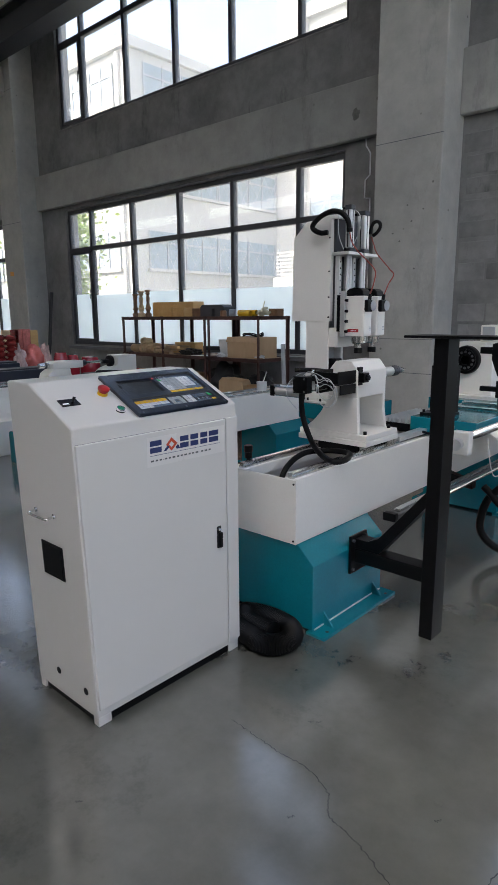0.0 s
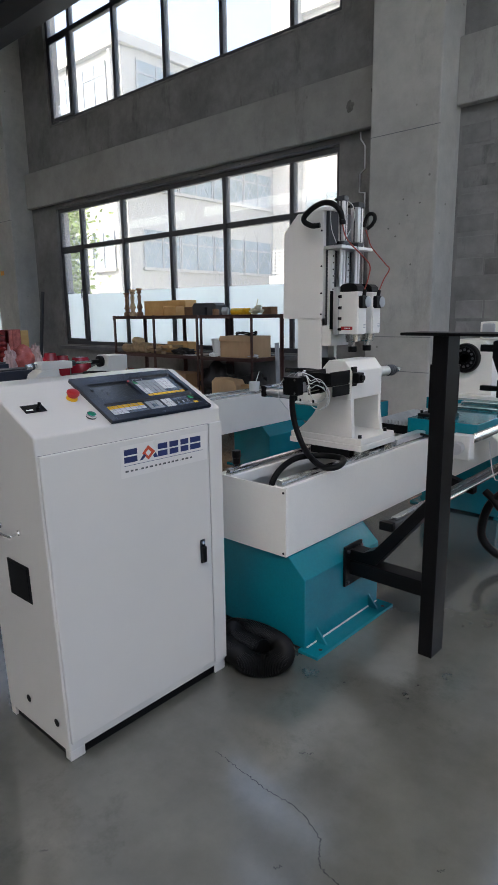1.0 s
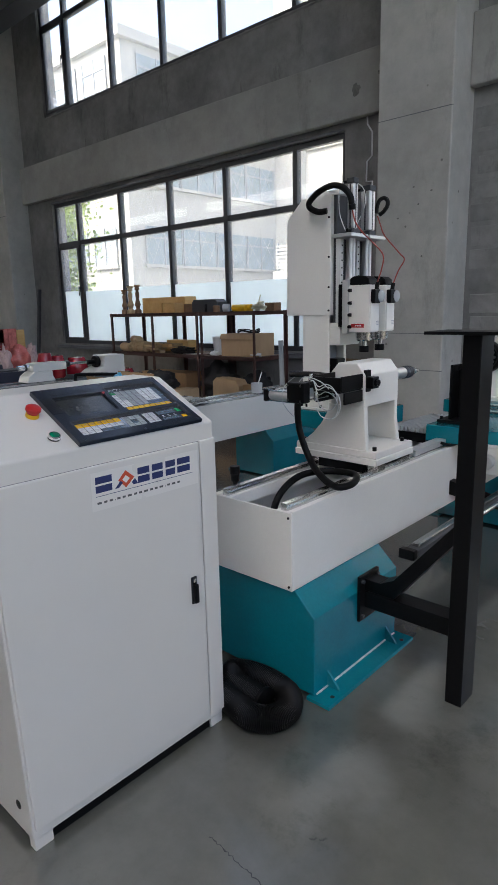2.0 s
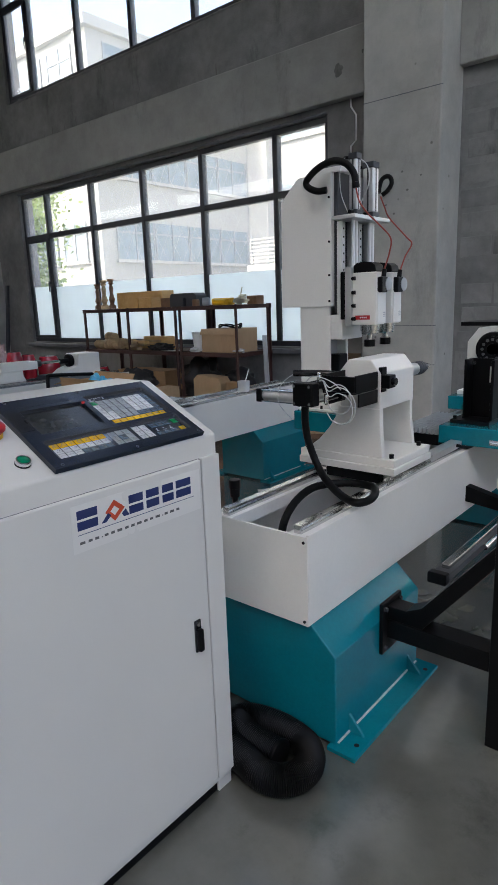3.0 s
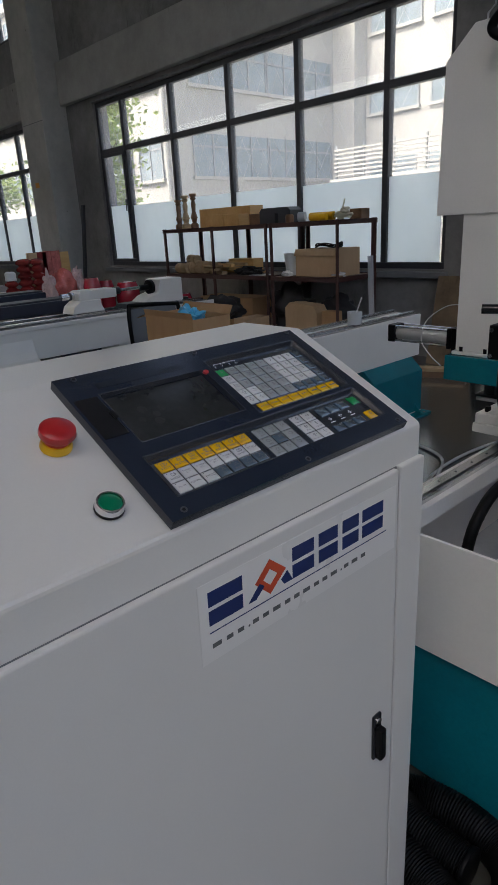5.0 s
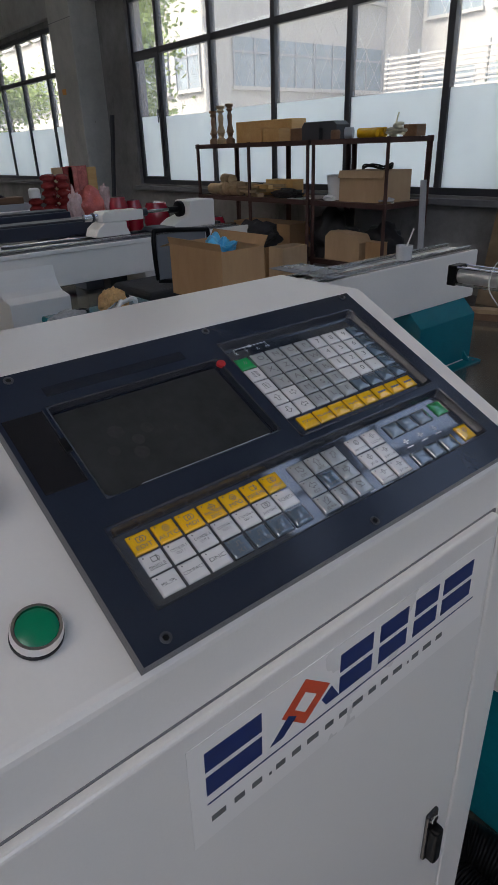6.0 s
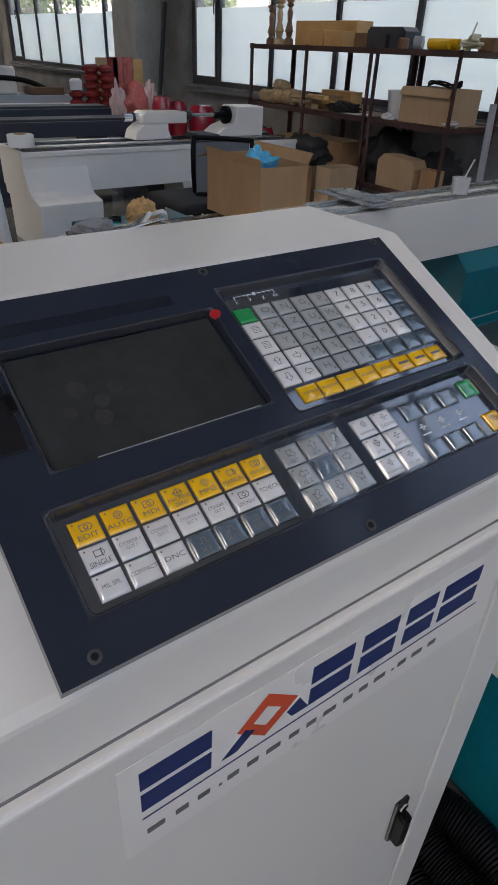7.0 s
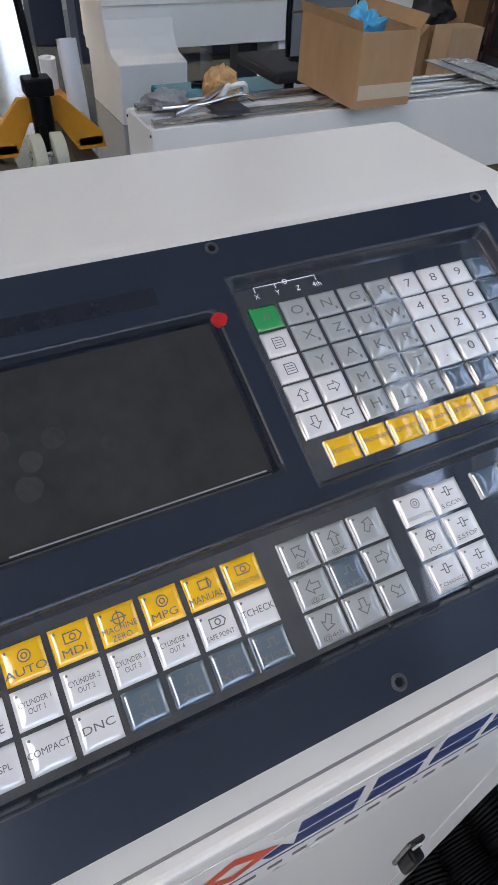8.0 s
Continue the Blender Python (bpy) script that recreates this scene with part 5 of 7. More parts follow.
part("column_foot", box(-2.075, -1.80, YA - 0.004, YB + 0.02, 0.8105, 0.8235, 0.003), "cream", col)
part("front_flange", box(-1.90, -1.888, YB - 0.02, YB + 0.002, 0.95, 1.15, 0.002), "cream", col)
for y in (YA + 0.001, YB - 0.012):
    part("foot_gusset", prism([(-1.9015, 0.824), (-1.815, 0.824), (-1.815, 0.84), (-1.9015, 0.985)], "y", y, y + 0.01, 0.001), "cream", col)
part("drive_cover", box(-1.935, -1.87, YA + 0.03, YB - 0.03, 0.83, 1.075, 0.006), "black", col, "black drive housing")
for x in (-2.04, -1.95):
    part("hold_down", cyl((x, YA + 0.004, 0.8235), (x, YA + 0.004, 0.84), 0.008, 6), "black", col)
cov = [(-2.158, 1.287), (-2.15, 1.748), (-2.057, 1.838), (-1.888, 1.838), (-1.888, 1.287)]
part("side_cover", prism(cov, "y", 3.312, 3.322, 0.0015), "cream", col)
part("side_cover", prism(cov, "y", 3.56, 3.57, 0.0015), "cream", col)
part("back_cover", prism([(-2.156, 1.289), (-2.149, 1.747), (-2.056, 1.836), (-1.89, 1.836), (-1.89, 1.289)], "y", 3.3225, 3.5595, 0.001), "cream", col)
part("motor_cover", box(-1.99, -1.845, 3.318, 3.48, 1.8385, 1.86, 0.02, 4), "cream", col)
for z in (1.31, 1.42, 1.56, 1.74):
    part("cover_screw", cyl((-1.897, 3.3125, z), (-1.897, 3.308, z), 0.005, 10), "black", col)
part("front_plate", box(-1.887, -1.868, 3.335, 3.585, 1.252, 1.84, 0.002), "steel_dark", col)
part("front_edge", box(-1.867, -1.85, 3.325, 3.337, 1.252, 1.64, 0.002), "rail", col)
part("lower_front", box(-1.9015, -1.84, 3.325, 3.50, 1.142, 1.25, 0.003), "cream", col)
part("cylinder_plate", box(-1.866, -1.755, 3.285, 3.43, 1.642, 1.658, 0.002), "alu", col)
part("cylinder_plate", box(-1.866, -1.755, 3.445, 3.59, 1.642, 1.658, 0.002), "alu", col)
for j, yc in enumerate((3.362, 3.505)):
    for y in (yc - 0.022, yc + 0.058):
        r = part("linear_rail", box(-1.867, -1.842, y - 0.013, y + 0.013, 1.2, 1.64, 0.002), "rail", col)
        for k in range(6):
            part("counterbore", cyl((-1.8422, y, 1.44 + k * 0.034), (-1.8412, y, 1.44 + k * 0.034), 0.0045, 10), "black", r)
    for y in (yc + 0.008, yc + 0.034):
        part("guide_rod", cyl((-1.815, y, 1.42), (-1.815, y, 1.642), 0.009, 14), "rail", col, smooth=40)
    part("wiper", box(-1.842, -1.818, yc - 0.05, yc - 0.038, 1.23, 1.43, 0.002), "black", col)
    top = 1.88 if j == 0 else 1.862
    hw, cyy = ((0.0185, 3.36), (0.0255, 3.495))[j]      # a slim and a wider cylinder
    part("lift_cylinder", box(-1.80 - hw, -1.80 + hw, cyy - hw, cyy + hw, 1.682, top, 0.007, 3), "alu", col, "bright aluminium air cylinder", 40)
    part("profile_groove", box(-1.8 + hw - 0.0005, -1.8 + hw + 0.0008, cyy - 0.004, cyy + 0.004, 1.684, top - 0.002), "steel_dark", col)
    part("profile_groove", box(-1.804, -1.796, cyy - hw - 0.0008, cyy - hw + 0.0005, 1.684, top - 0.002), "steel_dark", col)
    part("cylinder_cap", box(-1.802 - hw, -1.798 + hw, cyy - hw - 0.002, cyy + hw + 0.002, top, top + 0.024, 0.003), "steel_dark", col)
    part("cylinder_cap", box(-1.802 - hw, -1.798 + hw, cyy - hw - 0.002, cyy + hw + 0.002, 1.658, 1.682, 0.003), "steel_dark", col)
    part("fitting", cyl((-1.80 - hw, cyy, top + 0.012), (-1.832 - hw, cyy, top + 0.012), 0.007, 10), "black", col)
    part("fitting", cyl((-1.80, cyy - hw, 1.671), (-1.80, cyy - hw - 0.026, 1.671), 0.008, 10), "black", col)
    part("slide_plate", box(-1.817, -1.7865, yc - 0.056, yc + 0.062, 1.2, 1.45, 0.003), "alu", col)
    part("spindle_body", box(-1.786, -1.672, yc - 0.046, yc + 0.034, 1.206, 1.423, 0.004), "cream", col)
    part("spindle_front", box(-1.672, -1.666, yc - 0.043, yc + 0.031, 1.209, 1.345, 0.003), "cream", col, "brighter white front cover")
    for k in range(3):
        part("front_print", box(-1.6662, -1.6657, yc + 0.005, yc + 0.026, 1.238 + k * 0.008, 1.2415 + k * 0.008), "grey_in", col)
    cowl = [(-1.784, 1.423), (-1.784, 1.452), (-1.768, 1.463), (-1.735, 1.467), (-1.70, 1.463), (-1.682, 1.45), (-1.676, 1.423)]
    part("fan_cowl", prism(cowl, "y", yc - 0.042, yc + 0.03, 0.004), "black", col)
    for z in (1.232, 1.287, 1.342, 1.4):
        part("clamp_screw", cyl((-1.778, yc - 0.046, z), (-1.778, yc - 0.058, z), 0.0075, 8), "black", col)
        part("clamp_washer", box(-1.785, -1.768, yc - 0.05, yc - 0.0465, z - 0.008, z + 0.008, 0.001), "black", col)
    part("plug_box", box(-1.6715, -1.648, yc - 0.04, yc + 0.012, 1.338, 1.402, 0.005), "black", col)
    part("plug_disc", cyl((-1.660, yc + 0.016, 1.371), (-1.645, yc + 0.016, 1.371), 0.028, 24, bev=0.002), "grey_in", col, smooth=40)
    part("plug_gland", cyl((-1.66, yc - 0.006, 1.40), (-1.658, yc - 0.002, 1.432), 0.010, 12), "black", col)
    part("nose", lathe([(0.0, 0), (0.034, 0), (0.038, 0.004), (0.038, 0.014), (0.041, 0.016), (0.042, 0.042), (0.0, 0.042)], 24, pose(-1.726, yc, 1.165)), "steel", col, "ground steel spindle nose", 40)
    part("shaft", cyl((-1.726, yc, 1.14), (-1.726, yc, 1.166), 0.015, 16), "steel", col, smooth=40)
    part("collet_nut", cyl((-1.726, yc, 1.112), (-1.726, yc, 1.142), 0.024, 12, bev=0.002), "black", col)
part("warning_label", box(-1.77, -1.70, 3.3150, 3.3159, 1.228, 1.246), "red", col, "small red warning label")
for k in range(4):
    part("label_mark", box(-1.748 + k * 0.009, -1.742 + k * 0.009, 3.3145, 3.3150, 1.234, 1.240), "ink_white", col)
# cable hoses and red leads
part("cable_hose", tube([(-1.885, 3.275, 1.762), (-1.925, 3.262, 1.762), (-1.965, 3.255, 1.782), (-1.968, 3.25, 1.806), (-1.929, 3.25, 1.838), (-1.88, 3.25, 1.858), (-1.83, 3.252, 1.864), (-1.785, 3.262, 1.848), (-1.755, 3.272, 1.81), (-1.748, 3.275, 1.772)], 0.0142, 14, 12, 0.0004), "rubber", col, "black corrugated cable hose", 60)
part("hose_cuff", cyl((-1.748, 3.275, 1.774), (-1.746, 3.277, 1.752), 0.016, 14, bev=0.002), "black", col, smooth=40)
part("cable_hose", tube([(-1.815, 3.60, 1.775), (-1.815, 3.602, 1.80), (-1.804, 3.605, 1.832), (-1.782, 3.61, 1.842), (-1.764, 3.612, 1.83), (-1.761, 3.61, 1.806), (-1.778, 3.605, 1.78), (-1.80, 3.60, 1.765)], 0.0105, 12, 12, 0.0006), "rubber", col, "black corrugated cable hose", 60)
part("spindle_lead", tube([(-1.748, 3.276, 1.76), (-1.735, 3.285, 1.70), (-1.705, 3.30, 1.652), (-1.666, 3.325, 1.606), (-1.625, 3.345, 1.552), (-1.633, 3.352, 1.495), (-1.659, 3.358, 1.43)], 0.0034, 8, 12), "wire_red", col, "red cable", 60)
part("spindle_lead", tube([(-1.80, 3.585, 1.757), (-1.775, 3.575, 1.71), (-1.743, 3.56, 1.659), (-1.661, 3.56, 1.572), (-1.634, 3.56, 1.54), (-1.655, 3.545, 1.491), (-1.658, 3.504, 1.43)], 0.0034, 8, 12), "wire_red", col, "red cable", 60)
part("air_tube", tube([(-1.79, 3.37, 1.888), (-1.755, 3.385, 1.85), (-1.75, 3.385, 1.78), (-1.78, 3.37, 1.70)], 0.002, 7, 10), "hose_clear", col, smooth=60)
part("air_tube", tube([(-1.845, 3.355, 1.892), (-1.85, 3.325, 1.85), (-1.84, 3.315, 1.75), (-1.81, 3.318, 1.672)], 0.002, 7, 10), "hose_clear", col, smooth=60)
part("air_tube", tube([(-2.06, 3.36, 0.985), (-2.12, 3.34, 0.975), (-2.19, 3.33, 0.92), (-2.195, 3.31, 0.85), (-2.15, 3.30, 0.80), (-2.10, 3.29, 0.77)], 0.002, 8, 10), "hose_clear", col, "milky air tube", 60)

car = thing("column_carriage", (-1.9, 3.5, 0.66), "teal cross-slide carriage carrying the milling column", "carriage")
part("slab", box(-2.105, -1.725, 3.295, 3.74, 0.71, 0.80, 0.004), "teal", car)
part("slide_tongue", box(-1.7245, -1.635, 3.32, 3.48, 0.71, 0.728, 0.002), "steel_dark", car)
for y in (3.32, 3.40):
    part("linear_block", box(-1.695, -1.635, y, y + 0.07, 0.681, 0.7095, 0.002), "alu", car)
part("cross_beam", box(-2.06, -1.712, 3.46, 3.54, 0.56, 0.625, 0.003), "steel_dark", car)
part("beam_strip", box(-2.05, -1.715, 3.452, 3.46, 0.605, 0.618, 0.001), "alu", car)
part("hanger", box(-2.03, -1.99, 3.47, 3.53, 0.6255, 0.7095, 0.003), "steel_dark", car)
part("valve_block", box(-1.86, -1.80, 3.36, 3.42, 0.60, 0.66, 0.004), "black", car)
part("valve_tube", tube([(-1.82, 3.38, 0.66), (-1.80, 3.33, 0.69), (-1.79, 3.29, 0.66), (-1.80, 3.28, 0.52)], 0.007, 8, 8), "rubber", car, smooth=60)
part("thrust_cylinder", cyl((-2.40, 3.44, 0.838), (-2.16, 3.44, 0.838), 0.028, 24), "alu", car, "bright aluminium air cylinder", 40)
part("cylinder_cap", box(-2.426, -2.392, 3.405, 3.475, 0.803, 0.872, 0.004), "black", car)
part("cylinder_flange", box(-2.16, -2.145, 3.40, 3.48, 0.798, 0.876, 0.003), "black", car)
part("cylinder_foot", box(-2.145, -2.098, 3.41, 3.47, 0.74, 0.876, 0.003), "black", car)
for y, z in ((3.412, 0.866), (3.468, 0.866), (3.412, 0.81)):
    part("tie_rod", cyl((-2.392, y, z), (-2.16, y, z), 0.004, 8), "chrome", car, smooth=40)

# ---- headstock end ----
slab = thing("headstock_slide", (-1.45, 4.4, 0.665), "teal cross slide plate under the headstock", "slide")
part("slab", box(-1.475, -1.10, 3.5, 4.30, 0.678, 0.757, 0.004), "teal", slab)
part("rear_slab", box(-1.76, -1.10, 4.302, 5.05, 0.682, 0.757, 0.004), "teal", slab)
part("linear_block", box(-1.42, -1.37, 3.2, 3.5, 0.672, 0.698, 0.002), "alu", slab)
part("block_screw", cyl((-1.371, 3.47, 0.684), (-1.367, 3.47, 0.684), 0.005, 10), "black", slab)
part("linear_block", box(-1.70, -1.64, 3.95, 4.30, 0.664, 0.68, 0.002), "alu", slab)
part("slide_way", box(-1.46, -1.12, 3.93, 3.97, 0.757, 0.772, 0.002), "steel", slab)
part("slide_way", box(-1.46, -1.12, 4.15, 4.19, 0.757, 0.772, 0.002), "steel", slab)
part("cable", tube([(-1.37, 3.44, 0.69), (-1.345, 3.5, 0.672), (-1.335, 3.6, 0.67), (-1.33, 3.68, 0.65), (-1.335, 3.8, 0.665), (-1.33, 4.2, 0.66)], 0.007, 8, 8), "rubber", slab, smooth=60)
hs = thing("headstock", (-1.5, 4.6, 0.757), "white cast headstock with black chuck facing the tailstock", "headstock")
hp = [(-1.71, 0.78), (-1.71, 1.05), (-1.65, 1.128), (-1.45, 1.128), (-1.395, 1.06), (-1.385, 0.78)]
part("body", prism(hp, "y", 4.43, 4.66, 0.005), "cream", hs)
part("base_plate", box(-1.74, -1.29, 4.38, 4.86, 0.757, 0.78, 0.003), "cream", hs)
for x, y in ((-1.31, 4.4), (-1.31, 4.84), (-1.6, 4.4)):
    part("bolt", cyl((x, y, 0.78), (x, y, 0.795), 0.009, 12), "black", hs)
part("chuck", lathe([(0.0, 0), (0.102, 0), (0.102, 0.02), (0.097, 0.032), (0.082, 0.036), (0.077, 0.03), (0.0, 0.03)], 40, pose(QX - 0.045, 4.43, QZ - 0.006, 90) @ Matrix.Diagonal((0.93, 0.93, 1, 1))), "black", hs, "black chuck ring", 40)
part("chuck_face", lathe([(0.0, 0.03), (0.075, 0.03), (0.075, 0.034), (0.034, 0.034), (0.03, 0.012), (0.0, 0.012)], 40, pose(QX - 0.045, 4.43, QZ - 0.006, 90) @ Matrix.Diagonal((0.93, 0.93, 1, 1))), "black", hs, smooth=40)
for k in range(12):
    a = k * math.pi / 6
    part("chuck_slot", cyl((QX - 0.045 + 0.054 * math.cos(a), 4.397, QZ - 0.006 + 0.054 * math.sin(a)), (QX - 0.045 + 0.054 * math.cos(a), 4.3935, QZ - 0.006 + 0.054 * math.sin(a)), 0.0085, 10), "chuck_stud", hs)
part("motor", box(-1.50, -1.38, 4.47, 4.64, 1.128, 1.24, 0.01), "cream", hs)
part("motor_cap", box(-1.48, -1.40, 4.45, 4.47, 1.14, 1.23, 0.01), "grey_in", hs)
ang = thing("steady_bracket", (-1.35, 3.62, 0.757), "black U-shaped steel bracket standing on the slide", "bracket")
part("base_plate", box(-1.45, -1.28, 3.56, 3.70, 0.757, 0.775, 0.002), "black", ang)
part("back", box(-1.411, -1.283, 3.675, 3.687, 0.775, 1.035, 0.002), "black", ang)
part("flange", box(-1.411, -1.399, 3.60, 3.675, 0.775, 1.035, 0.002), "black", ang)
part("flange", box(-1.295, -1.283, 3.60, 3.675, 0.775, 1.035, 0.002), "black", ang)
part("bolt", cyl((-1.435, 3.58, 0.775), (-1.435, 3.58, 0.79), 0.008, 6), "black", ang)
part("slot_insert", box(-1.325, -1.312, 3.672, 3.675, 0.93, 1.0, 0.001), "cream", ang)
part("eye_bolt", cyl((-1.392, 3.672, 1.015), (-1.392, 3.66, 1.015), 0.01, 12), "steel", ang)
bel = thing("bellows_cover", (-1.63, 3.9, 0.66), "grey pleated bellows over the cross slide", "bellows")
part("skirt", box(-1.66, -1.4755, 3.5, 3.93, 0.664, 0.71), "black", bel)
for k in range(9):
    x = -1.66 + k * 0.0205
    part("pleat", prism([(x + 0.003, 0.711), (x + 0.0145, 0.711), (x + 0.0115, 0.734), (x + 0.0065, 0.734)], "y", 3.5, 3.93), "alu", bel)

# ---- tool stand in black square tube ----
st = thing("tool_stand", (-0.895, 2.64, 0), "black square-tube tool stand braced to the lathe pedestal", "stand")
part("post", box(-0.925, -0.868, 2.592, 2.69, 0, 1.226, 0.003), "black", st)
part("top_plate", box(-1.035, -0.45, 2.56, 2.72, 1.227, 1.237, 0.0015), "black", st)
part("arm", box(-1.25, -0.9255, 2.60, 2.68, 0.238, 0.300, 0.003), "black", st)
part("brace", prism([(-1.20, 0.3005), (-1.135, 0.3005), (-0.9255, 0.56), (-0.9255, 0.625), (-1.14, 0.37), (-1.20, 0.34)], "y", 2.605, 2.675, 0.003), "black", st)
part("arm_head", box(-1.252, -1.19, 2.605, 2.675, 0.3005, 0.345, 0.003), "black", st)
part("flange_plate", box(-1.2645, -1.252, 2.575, 2.705, 0.185, 0.36, 0.002), "black", st)
for z in (0.205, 0.34):
    for y in (2.59, 2.69):
        part("bolt", cyl((-1.252, y, z), (-1.243, y, z), 0.008, 6), "steel_dark", st)

# ---- clamp arms on an upright beside the headstock ----
ca = thing("clamp_arm_stand", (-1.17, 4.12, 0.757), "black clamp arms on a short upright beside the headstock", "clamp stand")
ca.location += Vector((-0.072, 0, -0.012))
part("upright", cyl((-1.14, 4.12, 0.769), (-1.14, 4.12, 1.19), 0.016, 14), "steel_dark", ca)
part("upper_clamp", box(-1.27, -1.16, 4.09, 4.13, 1.09, 1.13, 0.004), "black", ca)
part("lock_plate", prism([(-1.19, 1.15), (-1.13, 1.17), (-1.12, 0.98), (-1.15, 0.96), (-1.19, 1.06)], "y", 4.07, 4.085, 0.003), "black", ca)
part("lower_clamp", box(-1.26, -1.15, 4.09, 4.13, 0.865, 0.895, 0.006), "black", ca)
part("clamp_screw", cyl((-1.15, 4.1, 0.83), (-1.15, 4.1, 0.93), 0.013, 10), "black", ca)

# ---- rods of the tool rest beside the bed ----
HOSE_A = [(-1.075, 3.60, 0.40), (-1.03, 3.59, 0.37), (-0.985, 3.58, 0.33), (-0.93, 3.62, 0.27), (-0.86, 3.7, 0.2)]
HOSE_B = [(-0.93, 3.66, 0.46), (-0.985, 3.60, 0.41), (-1.05, 3.60, 0.33), (-1.08, 3.60, 0.22), (-1.07, 3.60, 0.14), (-1.0, 3.62, 0.07), (-0.9, 3.68, 0.04), (-0.7, 3.9, 0.028)]
rest = thing("tool_rest_slide", (-1.1, 3.4, 0.45), "steel rods and white clamp block of the tool rest slide", "slide")
part("rod", cyl((-0.975, 3.08, 0.765), (-0.955, 5.0, 0.765), 0.02, 18), "chrome", rest, smooth=40)
part("clamp_block", box(-1.03, -0.945, 3.03, 3.08, 0.69, 0.795, 0.004), "cream", rest)
part("end_flange", box(-1.062, -1.031, 3.01, 3.07, 0.66, 0.815, 0.004), "cream", rest)
part("index_pin", cyl((-1.035, 3.03, 0.812), (-1.09, 3.0, 0.822), 0.009, 12), "chrome", rest, smooth=40)
part("knob", cyl((-0.992, 3.032, 0.742), (-0.987, 2.985, 0.742), 0.026, 24, bev=0.002), "alu", rest, smooth=30)
part("rail_profile", box(-1.132, -1.078, 2.66, 4.95, 0.455, 0.478, 0.003), "steel_dark", rest)
part("rail_lip", box(-1.118, -1.092, 2.70, 4.9, 0.478, 0.492, 0.002), "steel", rest)
part("guide_bar", cyl((-1.07, 2.95, 0.47), (-1.07, 4.9, 0.47), 0.009, 14), "chrome", rest, smooth=40)
part("rail_end", box(-1.135, -1.075, 2.63, 2.66, 0.452, 0.488, 0.004), "black", rest)
part("rail_clamp", prism([(-1.3448, 0.50), (-1.3448, 0.43), (-1.10, 0.40), (-1.10, 0.44)], "y", 3.50, 3.55, 0.003), "black", rest)
part("support", box(-1.3445, -0.90, 4.7, 4.76, 0.44, 0.744, 0.004), "cream", rest)
part("chip_plate", prism([(-1.09, 0.70), (-0.95, 0.60), (-0.95, 0.606), (-1.09, 0.708)], "y", 3.62, 4.3), "cream", rest)
part("hose", tube(HOSE_A, 0.02, 12, 12, 0.0012), "rubber", rest, "black corrugated hose", 60)
part("hose", tube(HOSE_B, 0.022, 12, 12, 0.0012), "rubber", rest, "black corrugated hose", 60)
part("wire", tube([(-1.08, 3.62, 0.66), (-1.06, 3.64, 0.5), (-1.05, 3.72, 0.44), (-1.0, 3.9, 0.52), (-0.98, 4.1, 0.5)], 0.003, 7, 12), "hose_clear", rest, smooth=60)

# hose lying on the floor behind the cabinet
ch_ = thing("floor_hose", (-1.35, 2.12, 0), "black corrugated hose curled on the floor beside the cabinet", "hose")
# the inner turn is added: black hose fills the loop where shade lies
part("hose", tube([(-1.66, 2.14, 0.10), (-1.58, 2.115, 0.055), (-1.48, 2.088, 0.048), (-1.40, 2.075, 0.046), (-1.34, 2.062, 0.046), (-1.29, 2.078, 0.046), (-1.262, 2.118, 0.046), (-1.262, 2.168, 0.046), (-1.29, 2.212, 0.046), (-1.335, 2.236, 0.046), (-1.42, 2.246, 0.046), (-1.50, 2.23, 0.048), (-1.535, 2.19, 0.055), (-1.49, 2.157, 0.05), (-1.42, 2.152, 0.046), (-1.355, 2.152, 0.046)], 0.044, 14, 24, 0.0028), "rubber", ch_, smooth=70)
part("end_cuff", cyl((-1.357, 2.152, 0.046), (-1.345, 2.152, 0.046), 0.0455, 18, bev=0.003), "black", ch_, "black cuff on the inner turn added to darken the loop", 40)
reg = thing("air_regulator", (-1.755, 2.46, 0.60), "small black capped air regulator on the side of the bed", "regulator")
part("bracket", box(-1.745, -1.7105, 2.445, 2.475, 0.60, 0.612, 0.001), "steel_dark", reg)
part("stem", cyl((-1.755, 2.46, 0.60), (-1.755, 2.46, 0.66), 0.010, 12), "black", reg)
part("body", cyl((-1.755, 2.46, 0.66), (-1.755, 2.46, 0.69), 0.017, 16, bev=0.003), "black", reg)
part("cap", cyl((-1.755, 2.46, 0.69), (-1.755, 2.46, 0.722), 0.020, 16, bev=0.003), "black", reg)
# ---- shelving by the window ----
def shelf_unit(x0, x1, legs, label):
    s = thing("steel_shelf", ((x0 + x1) / 2, 5.87, 0), label, "shelf", "shelves by the window")
    for x in legs:
        for y, d in ((5.60, 1), (6.15, -1)):
            b = box(x - 0.016, x + 0.016, min(y, y + d * 0.005), max(y, y + d * 0.005), 0, 1.302)
            box(x - 0.016, x - 0.011, min(y + d * 0.005, y + d * 0.038), max(y + d * 0.005, y + d * 0.038), 0, 1.302, bm=b)
            part("upright", b, "shelf_steel", s)
    for z in (0.30, 0.79, 1.27):
        part("board", box(x0 + 0.004, x1 - 0.004, 5.607, 6.143, z, z + 0.024, 0.002), "shelf_board", s)
        for y in (5.594, 6.151):
            part("edge_angle", box(x0 - 0.019, x1 + 0.019, y, y + 0.005, z - 0.012, z + 0.028), "shelf_steel", s)
        for x in (x0 - 0.002, x1 - 0.002):
            part("end_angle", box(x, x + 0.004, 5.607, 6.143, z - 0.012, z + 0.028), "shelf_steel", s)
    return s


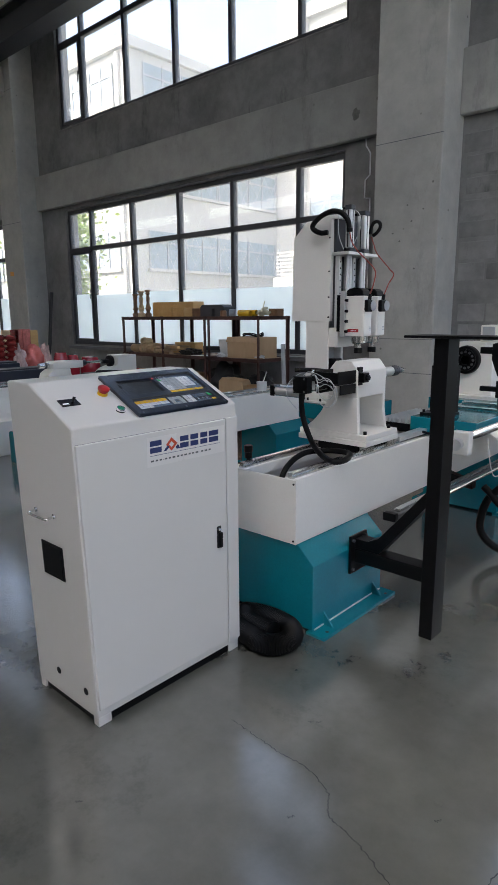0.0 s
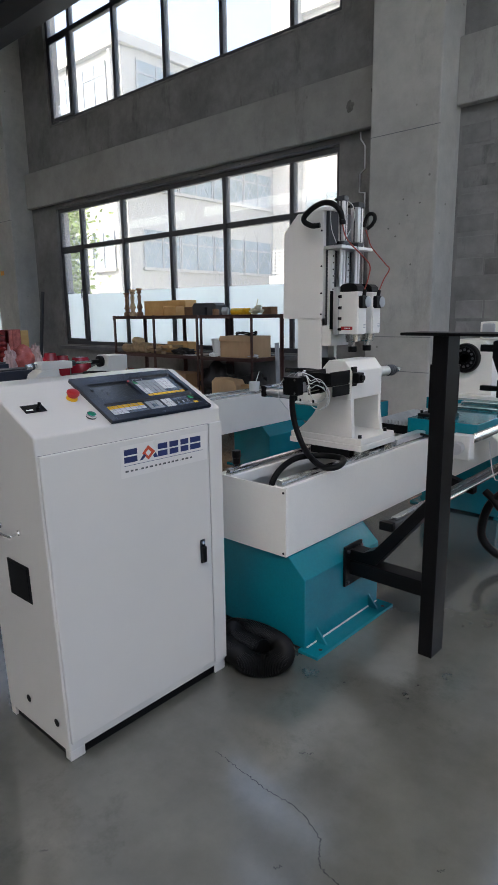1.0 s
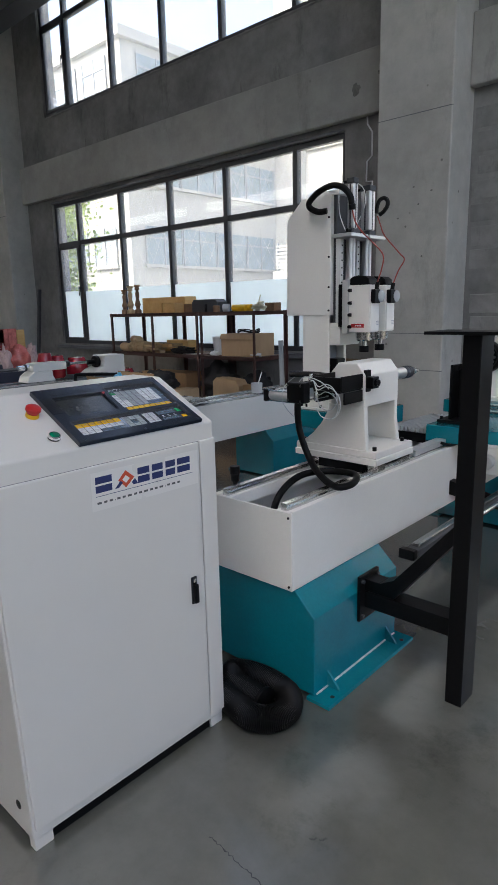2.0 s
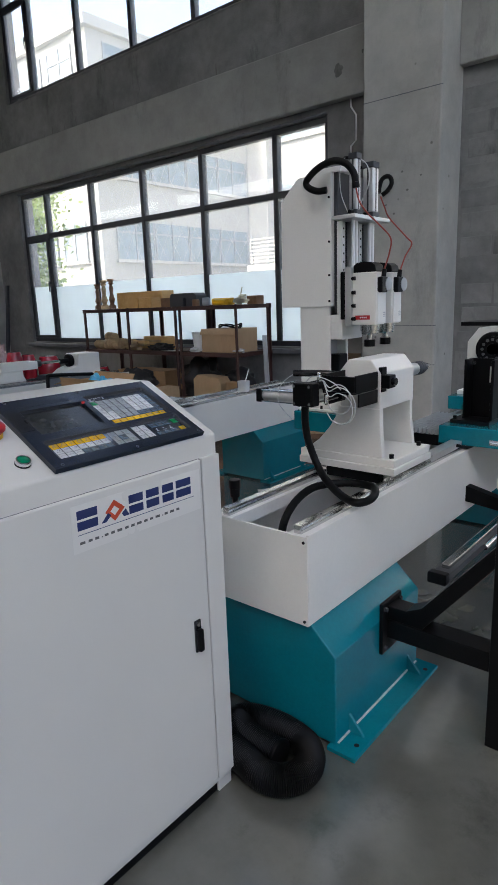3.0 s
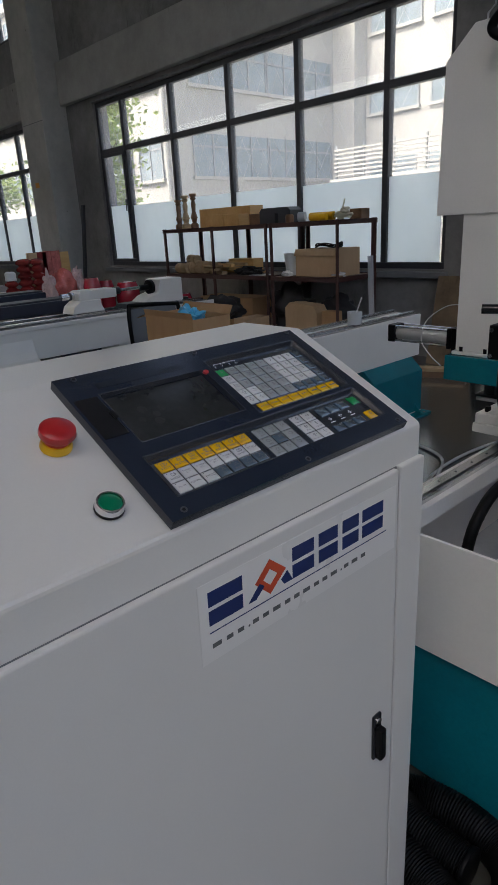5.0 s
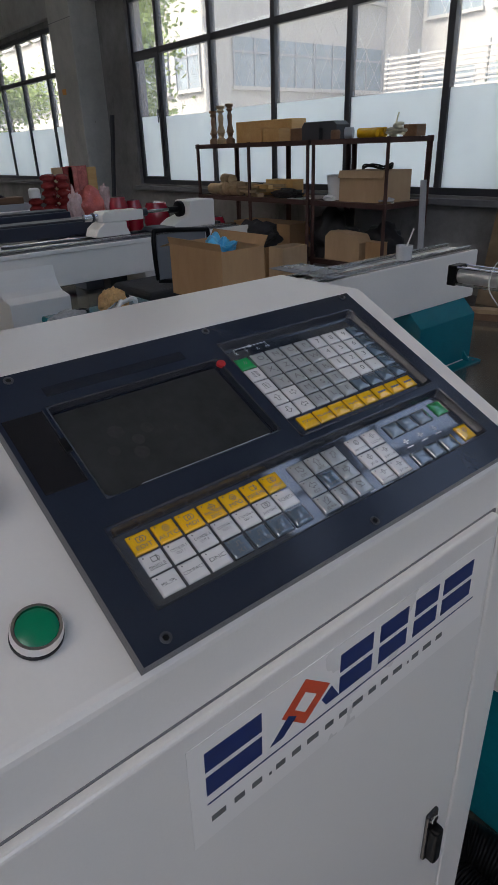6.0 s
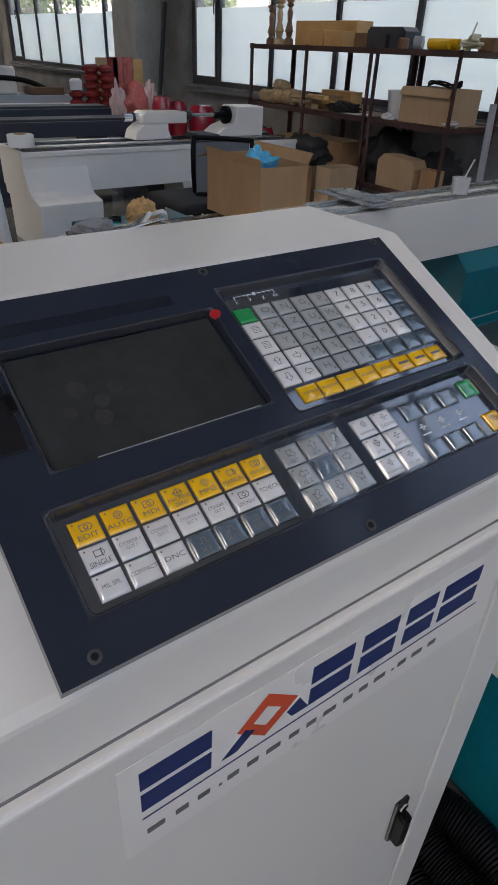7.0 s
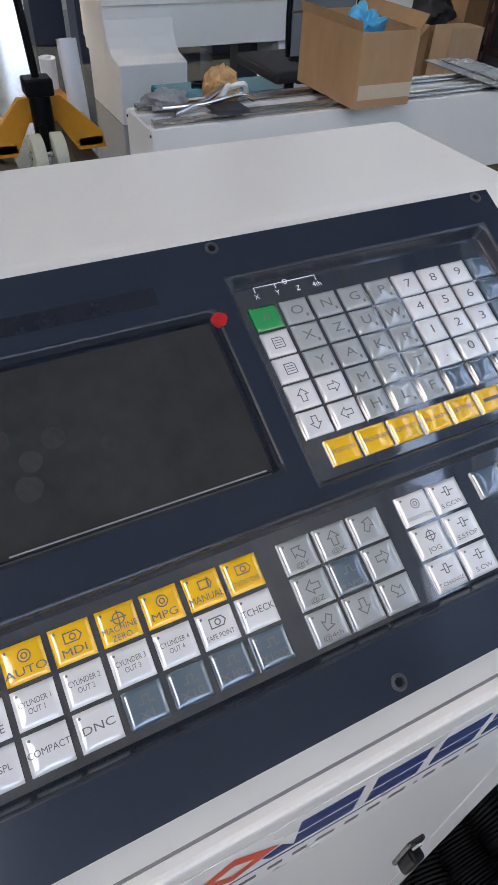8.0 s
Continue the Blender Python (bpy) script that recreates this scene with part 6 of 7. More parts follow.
shelf_unit(-6.96, -5.33, (-6.96, -6.13, -5.33), "brown angle-iron shelf with timber and turned parts")
shelf_unit(-5.26, -4.46, (-5.26, -4.46), "brown angle-iron shelf with boxes and tools")
ZT, ZM, ZL = 1.2985, 0.8185, 0.3285


def baluster(x, y, h, r, k, label):
    prof = [(0, 0), (r, 0), (r, 0.04), (r * 0.5, 0.06), (r * 0.75, 0.10), (r * 0.9, h * 0.3), (r * 0.45, h * 0.5), (r * 0.6, h * 0.7), (r * 0.35, h * 0.8), (r * 0.8, h * 0.86), (r * 0.5, h * 0.9), (r * 0.9, h * 0.95), (r * 0.9, h), (0, h)]
    solo("turned_post", lathe(prof, 20, Matrix.Translation((x, y, ZT))), k, label, "turned post", "turned posts on the shelf", smooth=50)


baluster(-6.96, 5.83, 0.31, 0.045, "turned", "turned dark wooden post standing on the shelf")
baluster(-6.83, 5.83, 0.35, 0.05, "turned_pale", "turned pale wooden post standing on the shelf")
baluster(-6.68, 5.83, 0.36, 0.045, "turned", "turned dark wooden post standing on the shelf")
pb = box(-6.62, -5.80, 5.86, 6.05, ZT, ZT + 0.19, 0.004)
box(-6.2, -6.02, 5.68, 5.855, ZT, ZT + 0.12, 0.004, bm=pb)
solo("pine_block", pb, "pine", "stack of squared pale pine blocks on the shelf", "timber")
solo("pine_block", box(-5.98, -5.76, 5.66, 5.8, ZT, ZT + 0.11, 0.004), "pine", "squared pale pine block on the shelf", "timber")
solo("wooden_box", box(-5.70, -5.52, 5.75, 5.88, ZT, ZT + 0.1, 0.004), "turned", "small brown wooden box on the shelf", "box")
arch = [(-5.50, ZT), (-5.50, ZT + 0.11), (-5.47, ZT + 0.14), (-5.13, ZT + 0.14), (-5.09, ZT + 0.11), (-5.09, ZT), (-5.25, ZT), (-5.25, ZT + 0.09), (-5.29, ZT + 0.09), (-5.29, ZT)]
solo("machine_cover", prism(arch, "y", 5.7, 5.86, 0.003), "steel_dark", "dark grey arched metal cover on the shelf", "cover")
solo("jar", lathe([(0, 0), (0.04, 0), (0.04, 0.06), (0.03, 0.07), (0, 0.07)], 16, Matrix.Translation((-5.08, 5.68, ZT))), "turned", "small brown jar on the shelf", "jar", smooth=40)
solo("tape_roll", cyl((-4.99, 5.70, ZT + 0.042), (-4.93, 5.73, ZT + 0.042), 0.042, 20), "grey_in", "grey roll of tape lying on the shelf", "tape roll", smooth=40)
yb = cyl((-4.86, 5.72, ZT + 0.036), (-4.62, 5.76, ZT + 0.036), 0.036, 16)
cyl((-4.80, 5.66, ZT + 0.03), (-4.64, 5.68, ZT + 0.03), 0.03, 14, bm=yb)
solo("yellow_bottle", yb, "yellow", "yellow plastic bottles lying on the shelf", "bottle", smooth=40)
br = cyl((-4.58, 5.8, ZT), (-4.58, 5.8, ZT + 0.07), 0.03, 14)
cyl((-4.58, 5.8, ZT + 0.02), (-4.55, 5.82, ZT + 0.17), 0.006, 8, bm=br)
solo("brush_pot", br, "nylon", "cream pot holding a thin brush", "pot", smooth=40)
solo("carton", box(-4.56, -4.43, 5.9, 6.02, ZT, ZT + 0.085, 0.004), "turned", "small reddish brown carton on the shelf", "box")
solo("cable_loom", tube([(-4.5 + 0.06 * math.cos(k), 5.74 + 0.05 * math.sin(k * 1.3), ZT + 0.02 + 0.0035 * k) for k in range(22)], 0.012, 7, 4), "nylon", "tangled bundle of pale wire on the shelf", "wire", smooth=60)
# middle boards
rnd = random.Random(4)
for k, (x, y, l, r) in enumerate(((-6.9, 5.72, 0.3, 0.055), (-6.86, 5.84, 0.36, 0.06), (-6.62, 5.70, 0.28, 0.07), (-6.55, 5.86, 0.34, 0.06), (-6.75, 5.78, 0.3, 0.05))):
    z = ZM + r + (0.10 if k == 4 else 0)
    b = lathe([(0, 0), (r * 0.9, 0), (r, 0.02), (r, l * 0.45), (r * 0.86, l * 0.5), (r, l * 0.55), (r * 0.95, l), (0, l)], 18, pose(x, y, z, 0, 90, rnd.uniform(-25, 25)))
    solo("turning_blank", b, "rough_wood", "round pale timber blank lying on the shelf", "timber", "timber blanks", smooth=40)
for k in range(11):
    x, y, l, a = rnd.uniform(-6.35, -5.75), rnd.uniform(5.66, 5.95), rnd.uniform(0.3, 0.55), rnd.uniform(-30, 30)
    w, h = rnd.uniform(0.03, 0.07), rnd.uniform(0.018, 0.035)
    z = ZM + h / 2 + (k // 4) * 0.036
    b = box(-l / 2, l / 2, -w / 2, w / 2, -h / 2, h / 2, 0.002)
    b.transform(pose(x, y, z, 0, 0, a))
    solo("offcut", b, "rough_wood" if k % 3 else "pine", "short timber offcut in a loose heap", "timber", "timber offcuts")
solo("plank", box(-6.28, -5.88, 5.95, 6.1, ZM, ZM + 0.14, 0.003), "pine", "pale wooden plank stack at the back of the shelf", "timber")
solo("dark_cloth", lump((-5.72, 5.74, ZM), (0.17, 0.09, 0.05), 0.5, 3, 3, 3), "mesh", "crumpled dark cloth on the shelf", "cloth", smooth=60)
solo("paper_sheet", box(-5.62, -5.42, 5.63, 5.78, ZM, ZM + 0.004), "paper", "white paper sheets on the shelf", "paper")
solo("bucket", lathe([(0, 0), (0.085, 0), (0.105, 0.19), (0.11, 0.192), (0.11, 0.2), (0.1, 0.2), (0.082, 0.02), (0, 0.02)], 24, Matrix.Translation((-5.135, 5.80, ZM))), "pvc", "small white metal bucket on the shelf", "bucket", smooth=40)
solo("plastic_bag", lump((-5.12, 5.665, ZM), (0.06, 0.04, 0.03), 0.4, 8, 3, 3), "paper", "crumpled clear plastic bag on the shelf", "bag", smooth=60)


def carton(name, x0, x1, y0, y1, z0, h, mat, label, flaps=(), tape=False, open_top=True, turn=0.0, group=""):
    """A cardboard box of thin walls, with flaps bent outwards."""
    c = Vector(((x0 + x1) / 2, (y0 + y1) / 2, z0))
    w, d, t = (x1 - x0) / 2, (y1 - y0) / 2, 0.004
    ob = thing(name, c, label, "cardboard box", group)
    parts = [("wall", box(-w, w, -d, -d + t, 0, h)), ("wall", box(-w, w, d - t, d, 0, h)), ("wall", box(-w, -w + t, -d + t, d - t, 0, h)), ("wall", box(w - t, w, -d + t, d - t, 0, h)), ("bottom", box(-w + t, w - t, -d + t, d - t, 0, t))]
    if not open_top:
        parts.append(("lid", box(-w + t, w - t, -d + t, d - t, h - t, h)))
    for side, ang, length in flaps:
        b = box(-w if side in "fb" else -d, w if side in "fb" else d, 0, length, 0, 0.003)
        rot = {"f": pose(0, -d, h, 0, 0, 180), "b": pose(0, d, h), "r": pose(w, 0, h, 0, 0, -90), "l": pose(-w, 0, h, 0, 0, 90)}[side]
        b.transform(rot @ pose(0, 0, 0, ang))
        parts.append(("flap", b))
    if tape:
        parts.append(("tape", box(w - 0.0005, w + 0.0006, -d * 0.9, d + 0.0005, h * 0.12, h * 0.32)))
    for n, b in parts:
        b.transform(Matrix.Translation(c) @ pose(0, 0, 0, 0, 0, turn))
        part(n, b, "tape" if n == "tape" else mat, ob)
    return ob


carton("cardboard_box", -5.0, -4.52, 5.66, 6.0, ZM, 0.24, "card_light", "old brown cardboard box with cables on top", (("f", -70, 0.06),), open_top=False)
solo("cable_coil", tube([(-4.74 + 0.14 * math.cos(k * 0.55), 5.83 + 0.09 * math.sin(k * 0.55), ZM + 0.25 + 0.012 * math.sin(k * 1.7) + 0.0012 * k) for k in range(26)], 0.007, 7, 5), "rubber", "loose coil of black cable on a cardboard box", "cable", smooth=60)
solo("cable_coil", tube([(-4.50 + 0.06 * math.cos(k * 0.6), 5.67 + 0.05 * math.sin(k * 0.6), ZM + 0.008 + 0.002 * k) for k in range(16)], 0.008, 7, 5), "hose_clear", "coil of white tubing on the shelf", "tubing", smooth=60)
# things on the lowest boards and the floor below
carton("cardboard_box", -6.55, -5.75, 5.75, 6.05, ZL, 0.24, "card", "flat brown cardboard box under the shelf", open_top=False, turn=4)
carton("cardboard_box", -6.05, -5.5, 5.2, 5.5, 0.0, 0.44, "card", "open brown cardboard box on the floor", (("f", -40, 0.1), ("r", -60, 0.12)), turn=6)
carton("cardboard_box", -5.4, -5.22, 5.2, 5.5, 0.0, 0.46, "card_light", "narrow pale cardboard box on the floor", open_top=False)
solo("black_sack", lump((-5.75, 5.35, 0.40), (0.25, 0.17, 0.16), 0.4, 5, 3, 2.5), "mesh", "crumpled black sack in a cardboard box", "sack", smooth=60)
solo("black_sack", lump((-5.22, 5.85, ZL), (0.26, 0.2, 0.24), 0.4, 6, 3, 2.5), "mesh", "crumpled black sack on the shelf", "sack", smooth=60)
solo("black_sack", lump((-4.72, 5.95, ZL), (0.2, 0.15, 0.2), 0.4, 9, 3, 2.5), "mesh", "crumpled black sack on the shelf", "sack", smooth=60)
solo("cardboard_drum", prism([(-5.12, ZL), (-5.12, ZL + 0.2), (-5.06, ZL + 0.25), (-4.76, ZL + 0.23), (-4.72, ZL + 0.17), (-4.72, ZL)], "y", 5.62, 5.78, 0.006), "card_light", "bent brown cardboard carton under the shelf", "cardboard box")
solo("cardboard_strip", box(-4.66, -4.5, 5.63, 5.72, ZL, ZL + 0.19, 0.003), "card", "small brown carton under the shelf", "cardboard box")
b = box(-0.022, 0.022, -0.012, 0.012, 0, 1.0, 0.002)
b.transform(pose(-4.12, 5.68, 0, -3, -4, 10))
solo("white_batten", b, "grey_in", "tall white plastic batten leaning by the shelf", "batten")
b = box(-0.21, 0.21, -0.006, 0.006, 0, 0.79, 0.002)
b.transform(pose(-3.74, 6.27, 0, -12, 0, 2))
solo("cardboard_sheet", b, "old_card", "stained brown cardboard sheet leaning on the wall", "cardboard")
for x, y, z, l, w, h, a, m in ((-3.62, 5.88, 0.0, 0.5, 0.14, 0.05, 20, "shelf_board"), (-3.60, 5.88, 0.05, 0.42, 0.10, 0.03, 28, "rough_wood")):
    b = box(-l / 2, l / 2, -w / 2, w / 2, 0, h, 0.003)
    b.transform(pose(x, y, z, 0, 0, a))
    solo("timber_board", b, m, "loose wooden board lying by the wall", "timber", "loose boards by the wall")
b = box(-0.03, 0.03, -0.02, 0.02, 0, 1.75, 0.003)
b.transform(pose(-10.33, 6.3, 0, -5, 3, 0))
solo("steel_bar", b, "steel_dark", "dark steel bar leaning in the corner", "bar")

# ---- on the second bed ----
ZB = 0.681
bx = carton("cardboard_box", -3.55, -3.168, 2.982, 3.202, ZB, 0.214, "card", "open brown cardboard box standing on the lathe bed", (("l", -15, 0.08), ("f", 74, 0.03), ("b", 60, 0.045)), True, turn=-1)
solo("blue_bag", lump((-3.33, 3.09, ZB + 0.155), (0.075, 0.06, 0.06), 0.6, 2, 3, 3), "blue_bag", "crumpled blue plastic bag in a cardboard box", "bag", smooth=50)
solo("foam_lump", lump((-3.44, 2.625, ZB - 0.004), (0.058, 0.058, 0.062), 0.3, 12, 3, 4), "foam", "rounded lump of yellowish foam on the rail", "foam", smooth=60)
solo("rag", lump((-3.44, 2.43, ZB - 0.012), (0.06, 0.07, 0.032), 0.4, 14, 3, 2.6), "rag", "crumpled grey rag on the rail", "rag", smooth=60)
sh = box(-3.66, -3.22, 3.66, 3.80, ZB, ZB + 0.004, 0.001)
box(-3.62, -3.30, 3.72, 3.86, ZB + 0.0045, ZB + 0.008, 0.001, bm=sh)
solo("steel_sheet", sh, "sheet_steel", "grey steel sheet offcuts lying across the bed", "steel sheet")
gp = box(-3.35, -3.25, 2.53, 2.64, ZB, ZB + 0.012, 0.002)
solo("jig_plate", gp, "steel_dark", "dark steel jig plate on the rail", "plate")
mt = tube([(-3.34, 2.38, ZB + 0.012), (-3.30, 2.5, ZB + 0.025), (-3.29, 2.62, ZB + 0.045), (-3.31, 2.68, ZB + 0.02)], 0.008, 8, 6)
tube([(-3.28, 2.40, ZB + 0.01), (-3.32, 2.52, ZB + 0.03), (-3.36, 2.6, ZB + 0.05)], 0.008, 8, 6, bm=mt)
solo("hand_clamp", mt, "chrome", "bright metal hand clamp on the rail", "clamp", smooth=50)
solo("white_ribbon", tube([(-3.31, 2.56, ZB + 0.03), (-3.29, 2.58, ZB + 0.07), (-3.33, 2.60, ZB + 0.055), (-3.28, 2.63, ZB + 0.075), (-3.32, 2.66, ZB + 0.03)], 0.009, 6, 6), "paper", "crumpled strip of white paper on the jig plate", "paper", smooth=50)
solo("clear_hose", tube([(-3.40, 2.7, 0.45), (-3.42, 2.8, 0.56), (-3.43, 2.95, 0.63), (-3.42, 3.0, 0.60), (-3.45, 2.85, 0.5), (-3.46, 2.75, 0.41)], 0.012, 8, 8), "hose_clear", "loop of clear hose in the trough", "hose", smooth=60)
cup = thing("paste_cup", (-3.30, 4.33, ZB), "small white plastic cup with a stick in it", "cup")
part("cup", lathe([(0, 0), (0.042, 0), (0.046, 0.075), (0.043, 0.075), (0.039, 0.006), (0, 0.006)], 20, Matrix.Translation((-3.30, 4.33, ZB))), "hose_clear", cup, smooth=40)
part("stick", cyl((-3.31, 4.33, ZB + 0.01), (-3.27, 4.36, ZB + 0.16), 0.004, 8), "paper", cup)

# ---- office chair ----
ch = thing("office_chair", (-4.5, 3.62, 0), "black office chair with a mesh back", "chair")
fr = tube([(-4.42, 3.44, 0.56), (-4.40, 3.42, 0.70), (-4.41, 3.43, 0.82), (-4.41, 3.47, 0.84), (-4.41, 3.78, 0.815), (-4.41, 3.82, 0.80), (-4.40, 3.81, 0.68), (-4.42, 3.78, 0.56), (-4.42, 3.62, 0.53), (-4.42, 3.45, 0.55)], 0.014, 8, 6)
part("back_frame", fr, "black", ch, smooth=60)
part("back_mesh", box(-4.415, -4.405, 3.44, 3.80, 0.56, 0.815, 0.003), "net", ch, "dark mesh fabric")
part("seat", box(-4.95, -4.46, 3.40, 3.84, 0.42, 0.48, 0.025, 3), "mesh", ch)
part("back_bar", tube([(-4.43, 3.62, 0.55), (-4.45, 3.62, 0.45), (-4.6, 3.62, 0.40)], 0.02, 8, 6), "black", ch, smooth=60)
part("gas_lift", cyl((-4.7, 3.62, 0.1), (-4.7, 3.62, 0.42), 0.028, 14), "black", ch)
for k in range(5):
    a = k * 2 * math.pi / 5
    e = (-4.7 + 0.27 * math.cos(a), 3.62 + 0.27 * math.sin(a))
    leg = part("base_leg", tube([(-4.7, 3.62, 0.12), (e[0], e[1], 0.075)], 0.018, 8, 2), "black", ch)
    part("castor", cyl((e[0] - 0.01, e[1] - 0.012, 0.028), (e[0] + 0.01, e[1] + 0.012, 0.028), 0.028, 14), "black", leg)

# ---- the third machine: a white lathe ----
lc = thing("wood_lathe", (-5.98, 4.0, 0), "white wood lathe with dark slideway and small heads", "lathe")
part("bed_front", box(-5.72, -5.69, 2.865, 5.2, 0.36, 0.625, 0.004), "cream", lc)
part("bed_rear", box(-6.2, -6.17, 2.865, 5.2, 0.36, 0.625, 0.004), "cream", lc)
part("end_panel", box(-6.17, -5.72, 2.865, 2.895, 0.30, 0.625, 0.004), "cream", lc)
part("bed_lip", box(-5.70, -5.675, 2.86, 5.2, 0.595, 0.628, 0.005), "cream", lc)
part("slideway", box(-6.17, -5.72, 2.90, 5.2, 0.573, 0.621, 0.004), "steel_dark", lc)
for x in (-5.85, -6.09):
    part("way", box(x - 0.03, x + 0.03, 2.91, 5.18, 0.621, 0.641, 0.003), "steel", lc)
flare = [(-5.47, 0.0), (-5.455, 0.335), (-5.50, 0.345), (-5.575, 0.355), (-5.63, 0.385), (-5.665, 0.44), (-5.6885, 0.53), (-5.6885, 0.36), (-6.12, 0.36), (-6.12, 0.0)]
part("plinth", prism(flare, "y", 2.868, 3.315, 0.006), "cream", lc)
part("leg", prism([(4.10, 0.36), (4.31, 0.36), (4.40, 0.0), (4.18, 0.0)], "x", -6.15, -5.72, 0.006), "cream", lc)
part("leg_web", box(-6.14, -6.0, 3.93, 4.09, 0.0, 0.355, 0.006), "steel_dark", lc)
part("tailstock_foot", prism([(3.80, 0.641), (4.12, 0.641), (4.09, 0.703), (4.09, 0.748), (3.89, 0.748), (3.825, 0.703)], "x", -6.1, -5.9, 0.008), "cream", lc)
part("tailstock_head", prism([(3.88, 0.748), (4.26, 0.748), (4.26, 0.825), (3.91, 0.831), (3.88, 0.808)], "x", -6.09, -5.91, 0.008), "cream", lc)
part("handwheel_boss", cyl((-6.0, 3.76, 0.788), (-6.0, 3.88, 0.788), 0.028, 16), "chrome", lc, smooth=40)
part("handwheel_rim", cyl((-6.0, 3.83, 0.788), (-6.0, 3.85, 0.788), 0.036, 18, bev=0.003), "steel_dark", lc, smooth=40)
part("quill", cyl((-6.0, 4.26, 0.793), (-6.0, 4.60, 0.793), 0.014, 14), "steel", lc, smooth=40)
part("quill_nut", cyl((-6.0, 4.27, 0.793), (-6.0, 4.34, 0.793), 0.034, 14, bev=0.004), "steel_dark", lc, smooth=40)
part("tool_rest", prism([(4.30, 0.641), (4.52, 0.641), (4.49, 0.673), (4.33, 0.673)], "x", -6.05, -5.80, 0.006), "steel_dark", lc)
part("headstock", prism([(4.50, 0.641), (4.98, 0.641), (4.98, 0.858), (4.72, 0.858), (4.70, 0.738), (4.60, 0.708)], "x", -6.12, -5.88, 0.010), "cream", lc)
part("faceplate", cyl((-6.0, 4.66, 0.788), (-6.0, 4.70, 0.788), 0.068, 28, bev=0.004), "black", lc, "black faceplate", 40)
part("faceplate_hub", cyl((-6.0, 4.57, 0.788), (-6.0, 4.66, 0.788), 0.026, 18), "black", lc, smooth=40)
tr = thing("tape_roll", (-5.86, 2.93, 0.641), "wide roll of white film lying on the lathe", "roll")
part("roll", cyl((-5.86, 2.93, 0.641), (-5.86, 2.93, 0.718), 0.088, 32, bev=0.006), "paper", tr, smooth=40)
part("core", cyl((-5.86, 2.93, 0.718), (-5.86, 2.93, 0.723), 0.04, 20), "card", tr, "cardboard core", 40)
tp = thing("teal_plinth", (-5.0, 3.35, 0), "loose teal machine plinth on the floor", "machine base")
part("body", prism([(-5.20, 0), (-5.20, 0.27), (-5.18, 0.29), (-4.87, 0.29), (-4.79, 0.22), (-4.79, 0)], "y", 2.975, 3.72, 0.005), "teal", tp)
part("ring", lathe([(0.028, 0.29), (0.042, 0.29), (0.042, 0.305), (0.028, 0.305), (0.028, 0.29)], 20, Matrix.Translation((-5.10, 3.235, 0))), "black", tp, "black ring on the plinth", 40)

# navy beds further back
for i, (x, ya, yb, z) in enumerate(((-7.05, 3.02, 4.5, 0.66), (-7.75, 2.8, 4.45, 0.70))):
    nb_ = thing("navy_bed", (x, (ya + yb) / 2, 0), "dark navy machine bed on box legs", "machine bed", "navy beds")
    part("beam", box(x - 0.32, x, ya, yb, z - 0.12, z, 0.008), "navy", nb_)
    part("top", box(x - 0.28, x - 0.04, ya + 0.02, yb - 0.02, z, z + 0.02, 0.003), "steel_dark", nb_)
    for y in (ya + 0.02, yb - 0.3):
        part("box_leg", box(x - 0.3, x - 0.02, y, y + 0.28, 0, z - 0.12, 0.008), "navy", nb_)
fm = thing("router_machine", (-9.7, 4.1, 0), "far white router machine with a cluttered top", "machine")
part("body", box(-10.1, -9.4, 3.3, 4.75, 0.0, 0.62, 0.01), "cream", fm)
part("table", box(-10.0, -9.45, 3.4, 4.7, 0.62, 0.7, 0.006), "grey_in", fm)
part("gantry", box(-9.9, -9.6, 3.5, 4.1, 0.7, 0.98, 0.02), "cream", fm)
part("spindle", cyl((-9.7, 3.75, 0.95), (-9.7, 3.75, 1.3), 0.05, 16), "black", fm)
part("drag_chain", tube([(-9.62, 3.5, 0.72), (-9.58, 3.8, 0.86), (-9.6, 4.2, 0.84), (-9.6, 4.5, 0.73)], 0.03, 8, 8), "black", fm, smooth=60)
part("part_tray", box(-9.7, -9.46, 4.2, 4.62, 0.70, 0.78, 0.008), "shelf_board", fm)

# red lacquered goods on a low table
tbl = thing("low_table", (-9.1, 5.1, 0), "low wooden table under the red goods", "table")
part("tabletop", box(-9.6, -8.75, 4.45, 5.75, 0.40, 0.44, 0.004), "shelf_board", tbl)
for x in (-9.55, -8.82):
    for y in (4.5, 5.68):
        part("leg", box(x - 0.03, x + 0.03, y - 0.03, y + 0.03, 0, 0.40, 0.003), "shelf_steel", tbl)
for k, (x, y, n) in enumerate(((-8.95, 4.75, 7), (-8.92, 4.93, 7), (-9.1, 4.85, 7), (-8.98, 4.58, 4))):
    prof = [(0, 0)]
    for j in range(n):
        prof += [(0.05, 0.005 + j * 0.085), (0.085, 0.03 + j * 0.085), (0.085, 0.06 + j * 0.085), (0.05, 0.085 + j * 0.085)]
    prof.append((0, 0.005 + n * 0.085))
    solo("lacquered_spool", lathe(prof, 20, Matrix.Translation((x, y, 0.44))), "red_wrap", "stacked red lacquered turned spools in film", "spool", "red turned goods", smooth=50)
solo("wrapped_parcel", lump((-8.88, 5.25, 0.44), (0.16, 0.22, 0.27), 0.28, 21, 3, 2.2), "parcel", "bright red parcel in crumpled clear film", "parcel", "red wrapped parcels", smooth=50)
solo("film_wrap", lump((-8.86, 5.43, 0.44), (0.13, 0.1, 0.28), 0.4, 22, 3, 3), "wrap", "crumpled pink plastic film over a parcel", "film", smooth=50)
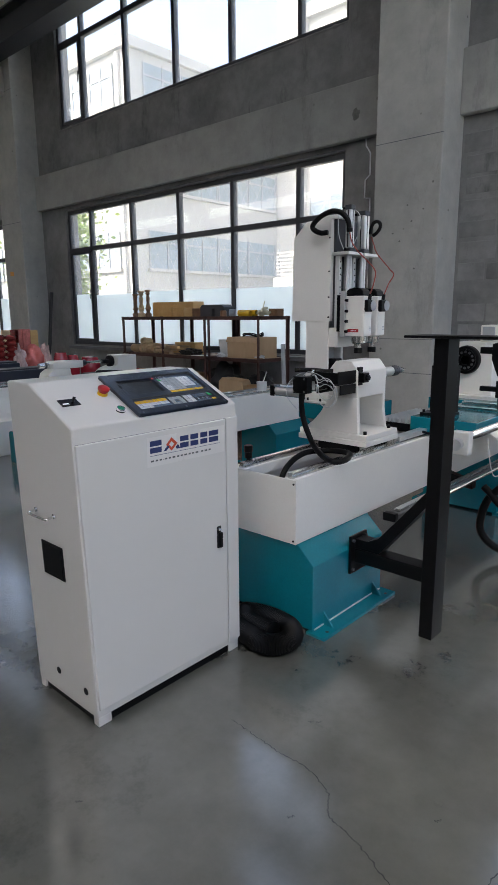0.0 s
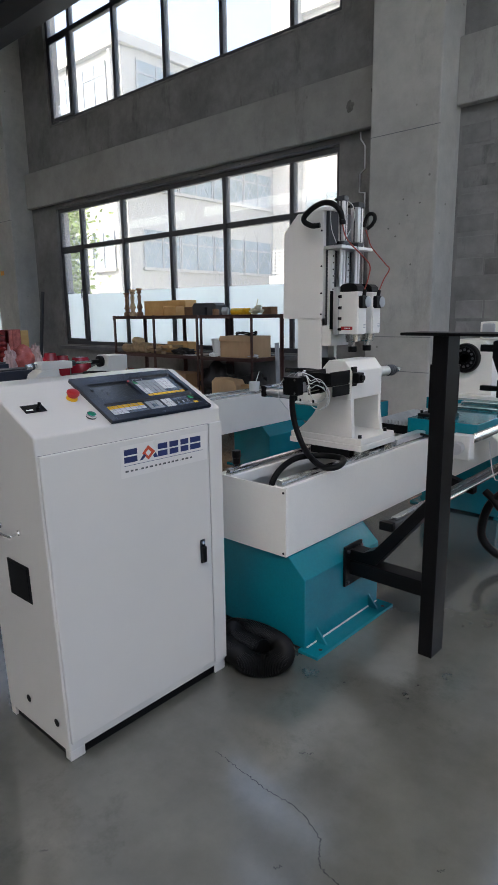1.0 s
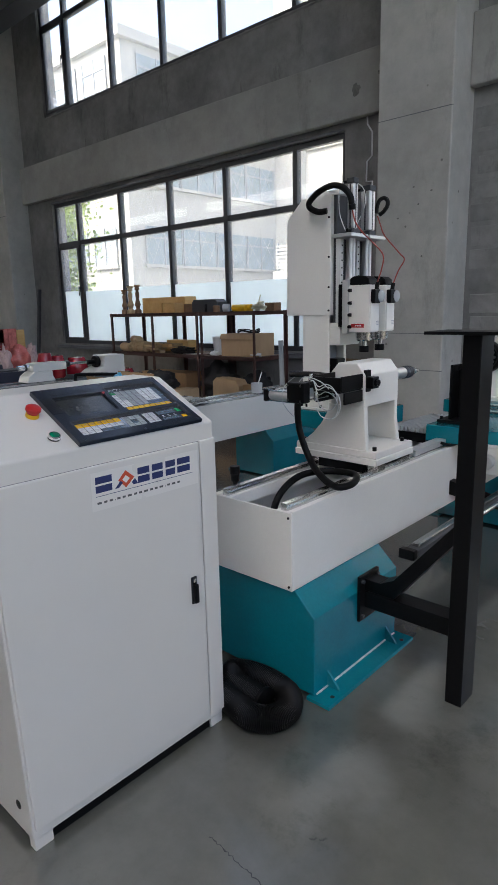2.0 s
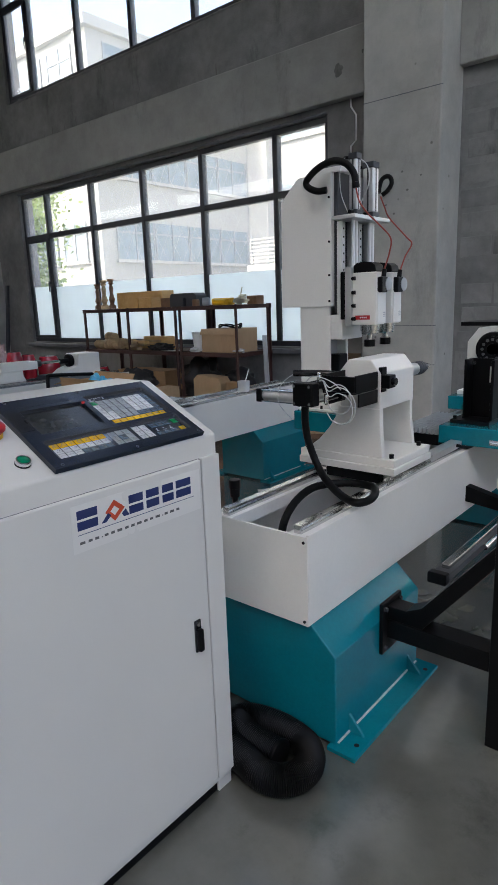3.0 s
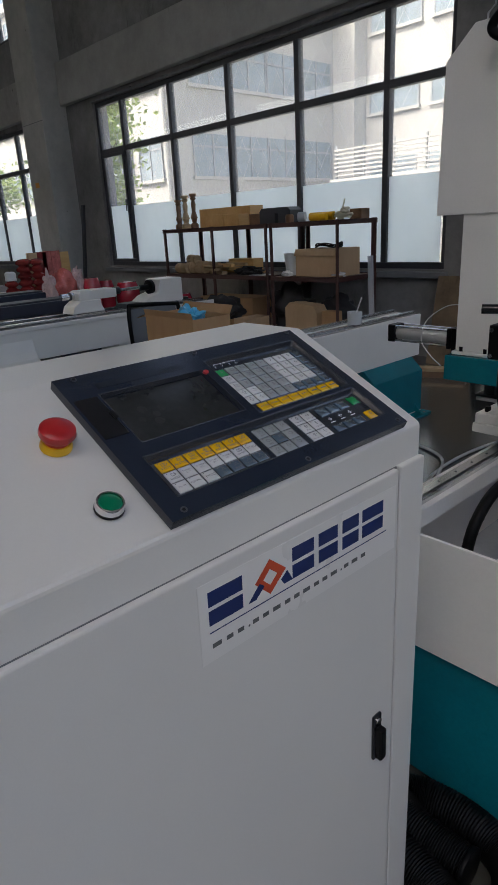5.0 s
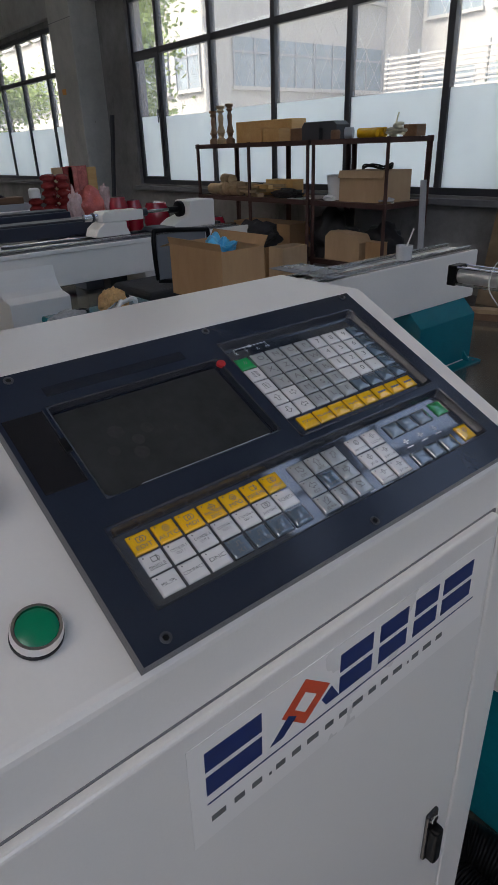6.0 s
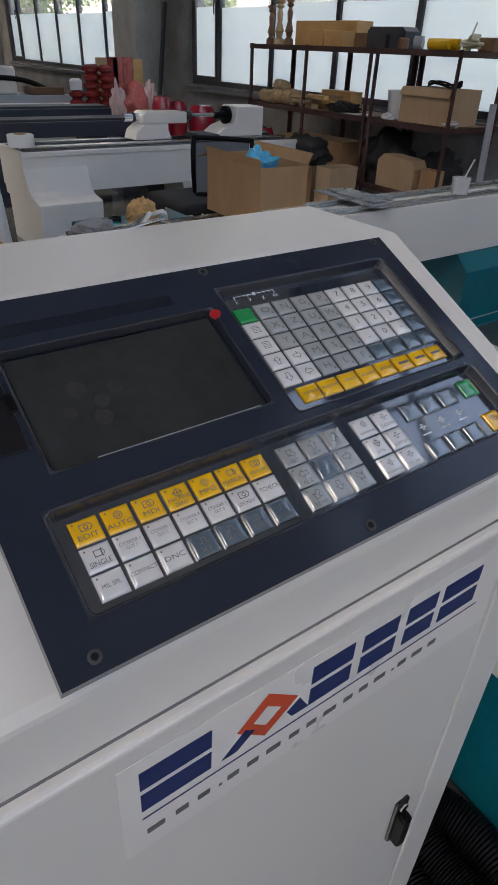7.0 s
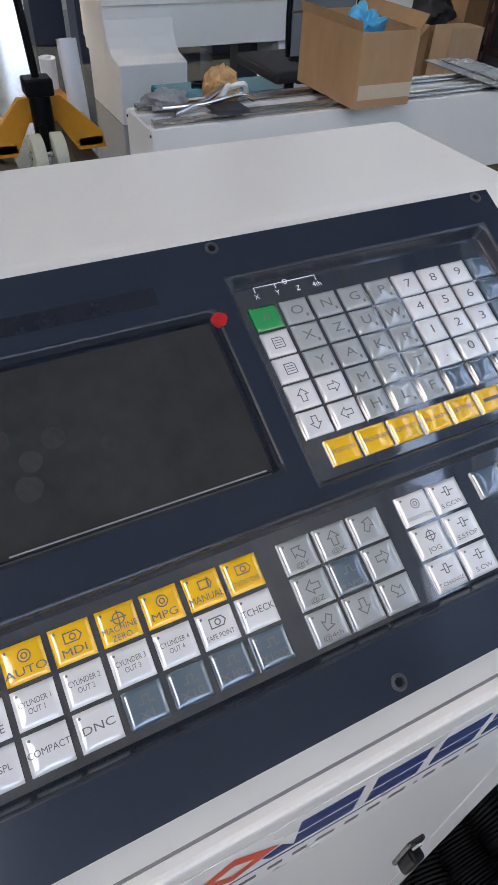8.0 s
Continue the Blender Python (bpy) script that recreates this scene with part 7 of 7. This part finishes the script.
solo("film_wrap", lump((-8.82, 5.02, 0.44), (0.08, 0.1, 0.26), 0.4, 27, 3, 3), "wrap", "crumpled pink plastic film over a parcel", "film", smooth=50)
for k, (y, h, m) in enumerate(((5.0, 0.66, "card_light"), (5.135, 0.665, "red_wrap"), (5.20, 0.67, "film_red"), (5.335, 0.67, "film_red"), (5.47, 0.65, "pine"))):
    b = box(-9.36, -9.3, y, y + 0.13, 0.44, 0.44 + h, 0.003)
    solo("wrapped_board", b, m, "upright board wrapped in red film" if "red" in m else "upright pale wooden board", "board", "upright boards")
solo("jar_white", lathe([(0, 0), (0.07, 0), (0.07, 0.09), (0.05, 0.11), (0, 0.11)], 18, Matrix.Translation((-8.98, 4.58, 0.785))), "pvc", "white lid on red goods", "lid", smooth=40)
for k, (x, y, z, r) in enumerate(((-6.95, 4.60, 0.66, 0.088), (-6.95, 4.77, 0.62, 0.08), (-6.95, 5.03, 0.58, 0.128), (-6.60, 5.50, 0.42, 0.12))):
    b = lathe([(0, 0), (r, 0), (r, z), (r * 1.05, z), (r * 1.05, z + 0.12), (r * 0.8, z + 0.2), (0, z + 0.21)], 22, Matrix.Translation((x, y, 0)))
    solo("red_drum", b, "red_gloss", "glossy red plastic drum with a domed lid", "drum", "red drums", smooth=50)

# ---- pallet truck and film roll ----
pj = thing("pallet_truck", (-5.05, 2.25, 0), "orange pallet truck with cream wheels and black handle", "pallet truck")
part("frame", prism([(1.98, 0.05), (2.12, 0.05), (2.22, 0.21), (2.36, 0.21), (2.46, 0.05), (2.62, 0.05), (2.60, 0.14), (2.40, 0.33), (2.18, 0.33), (2.00, 0.14)], "x", -5.17, -5.13, 0.004), "orange", pj)
for y in (1.99, 2.46):
    part("fork", box(-6.25, -5.13, y, y + 0.15, 0.06, 0.12, 0.01), "orange", pj)
part("pump", cyl((-5.06, 2.28, 0.12), (-5.06, 2.28, 0.42), 0.055, 18), "black", pj, smooth=40)
part("pump_head", box(-5.12, -5.0, 2.21, 2.35, 0.36, 0.44, 0.01), "black", pj)
for y in (2.175, 2.285):
    w = part("wheel", cyl((-4.98, y, 0.1), (-4.98, y + 0.065, 0.1), 0.1, 28, bev=0.008), "nylon", pj, "cream nylon wheel", 40)
    part("hub", cyl((-4.98, y - 0.002, 0.1), (-4.98, y + 0.067, 0.1), 0.025, 14), "steel", w)
part("handle_bar", cyl((-5.06, 2.28, 0.42), (-5.12, 2.24, 1.25), 0.02, 12), "black", pj)
part("grip", tube([(-5.12, 2.12, 1.3), (-5.12, 2.14, 1.22), (-5.12, 2.24, 1.2), (-5.12, 2.34, 1.22), (-5.12, 2.36, 1.3), (-5.12, 2.24, 1.36), (-5.12, 2.13, 1.3)], 0.016, 8, 6), "black", pj, smooth=60)
part("axle", cyl((-4.98, 2.16, 0.1), (-4.98, 2.365, 0.1), 0.015, 10), "steel", pj)
part("axle_fork", box(-5.06, -5.0, 2.243, 2.282, 0.08, 0.24, 0.006), "black", pj)
b = lathe([(0, 0), (0.055, 0), (0.058, 0.01), (0.058, 0.47), (0.03, 0.472), (0.03, 0.45), (0, 0.45)], 24, pose(-5.45, 2.60, 0.012, 0, -13, 0))
solo("film_roll", b, "pvc", "upright white roll of stretch film on the floor", "roll", smooth=40)
pj.location += Vector((0.15, 0.0, 0))
b = lathe([(0, 0), (0.05, 0), (0.052, 0.01), (0.052, 0.3), (0.028, 0.302), (0.028, 0.28), (0, 0.28)], 24, pose(-5.98, 2.55, 0, 0, 5, 0))
solo("film_roll", b, "pvc", "short upright white roll of film on the floor", "roll", smooth=40)
wf = [(-2.45, 3.9, 0.01), (-2.6, 4.2, 0.012), (-2.9, 4.3, 0.01), (-3.05, 4.15, 0.012)]
solo("floor_tube", tube(wf, 0.009, 8, 8), "hose_clear", "white air tube lying on the floor", "tubing", smooth=60)
solo("floor_tube", tube([(-2.35, 3.6, 0.01), (-2.5, 3.95, 0.012), (-2.5, 4.5, 0.01), (-2.3, 5.2, 0.012)], 0.009, 8, 8), "hose_clear", "white air tube lying on the floor", "tubing", smooth=60)
solo("conduit", tube([(-3.695, 6.505, 3.16), (-3.69, 6.505, 3.09), (-3.635, 6.505, 3.01), (-3.633, 6.505, 2.79), (-3.69, 6.505, 2.745), (-3.694, 6.505, 2.56), (-3.625, 6.505, 2.55), (-3.624, 6.505, 2.46), (-3.626, 6.505, 1.6)], 0.008, 8, 8, curved=False), "pvc", "thin white electrical conduit on the wall", "conduit", smooth=60)


# ---- hairline cracks and chips in the floor ----
def crack(pts, w, seed):
    rnd = random.Random(seed)
    line = smooth_line(pts, 14)
    b = bmesh.new()
    prev = None
    for i, p in enumerate(line):
        d = (line[min(i + 1, len(line) - 1)] - line[max(0, i - 1)]).normalized()
        s = Vector((-d.y, d.x, 0))
        p = p + s * rnd.uniform(-0.0035, 0.0035)
        ww = w * rnd.uniform(0.3, 1.0)
        cur = (b.verts.new(p - s * ww), b.verts.new(p + s * ww))
        if prev:
            b.faces.new((prev[0], cur[0], cur[1], prev[1]))
        prev = cur
    return structure("floor_crack", b, "crack", "hairline crack in the concrete floor")


Z = 0.0012
crack([(-1.136, 1.690, Z), (-1.030, 1.683, Z), (-0.928, 1.675, Z), (-0.820, 1.678, Z), (-0.721, 1.645, Z), (-0.690, 1.608, Z), (-0.660, 1.574, Z), (-0.580, 1.558, Z), (-0.531, 1.541, Z), (-0.416, 1.492, Z), (-0.280, 1.418, Z)], 0.0022, 1)
crack([(-0.080, 1.878, Z), (-0.247, 1.756, Z), (-0.283, 1.609, Z), (-0.340, 1.518, Z)], 0.0018, 2)
crack([(-2.4, 1.05, Z), (-2.6, 1.3, Z), (-2.9, 1.45, Z)], 0.0015, 3)
for k, (x, y) in enumerate(((-0.94, 1.85), (-0.92, 1.865), (-0.75, 1.5), (-1.22, 1.15), (-0.45, 1.75))):
    crack([(x, y, Z), (x + 0.008, y + 0.005, Z), (x + 0.013, y + 0.016, Z)], 0.0028, 10 + k)
